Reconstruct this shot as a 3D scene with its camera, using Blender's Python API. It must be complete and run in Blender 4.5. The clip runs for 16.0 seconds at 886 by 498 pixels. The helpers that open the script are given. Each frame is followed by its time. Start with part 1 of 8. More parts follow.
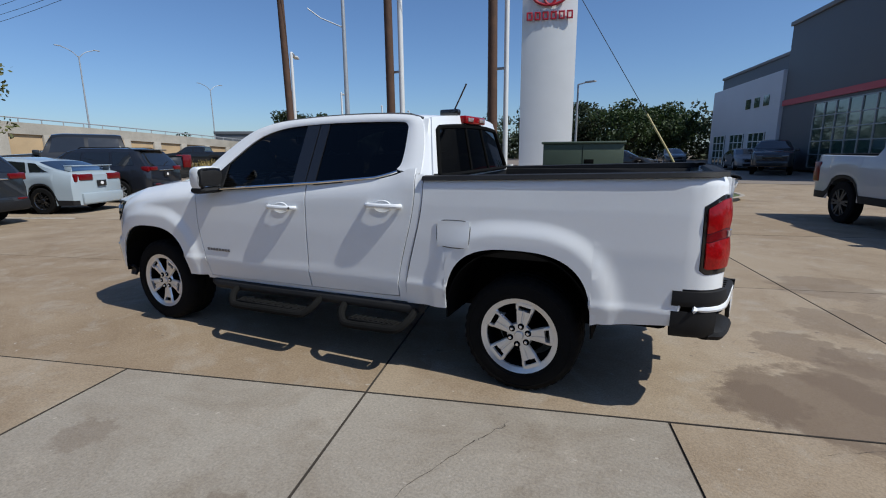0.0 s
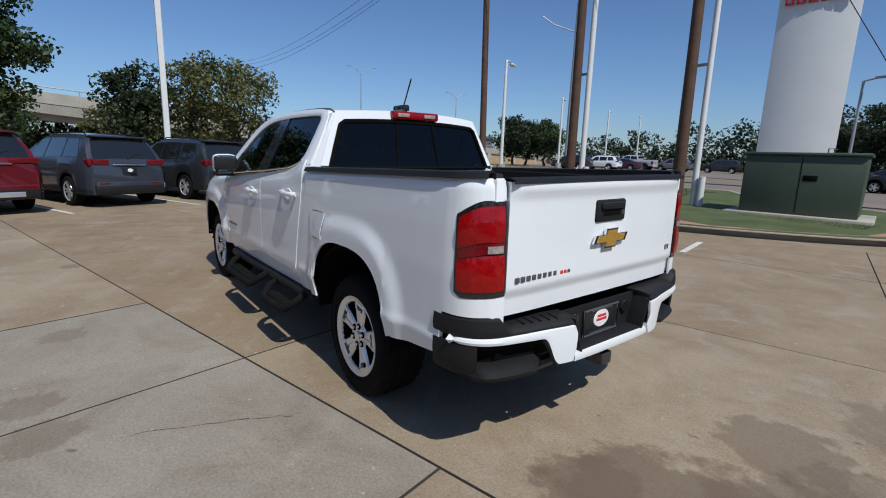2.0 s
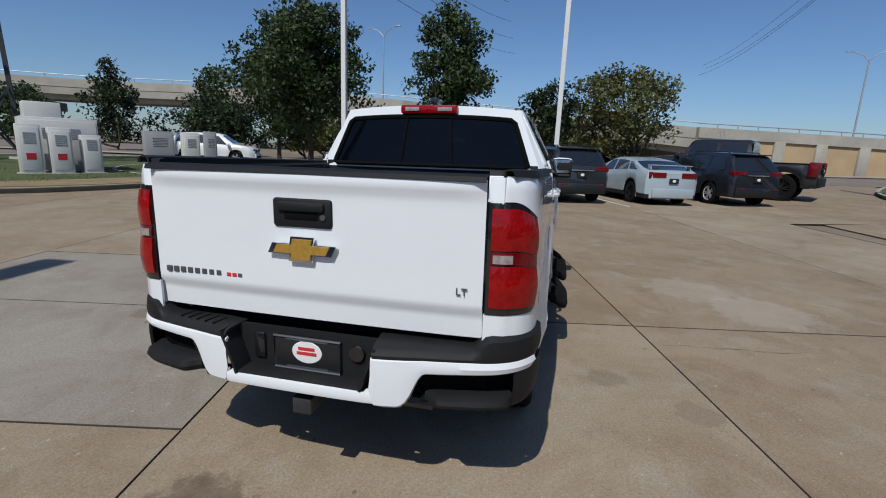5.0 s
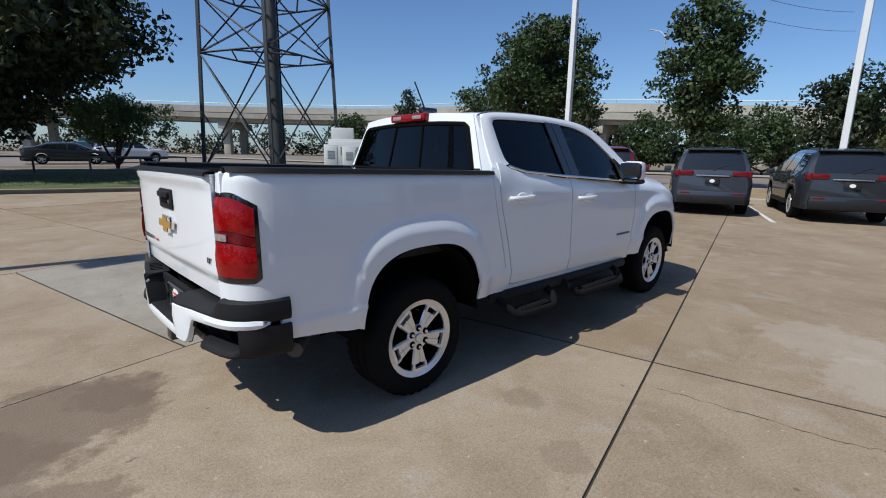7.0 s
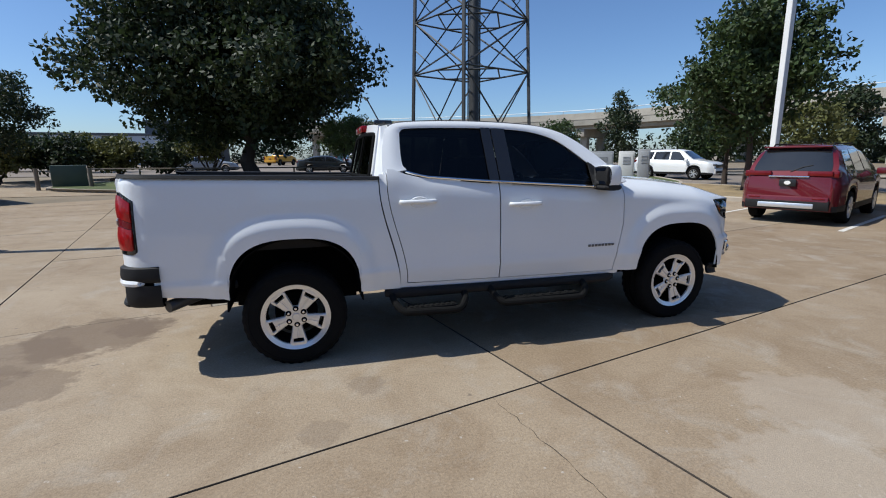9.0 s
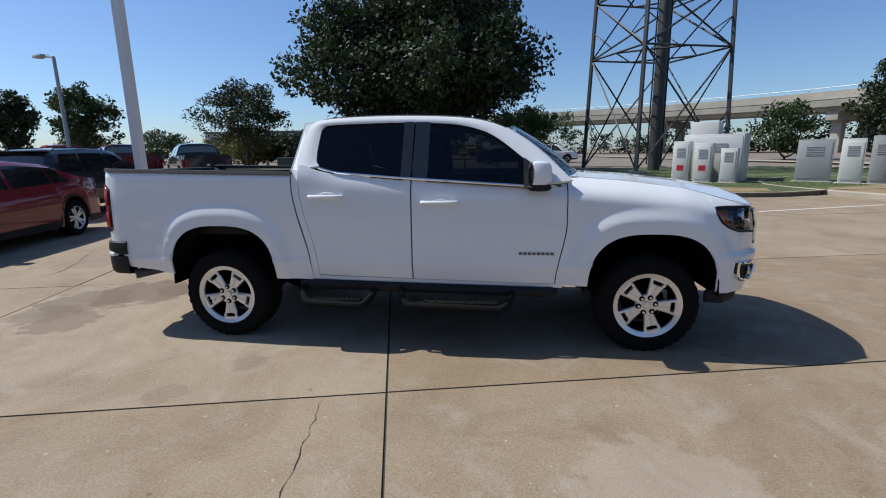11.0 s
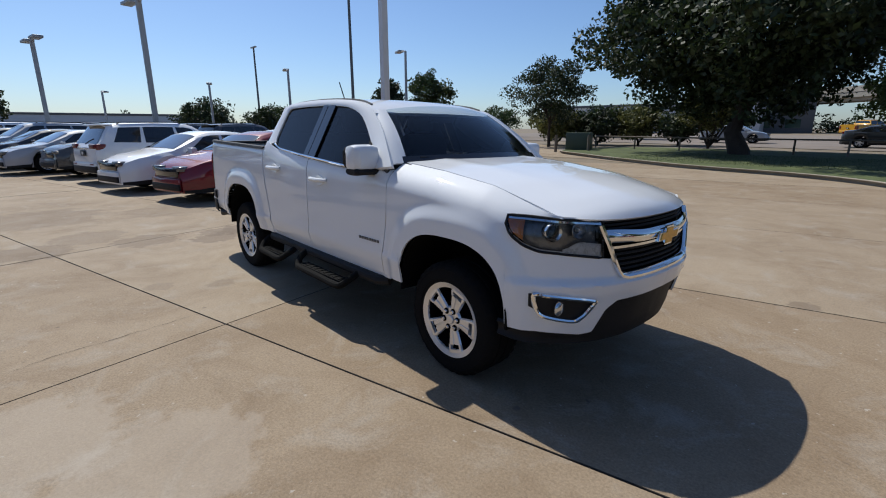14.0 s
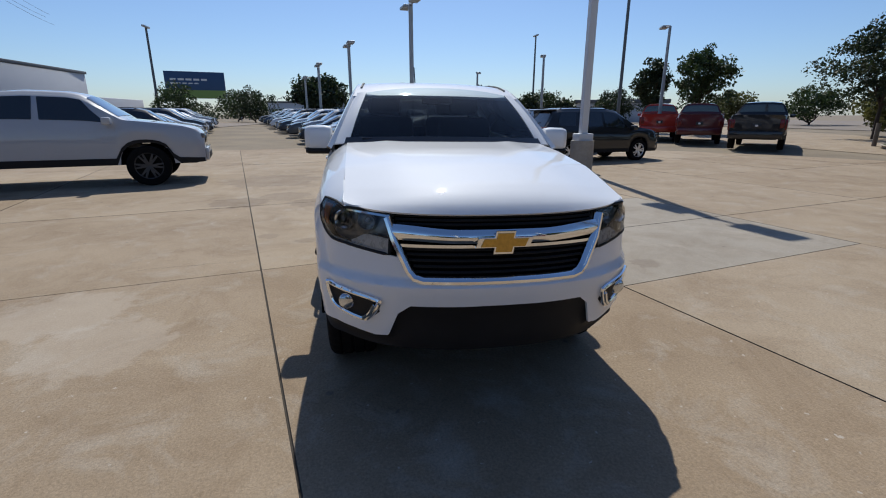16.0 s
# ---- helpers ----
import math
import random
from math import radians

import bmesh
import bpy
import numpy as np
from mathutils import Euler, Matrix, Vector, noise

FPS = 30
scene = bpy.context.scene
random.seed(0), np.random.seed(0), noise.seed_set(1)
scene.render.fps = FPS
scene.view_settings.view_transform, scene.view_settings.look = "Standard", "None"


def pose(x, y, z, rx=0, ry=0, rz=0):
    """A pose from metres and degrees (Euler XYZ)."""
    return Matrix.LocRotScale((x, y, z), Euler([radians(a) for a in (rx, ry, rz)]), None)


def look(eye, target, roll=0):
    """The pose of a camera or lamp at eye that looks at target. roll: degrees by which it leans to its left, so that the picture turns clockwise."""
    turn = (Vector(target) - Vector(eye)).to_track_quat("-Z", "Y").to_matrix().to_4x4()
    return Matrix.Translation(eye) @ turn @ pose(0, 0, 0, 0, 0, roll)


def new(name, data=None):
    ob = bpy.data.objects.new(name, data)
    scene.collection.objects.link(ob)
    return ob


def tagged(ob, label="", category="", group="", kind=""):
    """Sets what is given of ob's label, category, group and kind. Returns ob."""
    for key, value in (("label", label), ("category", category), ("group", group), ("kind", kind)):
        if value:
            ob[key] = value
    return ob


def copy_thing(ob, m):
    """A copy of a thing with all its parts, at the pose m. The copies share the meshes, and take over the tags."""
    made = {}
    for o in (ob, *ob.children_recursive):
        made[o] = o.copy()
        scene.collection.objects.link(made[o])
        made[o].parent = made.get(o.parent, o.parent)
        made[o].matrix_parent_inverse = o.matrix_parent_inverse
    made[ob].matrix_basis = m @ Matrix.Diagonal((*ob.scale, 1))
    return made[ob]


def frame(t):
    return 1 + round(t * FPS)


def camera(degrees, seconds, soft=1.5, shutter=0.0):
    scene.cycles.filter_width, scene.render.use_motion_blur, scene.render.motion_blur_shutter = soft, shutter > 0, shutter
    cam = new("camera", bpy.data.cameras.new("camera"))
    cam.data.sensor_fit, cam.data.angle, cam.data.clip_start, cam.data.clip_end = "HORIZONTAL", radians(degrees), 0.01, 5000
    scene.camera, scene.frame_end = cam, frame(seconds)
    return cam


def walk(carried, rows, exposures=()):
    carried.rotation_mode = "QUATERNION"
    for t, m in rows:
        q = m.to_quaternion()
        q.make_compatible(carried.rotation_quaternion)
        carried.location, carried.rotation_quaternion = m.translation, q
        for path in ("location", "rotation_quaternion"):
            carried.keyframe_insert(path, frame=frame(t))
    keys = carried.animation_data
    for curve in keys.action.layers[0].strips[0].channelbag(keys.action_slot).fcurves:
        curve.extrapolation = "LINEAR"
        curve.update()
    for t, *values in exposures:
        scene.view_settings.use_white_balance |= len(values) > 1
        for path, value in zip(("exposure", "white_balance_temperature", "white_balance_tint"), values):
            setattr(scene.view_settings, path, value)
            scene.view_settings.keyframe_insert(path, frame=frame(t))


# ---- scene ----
cam = camera(86.8, 16.0, soft=1.05)
PATH = [
    (0, (-2.343, 3.47, 1.448), (-1.52, 1.691, 1.05), -0.4),
    (0.5, (-2.796, 3.218, 1.431), (-1.793, 1.533, 1.04), -0.1),
    (1, (-3.253, 2.83, 1.423), (-2.053, 1.279, 1.028), 0.7),
    (1.5, (-3.646, 2.504, 1.421), (-2.28, 1.097, 1.027), 1.4),
    (2, (-3.989, 2.046, 1.407), (-2.442, 0.838, 1.021), 1.9),
    (2.5, (-4.221, 1.601, 1.42), (-2.53, 0.612, 1.021), 2.2),
    (3, (-4.389, 1.091, 1.405), (-2.572, 0.371, 0.98), 2.7),
    (3.5, (-4.462, 0.607, 1.425), (-2.568, 0.137, 0.984), 2.8),
    (4, (-4.505, 0.06, 1.425), (-2.555, -0.08, 1.002), 2.5),
    (4.2, (-4.461, -0.131, 1.439), (-2.505, -0.147, 1.021), 2.5),
    (6.3, (-3.765, -2.117, 1.414), (-2.162, -0.999, 0.992), 1.5),
    (6.5, (-3.657, -2.304, 1.439), (-2.116, -1.101, 1.02), 1.4),
    (7, (-3.353, -2.827, 1.447), (-2.002, -1.41, 1.042), 0.9),
    (7.5, (-2.979, -3.199, 1.46), (-1.803, -1.63, 1.068), 0.2),
    (8, (-2.534, -3.643, 1.46), (-1.562, -1.937, 1.078), -0.0),
    (8.5, (-2.066, -3.903, 1.465), (-1.282, -2.103, 1.086), -0.3),
    (9, (-1.518, -4.178, 1.46), (-0.964, -2.295, 1.077), -0.5),
    (9.5, (-1.022, -4.265, 1.453), (-0.67, -2.335, 1.061), -0.9),
    (9.7, (-0.808, -4.288, 1.451), (-0.539, -2.346, 1.056), -0.9),
    (11.8, (1.481, -4.021, 1.485), (0.888, -2.162, 1.049), -1.0),
    (12, (1.689, -3.944, 1.488), (1.015, -2.114, 1.046), -1.0),
    (12.5, (2.175, -3.72, 1.484), (1.317, -1.973, 1.02), -0.9),
    (13, (2.727, -3.448, 1.487), (1.667, -1.819, 1.014), -0.6),
    (13.5, (3.131, -3.1, 1.483), (1.892, -1.606, 1.0), -0.3),
    (14, (3.589, -2.673, 1.494), (2.161, -1.364, 0.997), -0.1),
    (14.5, (3.866, -2.216, 1.477), (2.283, -1.105, 0.966), -0.1),
    (15, (4.183, -1.665, 1.48), (2.456, -0.803, 0.954), -0.1),
    (15.5, (4.354, -1.171, 1.467), (2.532, -0.552, 0.922), -0.0),
    (16, (4.5, -0.615, 1.465), (2.607, -0.28, 0.915), -0.0),
]
walk(cam, [(t, look(eye, target, roll)) for t, eye, target, roll in PATH],
     exposures=[(0, 0.16, 6150, 8), (2, 0.04, 6150, 8), (3.5, -0.2, 6200, 8), (4.5, -0.2, 6200, 8), (5.5, 0.0, 6200, 8), (7, 0.27, 6150, 8), (8.5, 0.42, 6200, 8), (11, 0.36, 6250, 8), (12.5, 0.28, 6350, 9), (14, 0.22, 6380, 9), (16, 0.15, 6350, 9)])

# ---- world, sun ----
SUN_FROM = Vector((-0.79, 0.10, 1.0)).normalized()
world = bpy.data.worlds.new("sky")
scene.world = world
world.use_nodes = True
wn = world.node_tree.nodes
sky = wn.new("ShaderNodeTexSky")
sky.sky_type = "NISHITA"
sky.sun_disc = False
sky.sun_elevation = math.asin(SUN_FROM.z)
sky.sun_rotation = math.atan2(SUN_FROM.x, SUN_FROM.y)
sky.altitude, sky.air_density, sky.dust_density, sky.ozone_density = 200, 1.0, 0.7, 3.0
wn["Background"].inputs["Strength"].default_value = 0.082
deep = wn.new("ShaderNodeMix")
deep.data_type, deep.blend_type = "RGBA", "MULTIPLY"
deep.inputs[0].default_value, deep.inputs[7].default_value = 1.0, (0.84, 0.965, 1.15, 1)
world.node_tree.links.new(sky.outputs[0], deep.inputs[6])
world.node_tree.links.new(deep.outputs[2], wn["Background"].inputs["Color"])
sun_data = bpy.data.lights.new("sun", "SUN")
sun_data.energy, sun_data.angle, sun_data.color = 3.8, radians(0.53), (1.0, 0.955, 0.865)
sun = new("sun", sun_data)
sun.matrix_world = look(SUN_FROM * 60, (0, 0, 0))


# ---- materials ----
def material(name, color=(0.5, 0.5, 0.5), rough=0.5, metal=0.0, var=0.06, scale=6.0, bump=0.0, bscale=60.0, coat=0.0,
             spec=0.5, tint=False, dirt=0.0, glow=0.0, rand=0.0):
    """A surface with broad and fine variation, relief, and dust of its own shape."""
    m = bpy.data.materials.new(name)
    m.use_nodes = True
    n, l = m.node_tree.nodes, m.node_tree.links
    b = n["Principled BSDF"]
    b.inputs["Metallic"].default_value = metal
    b.inputs["Coat Weight"].default_value = coat
    b.inputs["Coat Roughness"].default_value = 0.03
    b.inputs["Specular IOR Level"].default_value = spec
    tc = n.new("ShaderNodeTexCoord")
    big = n.new("ShaderNodeTexNoise")
    big.inputs["Scale"].default_value, big.inputs["Detail"].default_value = scale, 4
    l.new(tc.outputs["Object"], big.inputs["Vector"])
    fine = n.new("ShaderNodeTexNoise")
    fine.inputs["Scale"].default_value, fine.inputs["Detail"].default_value = bscale, 3
    l.new(tc.outputs["Object"], fine.inputs["Vector"])
    mixn = n.new("ShaderNodeMix")
    mixn.data_type = "FLOAT"
    mixn.inputs[0].default_value = 0.4
    l.new(big.outputs["Fac"], mixn.inputs[2])
    l.new(fine.outputs["Fac"], mixn.inputs[3])
    ramp = n.new("ShaderNodeMapRange")
    ramp.inputs[1].default_value, ramp.inputs[2].default_value = 0.3, 0.7
    ramp.inputs[3].default_value, ramp.inputs[4].default_value = 1 - var, 1 + var
    l.new(mixn.outputs[0], ramp.inputs[0])
    mul = n.new("ShaderNodeMix")
    mul.data_type, mul.blend_type = "RGBA", "MULTIPLY"
    mul.inputs[0].default_value = 1.0
    if tint:
        info = n.new("ShaderNodeObjectInfo")
        l.new(info.outputs["Color"], mul.inputs[6])
    else:
        mul.inputs[6].default_value = (*color, 1)
    l.new(ramp.outputs[0], mul.inputs[7])
    out = mul.outputs[2]
    if rand:
        oi = n.new("ShaderNodeObjectInfo")
        rr = n.new("ShaderNodeMapRange")
        rr.inputs[3].default_value, rr.inputs[4].default_value = 1 - rand, 1 + rand
        l.new(oi.outputs["Random"], rr.inputs[0])
        m2 = n.new("ShaderNodeMix")
        m2.data_type, m2.blend_type = "RGBA", "MULTIPLY"
        m2.inputs[0].default_value = 1.0
        l.new(out, m2.inputs[6])
        l.new(rr.outputs[0], m2.inputs[7])
        out = m2.outputs[2]
    l.new(out, b.inputs["Base Color"])
    rg = n.new("ShaderNodeMapRange")
    rg.inputs[3].default_value, rg.inputs[4].default_value = max(0.02, rough - 0.06), min(1, rough + 0.06 + dirt)
    l.new(big.outputs["Fac"], rg.inputs[0])
    l.new(rg.outputs[0], b.inputs["Roughness"])
    if bump:
        bp = n.new("ShaderNodeBump")
        bp.inputs["Strength"].default_value, bp.inputs["Distance"].default_value = bump, 0.01
        l.new(fine.outputs["Fac"], bp.inputs["Height"])
        l.new(bp.outputs[0], b.inputs["Normal"])
    if glow:
        b.inputs["Emission Color"].default_value = (*color, 1)
        b.inputs["Emission Strength"].default_value = glow
    return m


def glass(name, tint=(0.1, 0.1, 0.1), ior=1.5, rough=0.0):
    """Thin tinted glazing: what lies behind shows through the tint, the sky is mirrored in it."""
    m = bpy.data.materials.new(name)
    m.use_nodes = True
    n, l = m.node_tree.nodes, m.node_tree.links
    n.remove(n["Principled BSDF"])
    tr, gl = n.new("ShaderNodeBsdfTransparent"), n.new("ShaderNodeBsdfGlossy")
    tr.inputs["Color"].default_value = (*tint, 1)
    gl.inputs["Roughness"].default_value = rough
    fr, mix = n.new("ShaderNodeFresnel"), n.new("ShaderNodeMixShader")
    fr.inputs["IOR"].default_value = ior
    l.new(fr.outputs[0], mix.inputs[0])
    l.new(tr.outputs[0], mix.inputs[1])
    l.new(gl.outputs[0], mix.inputs[2])
    l.new(mix.outputs[0], n["Material Output"].inputs["Surface"])
    return m


M = {}
M["white_paint"] = material("white_paint", (0.77, 0.785, 0.80), 0.55, var=0.012, scale=1.5, coat=1.0, spec=0.12)
M["paint"] = material("paint", rough=0.5, var=0.03, scale=2, coat=1.0, spec=0.2, tint=True)
M["paint_metal"] = material("paint_metal", rough=0.5, metal=0.1, var=0.03, scale=2, coat=1.0, spec=0.2, tint=True)
M["black_plastic"] = material("black_plastic", (0.014, 0.014, 0.015), 0.6, spec=0.22, var=0.2, scale=9, bump=0.15, bscale=260)
# near-black: paints shade into recesses and undersides; also used on seals, posts and a label
M["shade_black"] = material("shade_black", (0.005, 0.005, 0.005), 0.9, spec=0.08, var=0.2)
M["black_gloss"] = material("black_gloss", (0.012, 0.012, 0.013), 0.12, var=0.1, coat=0.6)
M["rubber"] = material("rubber", (0.008, 0.008, 0.008), 0.9, spec=0.12, var=0.22, scale=12, bump=0.25, bscale=120)
M["alloy"] = material("alloy", (0.74, 0.75, 0.77), 0.3, metal=0.75, var=0.05, scale=14)
M["chrome"] = material("chrome", (0.82, 0.83, 0.84), 0.06, metal=1.0, var=0.02)
M["dark_metal"] = material("dark_metal", (0.07, 0.07, 0.072), 0.45, metal=0.6, var=0.2, scale=9)
M["gold"] = material("gold", (0.62, 0.36, 0.07), 0.35, metal=0.55, var=0.12, scale=60)
M["red_lens"] = material("red_lens", (0.26, 0.002, 0.003), 0.3, var=0.3, scale=30, coat=0.6, spec=0.1, bump=0.25, bscale=90)
M["red_lens_dark"] = material("red_lens_dark", (0.13, 0.002, 0.004), 0.3, var=0.3, scale=30, coat=0.6, spec=0.2, bump=0.25, bscale=90)
M["clear_lens"] = material("clear_lens", (0.32, 0.26, 0.25), 0.1, var=0.25, scale=60, coat=1.0)
M["amber"] = material("amber", (0.62, 0.16, 0.02), 0.15, var=0.2, scale=40, coat=1.0)
M["reflector"] = material("reflector", (0.62, 0.64, 0.66), 0.12, metal=0.9, var=0.25, scale=30)
M["badge_grey"] = material("badge_grey", (0.13, 0.13, 0.14), 0.3, metal=0.5, var=0.1)
M["badge_red"] = material("badge_red", (0.55, 0.03, 0.04), 0.35, var=0.1)
M["plate_black"] = material("plate_black", (0.015, 0.015, 0.016), 0.4, var=0.1)
M["plate_white"] = material("plate_white", (0.75, 0.74, 0.72), 0.5, var=0.05)
M["seat_fabric"] = material("seat_fabric", (0.06, 0.06, 0.064), 0.9, var=0.2, scale=25, bump=0.2, bscale=300)
M["lamp_silver"] = material("lamp_silver", (0.58, 0.59, 0.61), 0.28, metal=0.2, var=0.15, scale=40)
M["lamp_bowl"] = material("lamp_bowl", (0.42, 0.43, 0.45), 0.2, metal=0.6, var=0.6, scale=45)
M["lamp_housing"] = material("lamp_housing", (0.16, 0.16, 0.165), 0.22, metal=0.5, var=0.5, scale=24)
M["trim_grey"] = material("trim_grey", (0.075, 0.075, 0.078), 0.7, var=0.15)
M["window_tint"] = glass("window_tint", (0.055, 0.058, 0.06), 1.42)
M["window_mid"] = glass("window_mid", (0.19, 0.20, 0.205), 1.42)
M["windshield"] = glass("windshield", (0.72, 0.82, 0.83), 1.55)
M["lamp_glass"] = glass("lamp_glass", (0.85, 0.87, 0.88), 1.45)
M["car_glass"] = material("car_glass", (0.012, 0.014, 0.016), 0.05, var=0.1, coat=1.0)

# ---- building helpers ----
def part(name, bm, mat_, parent=None, label="", smooth=True, angle=34, normals=True, color=None):
    """Links a bmesh as one mesh object under a thing or a part."""
    if normals:
        bmesh.ops.recalc_face_normals(bm, faces=bm.faces[:])
    if smooth:
        lim = radians(angle)
        for f in bm.faces:
            f.smooth = True
        for e in bm.edges:
            e.smooth = len(e.link_faces) == 2 and e.calc_face_angle(4.0) < lim
    me = bpy.data.meshes.new(name)
    bm.to_mesh(me)
    bm.free()
    me.materials.append(mat_)
    ob = new(name, me)
    if parent is not None:
        ob.parent = parent
    if label:
        tagged(ob, label)
    if color is not None:
        ob.color = (*color, 1)
    return ob


def thing(name, label, category, group="", kind="", at=None):
    ob = new(name)
    ob.empty_display_size = 0.2
    if at is not None:
        ob.matrix_basis = at
    return tagged(ob, label, category, group, kind)


def box(bm, x0, x1, y0, y1, z0, z1, bevel=0.0, m=None, seg=2):
    r = bmesh.ops.create_cube(bm, size=1.0)
    vs = r["verts"]
    bmesh.ops.scale(bm, vec=(x1 - x0, y1 - y0, z1 - z0), verts=vs)
    bmesh.ops.translate(bm, vec=((x0 + x1) / 2, (y0 + y1) / 2, (z0 + z1) / 2), verts=vs)
    if bevel:
        es = list({e for v in vs for e in v.link_edges})
        r2 = bmesh.ops.bevel(bm, geom=es, offset=bevel, segments=seg, affect="EDGES", profile=0.5)
        vs = list({v for f in r2["faces"] for v in f.verts} | {v for v in vs if v.is_valid})
    if m is not None:
        bmesh.ops.transform(bm, matrix=m, verts=vs)
    return vs


def B(*a, **k):
    bm = bmesh.new()
    box(bm, *a, **k)
    return bm


def ring_loft(bm, rings, closed=True, caps=True):
    """Joins rings of points of equal length into a skin."""
    vv = [[bm.verts.new(p) for p in r] for r in rings]
    n = len(vv[0])
    for a, b in zip(vv, vv[1:]):
        for i in range(n if closed else n - 1):
            j = (i + 1) % n
            bm.faces.new((a[i], a[j], b[j], b[i]))
    if caps and closed:
        bm.faces.new(vv[0])
        bm.faces.new(vv[-1])
    return vv


def tube(bm, pts, r, n=8, closed=False, r2=None, flat=1.0):
    """A round bar along a line of points; r2: radius at its end."""
    pts = [Vector(p) for p in pts]
    rings, prev = [], None
    m = len(pts)
    for i, p in enumerate(pts):
        a = pts[(i - 1) % m] if (i or closed) else pts[0]
        b = pts[(i + 1) % m] if (i < m - 1 or closed) else pts[-1]
        d = (b - a).normalized()
        up = Vector((0, 0, 1)) if abs(d.z) < 0.95 else Vector((1, 0, 0))
        if prev is not None:
            up = prev
        s = d.cross(up).normalized()
        up = s.cross(d).normalized()
        prev = up
        rr = r if r2 is None else r + (r2 - r) * i / max(1, m - 1)
        rings.append([p + s * math.cos(t) * rr + up * math.sin(t) * rr * flat for t in (2 * math.pi * k / n for k in range(n))])
    if closed:
        rings.append(rings[0])
    ring_loft(bm, rings, True, not closed)


def T(pts, r, **k):
    bm = bmesh.new()
    tube(bm, pts, r, **k)
    return bm


def lathe(bm, prof, n=32, m=None, wob=None):
    """Turns a profile of (radius, along) about the y axis."""
    rings = []
    for k in range(n):
        t = 2 * math.pi * k / n
        rings.append([Vector((r * math.cos(t), a, r * math.sin(t))) for r, a in (prof if wob is None else wob(k))])
    if m is not None:
        rings = [[m @ p for p in r] for r in rings]
    vv = [[bm.verts.new(p) for p in r] for r in rings]
    for k in range(n):
        a, b = vv[k], vv[(k + 1) % n]
        for i in range(len(a) - 1):
            bm.faces.new((a[i], a[i + 1], b[i + 1], b[i]))


def skin(bm, P, thick=0.0):
    """A grid of points P[row][col] as a skin; thick gives it a back and edges."""
    P = np.asarray(P, dtype=float)
    nr, nc = P.shape[:2]
    V = [[bm.verts.new(P[i, j]) for j in range(nc)] for i in range(nr)]
    for i in range(nr - 1):
        for j in range(nc - 1):
            try:
                bm.faces.new((V[i][j], V[i][j + 1], V[i + 1][j + 1], V[i + 1][j]))
            except ValueError:
                pass
    if thick:
        du = np.gradient(P, axis=1)
        dv = np.gradient(P, axis=0)
        N = np.cross(du, dv)
        N /= np.maximum(np.linalg.norm(N, axis=2, keepdims=True), 1e-9)
        Q = P - N * thick
        K = [[bm.verts.new(Q[i, j]) for j in range(nc)] for i in range(nr)]
        for i in range(nr - 1):
            for j in range(nc - 1):
                bm.faces.new((K[i][j + 1], K[i][j], K[i + 1][j], K[i + 1][j + 1]))
        edge = [(0, j) for j in range(nc)] + [(i, nc - 1) for i in range(1, nr)] + [(nr - 1, j) for j in range(nc - 2, -1, -1)] + [(i, 0) for i in range(nr - 2, 0, -1)]
        for (a, b), (c, d) in zip(edge, edge[1:] + edge[:1]):
            bm.faces.new((V[c][d], V[a][b], K[a][b], K[c][d]))


def lerp(a, b, t):
    return a + (b - a) * t


def smooth(x, a, b):
    t = min(1.0, max(0.0, (x - a) / (b - a)))
    return t * t * (3 - 2 * t)


def table(x, pts):
    """Linear look-up in a short table of (x, value)."""
    return float(np.interp(x, [p[0] for p in pts], [p[1] for p in pts]))


def spline(pts, per=12):
    """A smooth line (Catmull-Rom) through points."""
    P = [np.array(p, float) for p in pts]
    P = [2 * P[0] - P[1], *P, 2 * P[-1] - P[-2]]
    out = []
    for a, b, c, d in zip(P, P[1:], P[2:], P[3:]):
        for k in range(per):
            t = k / per
            out.append(0.5 * (2 * b + (c - a) * t + (2 * a - 5 * b + 4 * c - d) * t * t + (3 * b - a - 3 * c + d) * t ** 3))
    out.append(P[-2])
    return np.array(out)


def extrude_outline(bm, pts, depth, m=None):
    """A flat outline (x, y) given depth along z; the order is counter-clockwise."""
    a = [Vector((p[0], p[1], 0)) for p in pts]
    b = [Vector((p[0], p[1], depth)) for p in pts]
    if m is not None:
        a, b = [m @ p for p in a], [m @ p for p in b]
    va, vb = [bm.verts.new(p) for p in a], [bm.verts.new(p) for p in b]
    bm.faces.new(va[::-1])
    bm.faces.new(vb)
    n = len(va)
    for i in range(n):
        bm.faces.new((va[i], va[(i + 1) % n], vb[(i + 1) % n], vb[i]))

# ---- ground ----
GRID = 13.2


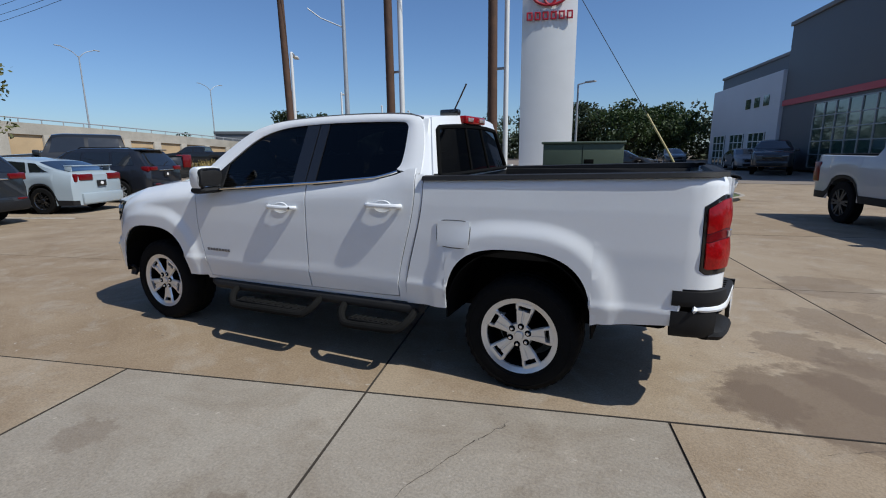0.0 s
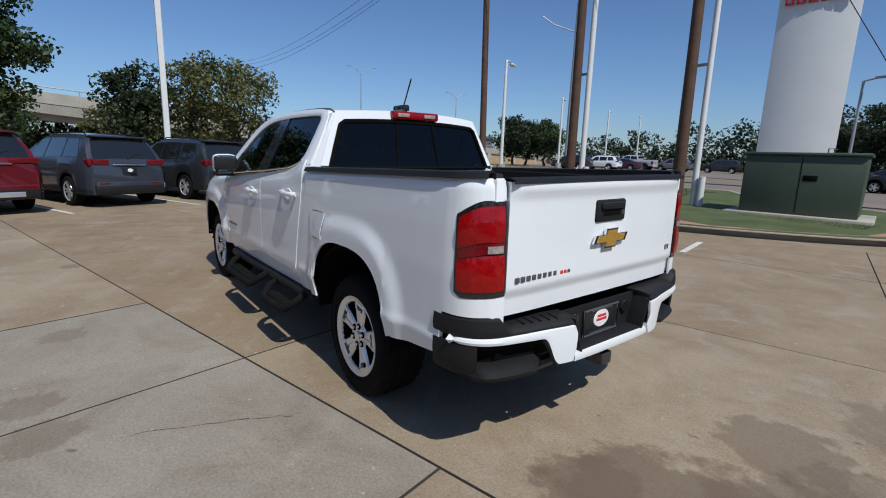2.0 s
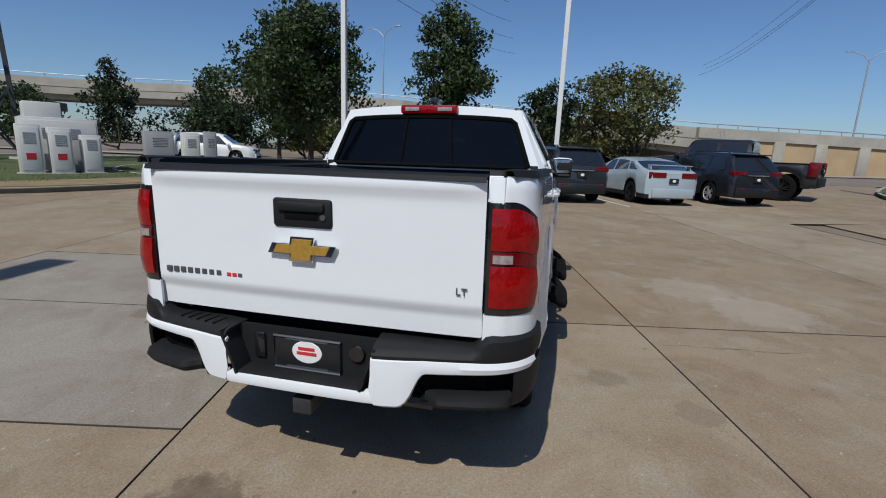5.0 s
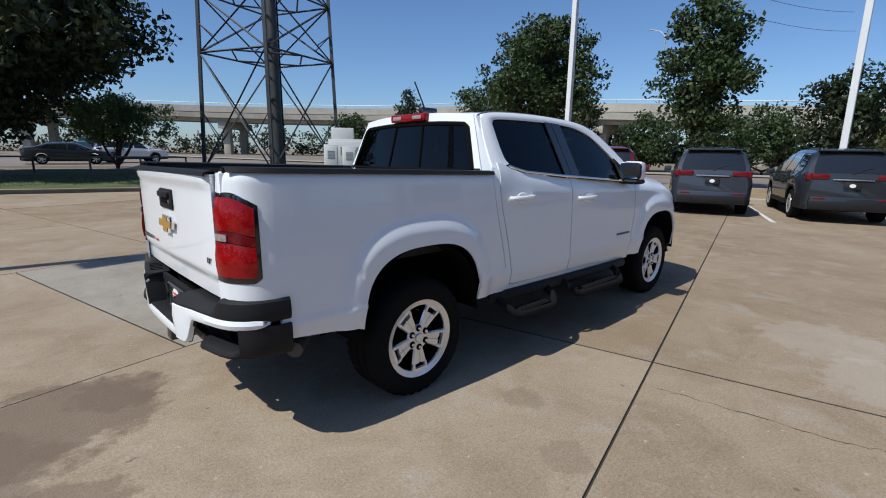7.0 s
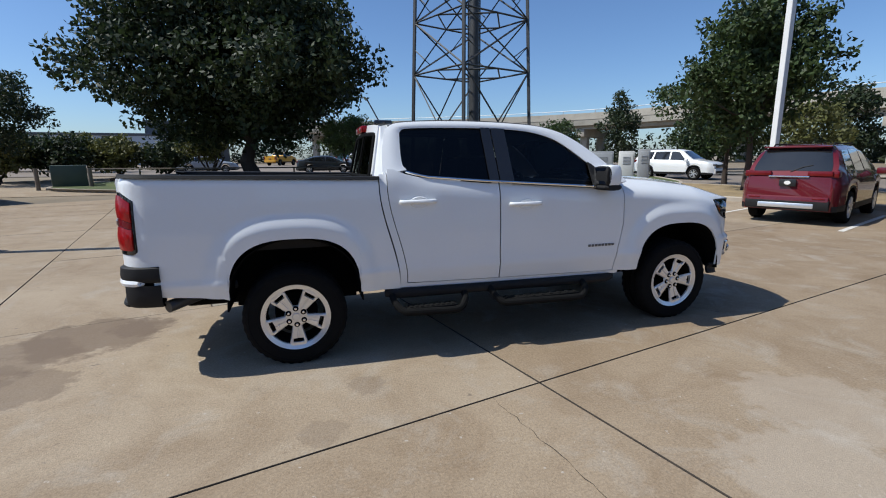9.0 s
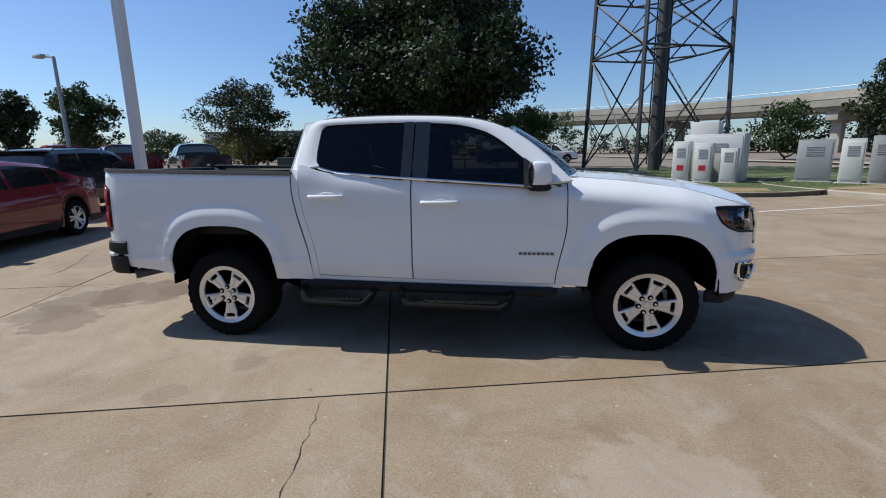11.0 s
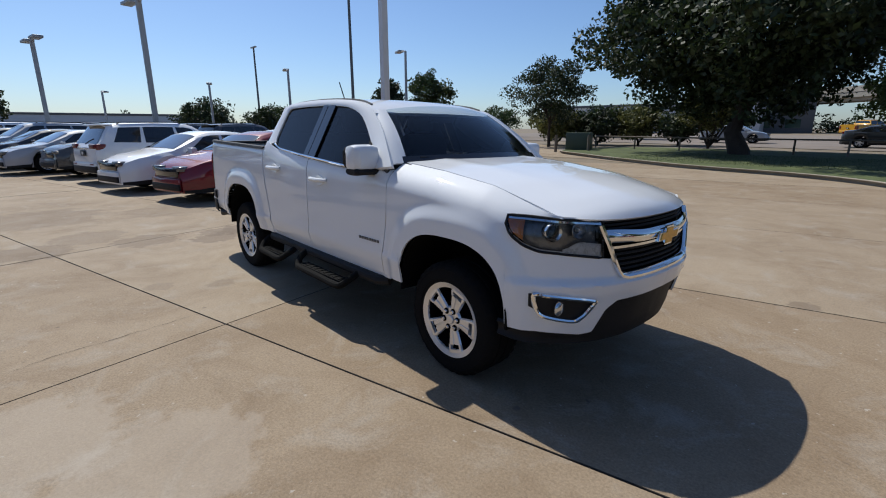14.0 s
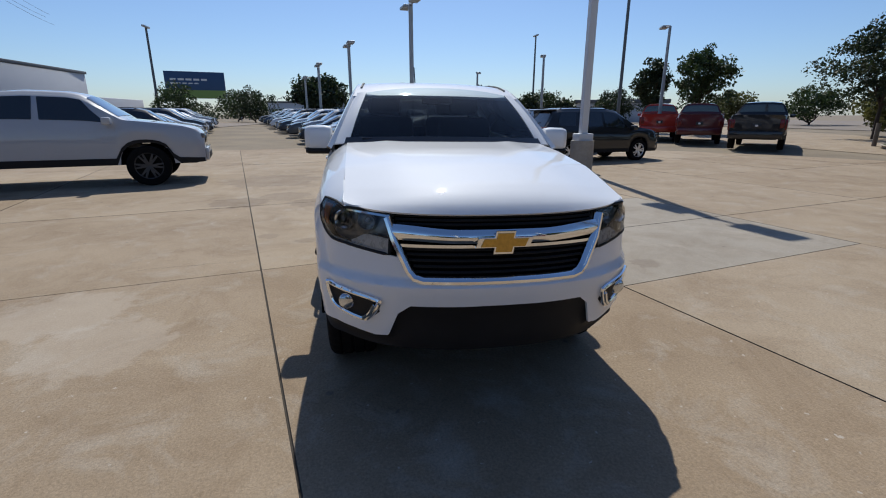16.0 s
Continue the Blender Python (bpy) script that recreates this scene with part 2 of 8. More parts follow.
def concrete_material(name, tone_a, tone_b):
    """Worn concrete: each slab its own tone, broad stains, fine grain, a few oil patches with ragged outlines."""
    m = bpy.data.materials.new(name)
    m.use_nodes = True
    n, l = m.node_tree.nodes, m.node_tree.links
    b = n["Principled BSDF"]
    b.inputs["Roughness"].default_value = 0.82
    b.inputs["Specular IOR Level"].default_value = 0.3
    geo = n.new("ShaderNodeNewGeometry")

    def noise_(scale, detail=5, rough=0.6, dist=0.0):
        t = n.new("ShaderNodeTexNoise")
        t.inputs["Scale"].default_value, t.inputs["Detail"].default_value = scale, detail
        t.inputs["Roughness"].default_value, t.inputs["Distortion"].default_value = rough, dist
        l.new(geo.outputs["Position"], t.inputs["Vector"])
        return t.outputs["Fac"]

    def rng(v, a, b_, c, d):
        r = n.new("ShaderNodeMapRange")
        for i, q in zip((1, 2, 3, 4), (a, b_, c, d)):
            r.inputs[i].default_value = q
        l.new(v, r.inputs[0])
        return r.outputs[0]

    def mixc(f, a, b_, mode="MIX"):
        k = n.new("ShaderNodeMix")
        k.data_type, k.blend_type = "RGBA", mode
        for sock, v in ((k.inputs[0], f), (k.inputs[6], a), (k.inputs[7], b_)):
            if isinstance(v, (int, float)):
                sock.default_value = v
            elif isinstance(v, tuple):
                sock.default_value = (*v, 1)
            else:
                l.new(v, sock)
        return k.outputs[2]
    info = n.new("ShaderNodeObjectInfo")
    base = mixc(rng(info.outputs["Random"], 0, 1, 0, 1), tone_a, tone_b)
    base = mixc(rng(noise_(0.55, 6, 0.62), 0.35, 0.68, 0, 0.8), base, mixc(1.0, base, (0.74, 0.70, 0.66), "MULTIPLY"))
    base = mixc(rng(noise_(1.3, 8, 0.72, 0.8), 0.46, 0.70, 0, 0.75), base, mixc(1.0, base, (0.72, 0.66, 0.60), "MULTIPLY"))
    base = mixc(rng(noise_(2.3, 7, 0.68, 0.6), 0.52, 0.74, 0, 0.7), base, (0.37, 0.325, 0.265))
    base = mixc(rng(noise_(5.5, 8, 0.7, 0.3), 0.58, 0.78, 0, 0.45), base, (0.22, 0.175, 0.135))
    base = mixc(rng(noise_(70, 4, 0.7), 0.3, 0.7, 0.0, 1.0), mixc(1.0, base, (0.76, 0.76, 0.76), "MULTIPLY"), mixc(1.0, base, (1.2, 1.2, 1.2), "MULTIPLY"))
    base = mixc(rng(noise_(9, 2, 0.4), 0.74, 0.78, 0, 0.6), base, (0.10, 0.08, 0.07))
    base = mixc(rng(noise_(24, 5, 0.75), 0.56, 0.72, 0, 0.5), base, mixc(1.0, base, (0.66, 0.62, 0.58), "MULTIPLY"))
    base = mixc(rng(noise_(17, 3, 0.5), 0.70, 0.73, 0, 0.8), base, (0.42, 0.37, 0.31))
    # oil and water marks: ragged round patches
    for px, py, rad, deep in ((-3.3, 0.25, 0.52, 0.72), (-3.7, -0.1, 0.45, 0.6), (-3.38, -0.68, 0.32, 0.55), (-3.75, -0.5, 0.3, 0.5), (-3.85, -1.45, 0.42, 0.45), (-1.5, -1.78, 0.14, 0.3), (-1.2, -1.3, 0.13, 0.3), (-4.05, -2.7, 0.55, 0.45), (-4.6, -2.0, 0.5, 0.35), (-2.96, 0.38, 0.26, 0.65), (-6.5, -0.5, 0.9, 0.3), (-7.0, -2.6, 1.2, 0.35), (-5.2, 1.6, 0.5, 0.3), (0.75, -2.9, 0.5, -0.4), (1.35, -2.35, 0.45, -0.35), (2.9, 2.2, 0.12, 0.5), (7, 3.5, 0.8, 0.25), (-0.78, 2.37, 0.16, 0.4), (-1.18, 2.3, 0.18, 0.4), (0.35, 2.24, 0.16, 0.35)):
        v = n.new("ShaderNodeVectorMath")
        v.operation = "DISTANCE"
        v.inputs[1].default_value = (px, py, 0)
        l.new(geo.outputs["Position"], v.inputs[0])
        a = n.new("ShaderNodeMath")
        a.operation = "MULTIPLY_ADD"
        a.inputs[1].default_value = -1.4 * rad
        l.new(noise_(2.6 / max(rad, 0.2), 5, 0.6), a.inputs[0])
        l.new(v.outputs["Value"], a.inputs[2])
        f = rng(a.outputs[0], rad * 0.12, rad * 0.32, abs(deep), 0.0)
        base = mixc(f, base, (0.14, 0.10, 0.07) if deep > 0 else (0.42, 0.365, 0.30))
    l.new(base, b.inputs["Base Color"])
    bp = n.new("ShaderNodeBump")
    bp.inputs["Strength"].default_value, bp.inputs["Distance"].default_value = 0.55, 0.005
    l.new(noise_(110, 4, 0.7), bp.inputs["Height"])
    l.new(bp.outputs[0], b.inputs["Normal"])
    return m


M["concrete"] = concrete_material("concrete", (0.305, 0.232, 0.155), (0.36, 0.288, 0.205))
M["concrete_grey"] = concrete_material("concrete_grey", (0.31, 0.275, 0.225), (0.34, 0.305, 0.255))
M["asphalt"] = material("asphalt", (0.20, 0.165, 0.135), 0.9, var=0.2, scale=0.3, bump=0.3, bscale=40)
M["joint"] = material("joint", (0.045, 0.036, 0.028), 0.95, var=0.3, scale=5)
M["earth"] = material("earth", (0.20, 0.16, 0.11), 0.95, var=0.35, scale=0.35, bump=0.4, bscale=20)
M["kerb"] = material("kerb", (0.36, 0.31, 0.25), 0.85, var=0.2, scale=3, bump=0.3, bscale=60)
M["grass_ground"] = material("grass_ground", (0.075, 0.095, 0.03), 0.95, var=0.45, scale=1.2, bump=0.5, bscale=50)
M["dry_ground"] = material("dry_ground", (0.26, 0.19, 0.10), 0.95, var=0.35, scale=1.5, bump=0.5, bscale=50)
M["brick_paving"] = material("brick_paving", (0.36, 0.20, 0.14), 0.85, var=0.22, scale=3, bump=0.3, bscale=40)
M["white_line"] = material("white_line", (0.62, 0.59, 0.54), 0.8, var=0.25, scale=20)


def sheet(name, pts, z, mat_, label, category, thick=0.3, kind="structure"):
    bm = bmesh.new()
    extrude_outline(bm, pts, thick)
    ob = part(name, bm, mat_, None, smooth=False)
    ob.location.z = z - thick
    return tagged(ob, label, category, "", kind)


def uv(u, v):
    a = radians(GRID)
    return (u * math.cos(a) - v * math.sin(a), u * math.sin(a) + v * math.cos(a))




def gz(x, y):
    """The lot lies a little lower than the land round it."""
    far = 0.012 * min(42.0, max(0.0, math.hypot(x, y) - 16.0))
    drive = 0.032 * min(8.0, max(0.0, 0.3 * x - 0.95 * y - 9.5))
    return max(far, drive) if x > 4 else far


def ring_ground():
    bm = bmesh.new()
    rad = [0.5, 16, 22, 30, 40, 50, 58, 75, 120, 250, 600, 1600]
    rows = [[bm.verts.new((r * math.cos(a), r * math.sin(a), gz(r, 0) - 0.03)) for a in (2 * math.pi * k / 64 for k in range(64))] for r in rad]
    for p, q in zip(rows, rows[1:]):
        for k in range(64):
            bm.faces.new((p[k], p[(k + 1) % 64], q[(k + 1) % 64], q[k]))
    bm.faces.new(rows[0])
    return bm


def band(name, a, b, mat_, label, category, lift, n=24, m=6, kind="structure"):
    """A strip of ground between two lines of points."""
    def along(pts, t):
        P = np.array(pts, float)
        d = np.concatenate([[0], np.cumsum(np.linalg.norm(np.diff(P, axis=0), axis=1))])
        return np.array([np.interp(t * d[-1], d, P[:, 0]), np.interp(t * d[-1], d, P[:, 1])])
    P = []
    for i in range(n + 1):
        p, q = along(a, i / n), along(b, i / n)
        row = []
        for k in range(m + 1):
            r = p + (q - p) * k / m
            row.append((r[0], r[1], gz(r[0], r[1]) + lift))
        P.append(row)
    bm = bmesh.new()
    skin(bm, P, 0.0)
    ob = part(name, bm, mat_, None)
    for poly in ob.data.polygons:
        if poly.normal.z < 0:
            poly.flip()
    return tagged(ob, label, category, "", kind)


def island(name, pts, h, top, label, per=5):
    """A raised island: kerb stones round it as one real step, the top a little lower than the kerb's edge."""
    P = spline(pts + pts[:1], per)[:-1]
    C = P.mean(axis=0)
    bm = bmesh.new()
    rings = []
    for inset, z in ((0.0, -0.05), (0.0, h - 0.03), (0.03, h), (0.15, h), (0.15, h - 0.02)):
        ring = []
        for i, p in enumerate(P):
            t = P[(i + 1) % len(P)] - P[i - 1]
            nrm = np.array((t[1], -t[0])) / max(1e-6, np.linalg.norm(t))
            q = p - nrm * inset
            ring.append((q[0], q[1], gz(q[0], q[1]) + z))
        rings.append(ring)
    ring_loft(bm, rings, True, False)
    kb = tagged(part(name + "_kerb", bm, M["kerb"], None), "weathered concrete kerb round a planted island", "kerb", "", "structure")
    bm = bmesh.new()
    bm.faces.new([bm.verts.new(p) for p in rings[-1]])
    bmesh.ops.triangulate(bm, faces=bm.faces[:])
    ob = part(name, bm, top, None)
    for poly in ob.data.polygons:
        if poly.normal.z < 0:
            poly.flip()
    tagged(ob, label, "ground", "", "structure")
    return ob


tagged(part("ground", ring_ground(), M["earth"], None), "dry open ground reaching to the horizon", "ground", "", "structure")

# driveway and streets
E1, E2 = np.array((-0.36, 0.933)), np.array((0.933, 0.36))
EO = np.array((11.9, 7.3))
ep = lambda a, b: tuple(EO + E1 * a + E2 * b)
band("lot_east", [ep(-22, -8), ep(9, -8)], [ep(-22, 0.05), ep(6, 0.05)], M["concrete"], "tan concrete parking bays", "pavement", -0.012, 8, 4)
band("road_east", [ep(-60, 6.2), ep(60, 6.2)], [ep(-60, 16.5), ep(60, 16.5)], M["asphalt"], "sunlit grey concrete street", "road", 0.004, 40, 6)
band("pavement_east", [ep(-60, 16.6), ep(60, 16.6)], [ep(-60, 18.4), ep(60, 18.4)], M["kerb"], "pale concrete footway along the street", "pavement", 0.1, 40, 2)
band("lot_north", [(-60, 9), (-10, 19), (5, 13), (12, 12)], [(-70, 40), (-20, 30), (-4, 22), (9, 12.6)], M["concrete"], "tan concrete lot towards the street", "pavement", -0.014, 20, 4)
band("road_north", [(-90, 26), (-18, 38), (0, 34), (12, 31), (26, 28)], [(-120, 70), (-40, 92), (0, 78), (30, 62), (48, 50)], M["asphalt"], "wide sunlit concrete street crossing", "road", 0.006, 40, 10)
band("road_south", [(-60, -10), (-8, -21), (8, -21.5), (20, -22), (34, -26), (60, -36)], [(-60, -30), (-8, -33), (10, -34), (24, -38), (44, -46), (70, -60)], M["asphalt"], "grey concrete street beside the lot", "road", 0.006, 40, 6)
band("drive_south", [(3.5, -8), (6, -13.5), (10, -14.5)], [(30, -4), (30, -12), (30, -19)], M["concrete"], "tan concrete driveway", "pavement", -0.004, 10, 6)
band("lot_far", [(-8, -35), (20, -44), (50, -52), (80, -66)], [(-8, -70), (30, -80), (60, -90), (100, -100)], M["asphalt"], "far parking lot beyond the street", "pavement", 0.008, 20, 6)
band("lot_west", [(-70, -34), (-30, -28), (-9, -14)], [(-75, -16.6), (-30, -14), (-6, -9.5)], M["concrete"], "tan concrete lot before the showroom", "pavement", -0.014, 20, 4)
band("lot_fore", [(-12, -40), (-3, -22), (-0.5, -16), (1.5, -8.0)], [(-30, -40), (-14, -22), (-9, -11), (-8.5, -10.3)], M["concrete"], "tan concrete forecourt", "pavement", -0.0055, 12, 4)

island("island_south", [(-4.5, -14.6), (-4.55, -13.4), (-3.9, -12.1), (-2.8, -10.7), (-1.5, -9.45), (0, -8.5), (1.1, -8.05), (2.4, -8.1), (3.35, -8.7), (3.9, -10.2), (4.7, -11.4), (6.5, -11.9), (8.2, -12.2), (10.3, -12.5), (12.9, -12.4), (17.8, -13.2), (26, -18), (28, -20.5), (18, -20.8), (6, -20.2), (1, -18.8), (-1.5, -17.5), (-3.6, -16.0)], 0.14, M["grass_ground"], "mown grass verge, partly dry")
band("planting_bed", [(5.6, -12.6), (10, -13.1), (13, -12.9), (18, -13.8), (25, -18.2)], [(5.6, -17), (10, -18), (14, -18.5), (19, -19.5), (25, -20.0)], M["dry_ground"], "dry tan planting bed round the timber poles", "ground", 0.126, 20, 5)
band("footway_south", [(-2.55, -11.0), (-1.4, -9.85), (0, -8.85), (1.1, -8.4), (2.3, -8.45), (3.1, -8.95)], [(-2.2, -12.2), (-1.2, -11.3), (0, -10.6), (1.2, -10.3), (2.6, -10.3), (3.6, -10.3)], M["brick_paving"], "reddish brick footway behind the kerb", "pavement", 0.128, 24, 6)
island("island_east", [ep(7, 0.3), ep(5.2, 0.0), ep(0, 0.0), ep(-8, 0), ep(-15, 0), ep(-16, 1.5), ep(-15.5, 4), ep(-8, 5.4), ep(0, 5.8), ep(8, 6.0), ep(9.4, 4.5), ep(8.6, 1.8)], 0.14, M["dry_ground"], "dry sandy verge with leaf litter")
island("island_north", [(10.3, 11.7), (8.6, 10.9), (6.9, 10.8), (5.2, 11.2), (3.8, 12.0), (2.2, 14.2), (0.15, 15.6), (-2.8, 16.4), (-4.8, 17.2), (-9.4, 19.6), (-13.0, 22.6), (-11, 28.5), (-3, 28.6), (6, 27.5), (14, 27), (19, 23), (17, 16), (13.5, 12.6)], 0.14, M["grass_ground"], "green lawn under the oak")
band("footway_north", [(8.6, 11.2), (6.9, 11.1), (5.35, 11.55), (4.1, 12.3), (2.5, 14.5), (0.35, 15.95)], [(9.2, 13.0), (7.6, 12.9), (6.5, 13.1), (5.6, 13.9), (3.8, 16.2), (1.0, 18.0)], M["dry_ground"], "tan worn footway behind the kerb", "pavement", 0.125, 20, 5)
for s0 in (0, 1, 2, 3, 4):
    base = EO + E1 * (2.0 - 2.74 * s0)
    a, b = base - E2 * 5.2, base - E2 * 1.4
    nn = np.array((-E2[1], E2[0])) * 0.05
    band("bay_line", [tuple(a - nn), tuple(b - nn)], [tuple(a + nn), tuple(b + nn)], M["white_line"], "worn white bay line", "marking", 0.006, 2, 1)
for p, q in (((2.44, -5.0), (2.8, -6.45)), ((4.88, -9.65), (5.2, -10.7)), ((-0.46, -5.67), (-0.14, -7.04))):
    d = np.array(q) - np.array(p)
    nn = np.array((-d[1], d[0])) / np.linalg.norm(d) * 0.05
    band("bay_line", [tuple(np.array(p) - nn), tuple(np.array(q) - nn)], [tuple(np.array(p) + nn), tuple(np.array(q) + nn)], M["white_line"], "worn white bay line", "marking", 0.006, 2, 1)

# ---- the white crew-cab pickup ----
# x forward, y to the driver's side, wheelbase centred on the origin
FRONT_AXLE, REAR_AXLE, HUB_Z = 1.633, -1.625, 0.354
PLAN = spline([(2.535, 0), (2.522, 0.22), (2.475, 0.43), (2.405, 0.58), (2.31, 0.705), (2.215, 0.785), (2.06, 0.836), (1.85, 0.857), (1.5, 0.865), (1.0, 0.868), (0, 0.872),
               (-1, 0.868), (-2, 0.863), (-2.40, 0.859), (-2.53, 0.850), (-2.603, 0.822), (-2.650, 0.772), (-2.673, 0.709), (-2.687, 0.5), (-2.692, 0)], 24)
_len = np.concatenate([[0], np.cumsum(np.linalg.norm(np.diff(PLAN, axis=0), axis=1))])
_tan = np.gradient(PLAN, axis=0)
_tan /= np.linalg.norm(_tan, axis=1, keepdims=True)
S_END = float(_len[-1])


def s_of_x(x):
    return float(np.interp(-x, -PLAN[:, 0], _len))


def s_of_y_front(y):
    k = int(np.argmax(PLAN[:, 1] > 0.85))
    return float(np.interp(y, PLAN[:k, 1], _len[:k]))


def s_of_y_rear(y):
    k = len(PLAN) - int(np.argmax(PLAN[::-1, 1] > 0.84))
    return float(np.interp(-y, -PLAN[k:, 1], _len[k:]))


HOOD_EDGE = [(1.0, 1.275), (1.45, 1.235), (1.86, 1.178), (2.12, 1.108), (2.28, 1.062), (2.36, 1.05), (2.5, 1.042)]
BELT = [(-1.0, 1.385), (-0.86, 1.385), (-0.79, 1.35), (-0.65, 1.315), (-0.2, 1.277), (0, 1.264), (0.79, 1.21), (1.06, 1.232)]
RAIL = [(-2.75, 1.346), (-1.0, 1.302)]


def top_of(x):
    if x > 0.98:
        return table(x, HOOD_EDGE)
    return table(x, BELT) if x > -0.965 else table(x, RAIL)


def bulge(x, z, y):
    """How far the side stands off the plan line: waist crease, shoulder roll, wheel flares, front and rear lean."""
    d = table(z, [(0.3, -0.05), (0.45, -0.03), (0.56, -0.008), (0.635, 0.012), (0.665, 0.004), (0.95, 0.004), (1.15, -0.004), (1.35, -0.02)])
    d *= 1 - smooth(x, 1.8, 2.2)
    t = top_of(x)
    if x > 0.98:
        a, h = max(0.0, y - 0.712), 0.17
    elif x > -0.965:
        a, h = 0.035, 0.12
    else:
        a, h = 0.018, 0.05
    k = max(0.0, (z - (t - h)) / h)
    d -= a * min(1.2, k) ** 2.2
    for ax, zc in ((FRONT_AXLE, 0.37), (REAR_AXLE + 0.015, 0.40)):
        r = (abs((x - ax) / 0.87) ** 2.8 + abs((z - zc) / 0.99) ** 2.8) ** (1 / 2.8)
        d += 0.026 * (1 - smooth(r, 0.59, 0.70))
    if x > 1.9:
        w = smooth(x, 1.95, 2.35)
        v = table(z, [(0.33, -0.07), (0.42, -0.025), (0.56, 0.0), (0.66, 0.022), (0.705, 0.03), (0.735, -0.002), (0.92, -0.012), (0.99, -0.024), (1.06, -0.05)])
        d += w * (v if z < 0.93 else lerp(v, -0.008, smooth(y, 0.58, 0.74)))
    return d


def body(q, z, off=0.0):
    """A point of the body's skin: q is the way along the plan line from the middle of the nose, negative on the passenger's side."""
    s, side = min(abs(q), S_END - 1e-4), (1 if q >= 0 else -1)
    x, y = float(np.interp(s, _len, PLAN[:, 0])), float(np.interp(s, _len, PLAN[:, 1]))
    tx, ty = float(np.interp(s, _len, _tan[:, 0])), float(np.interp(s, _len, _tan[:, 1]))
    n = math.hypot(tx, ty)
    nx, ny = ty / n, -tx / n
    if s < 0.05:
        nx, ny = 1.0, 0.0
    d = bulge(x, z, y) + off
    return (x + nx * d, side * (y + ny * d), z)


def arch(x, ax, top=0.93, half=0.435, base=0.46):
    u = abs(x - ax) / half
    return base + (top - base) * (1 - min(1, u) ** 2.75) ** (1 / 2.75)


def panel(name, mat_, parent, side, xs, lo, hi, nz=16, off=0.0, thick=0.012, label="", slant=None):
    """A body panel over columns xs between the heights lo(x) and hi(x)."""
    P = []
    for x in xs:
        col = []
        for k in range(nz + 1):
            z = lerp(lo(x), hi(x), k / nz)
            xx = x + (slant(x, z) if slant else 0)
            col.append(body(side * s_of_x(xx), z, off))
        P.append(col)
    if side < 0:
        P = P[::-1]
    bm = bmesh.new()
    skin(bm, P, thick)
    return part(name, bm, mat_, parent, label, angle=50)


def wrap(name, mat_, parent, qs, lo, hi, nz=8, off=0.0, thick=0.01, label="", bow=None):
    """The same along the plan line, for what goes round the corners; qs are ways along it."""
    P = []
    for q in qs:
        col = []
        for k in range(nz + 1):
            t = k / nz
            z = lerp(lo(q), hi(q), t)
            col.append(body(q, z, off + (bow(t) if bow else 0)))
        P.append(col)
    bm = bmesh.new()
    skin(bm, P[::-1], thick)
    return part(name, bm, mat_, parent, label, angle=50)


def span(a, b, n):
    return [lerp(a, b, i / n) for i in range(n + 1)]


def arch_columns(ax, half, n=44):
    return [ax - half * math.cos(math.pi * i / n) for i in range(n + 1)]


truck = thing("pickup_truck", "white crew-cab pickup with black step bars and alloy wheels", "pickup truck")
truck.matrix_basis = pose(0, 0, 0, -0.8, 0, 0)  # the body leans a little on its springs
WP, BP = M["white_paint"], M["black_plastic"]
FA, RA = FRONT_AXLE + 0.004, REAR_AXLE + 0.02
ROCK = [(-1.0, 0.495), (-0.9, 0.494), (0.9, 0.462), (1.2, 0.46)]
DOORB = [(-1.0, 0.54), (-0.8, 0.53), (0.9, 0.495)]
TAIL_X = -2.553
BED_BOT = [(-2.6, 0.70), (-2.485, 0.70), (-2.468, 0.57), (-2.1, 0.53), (-1.2, 0.50), (-0.9, 0.485)]

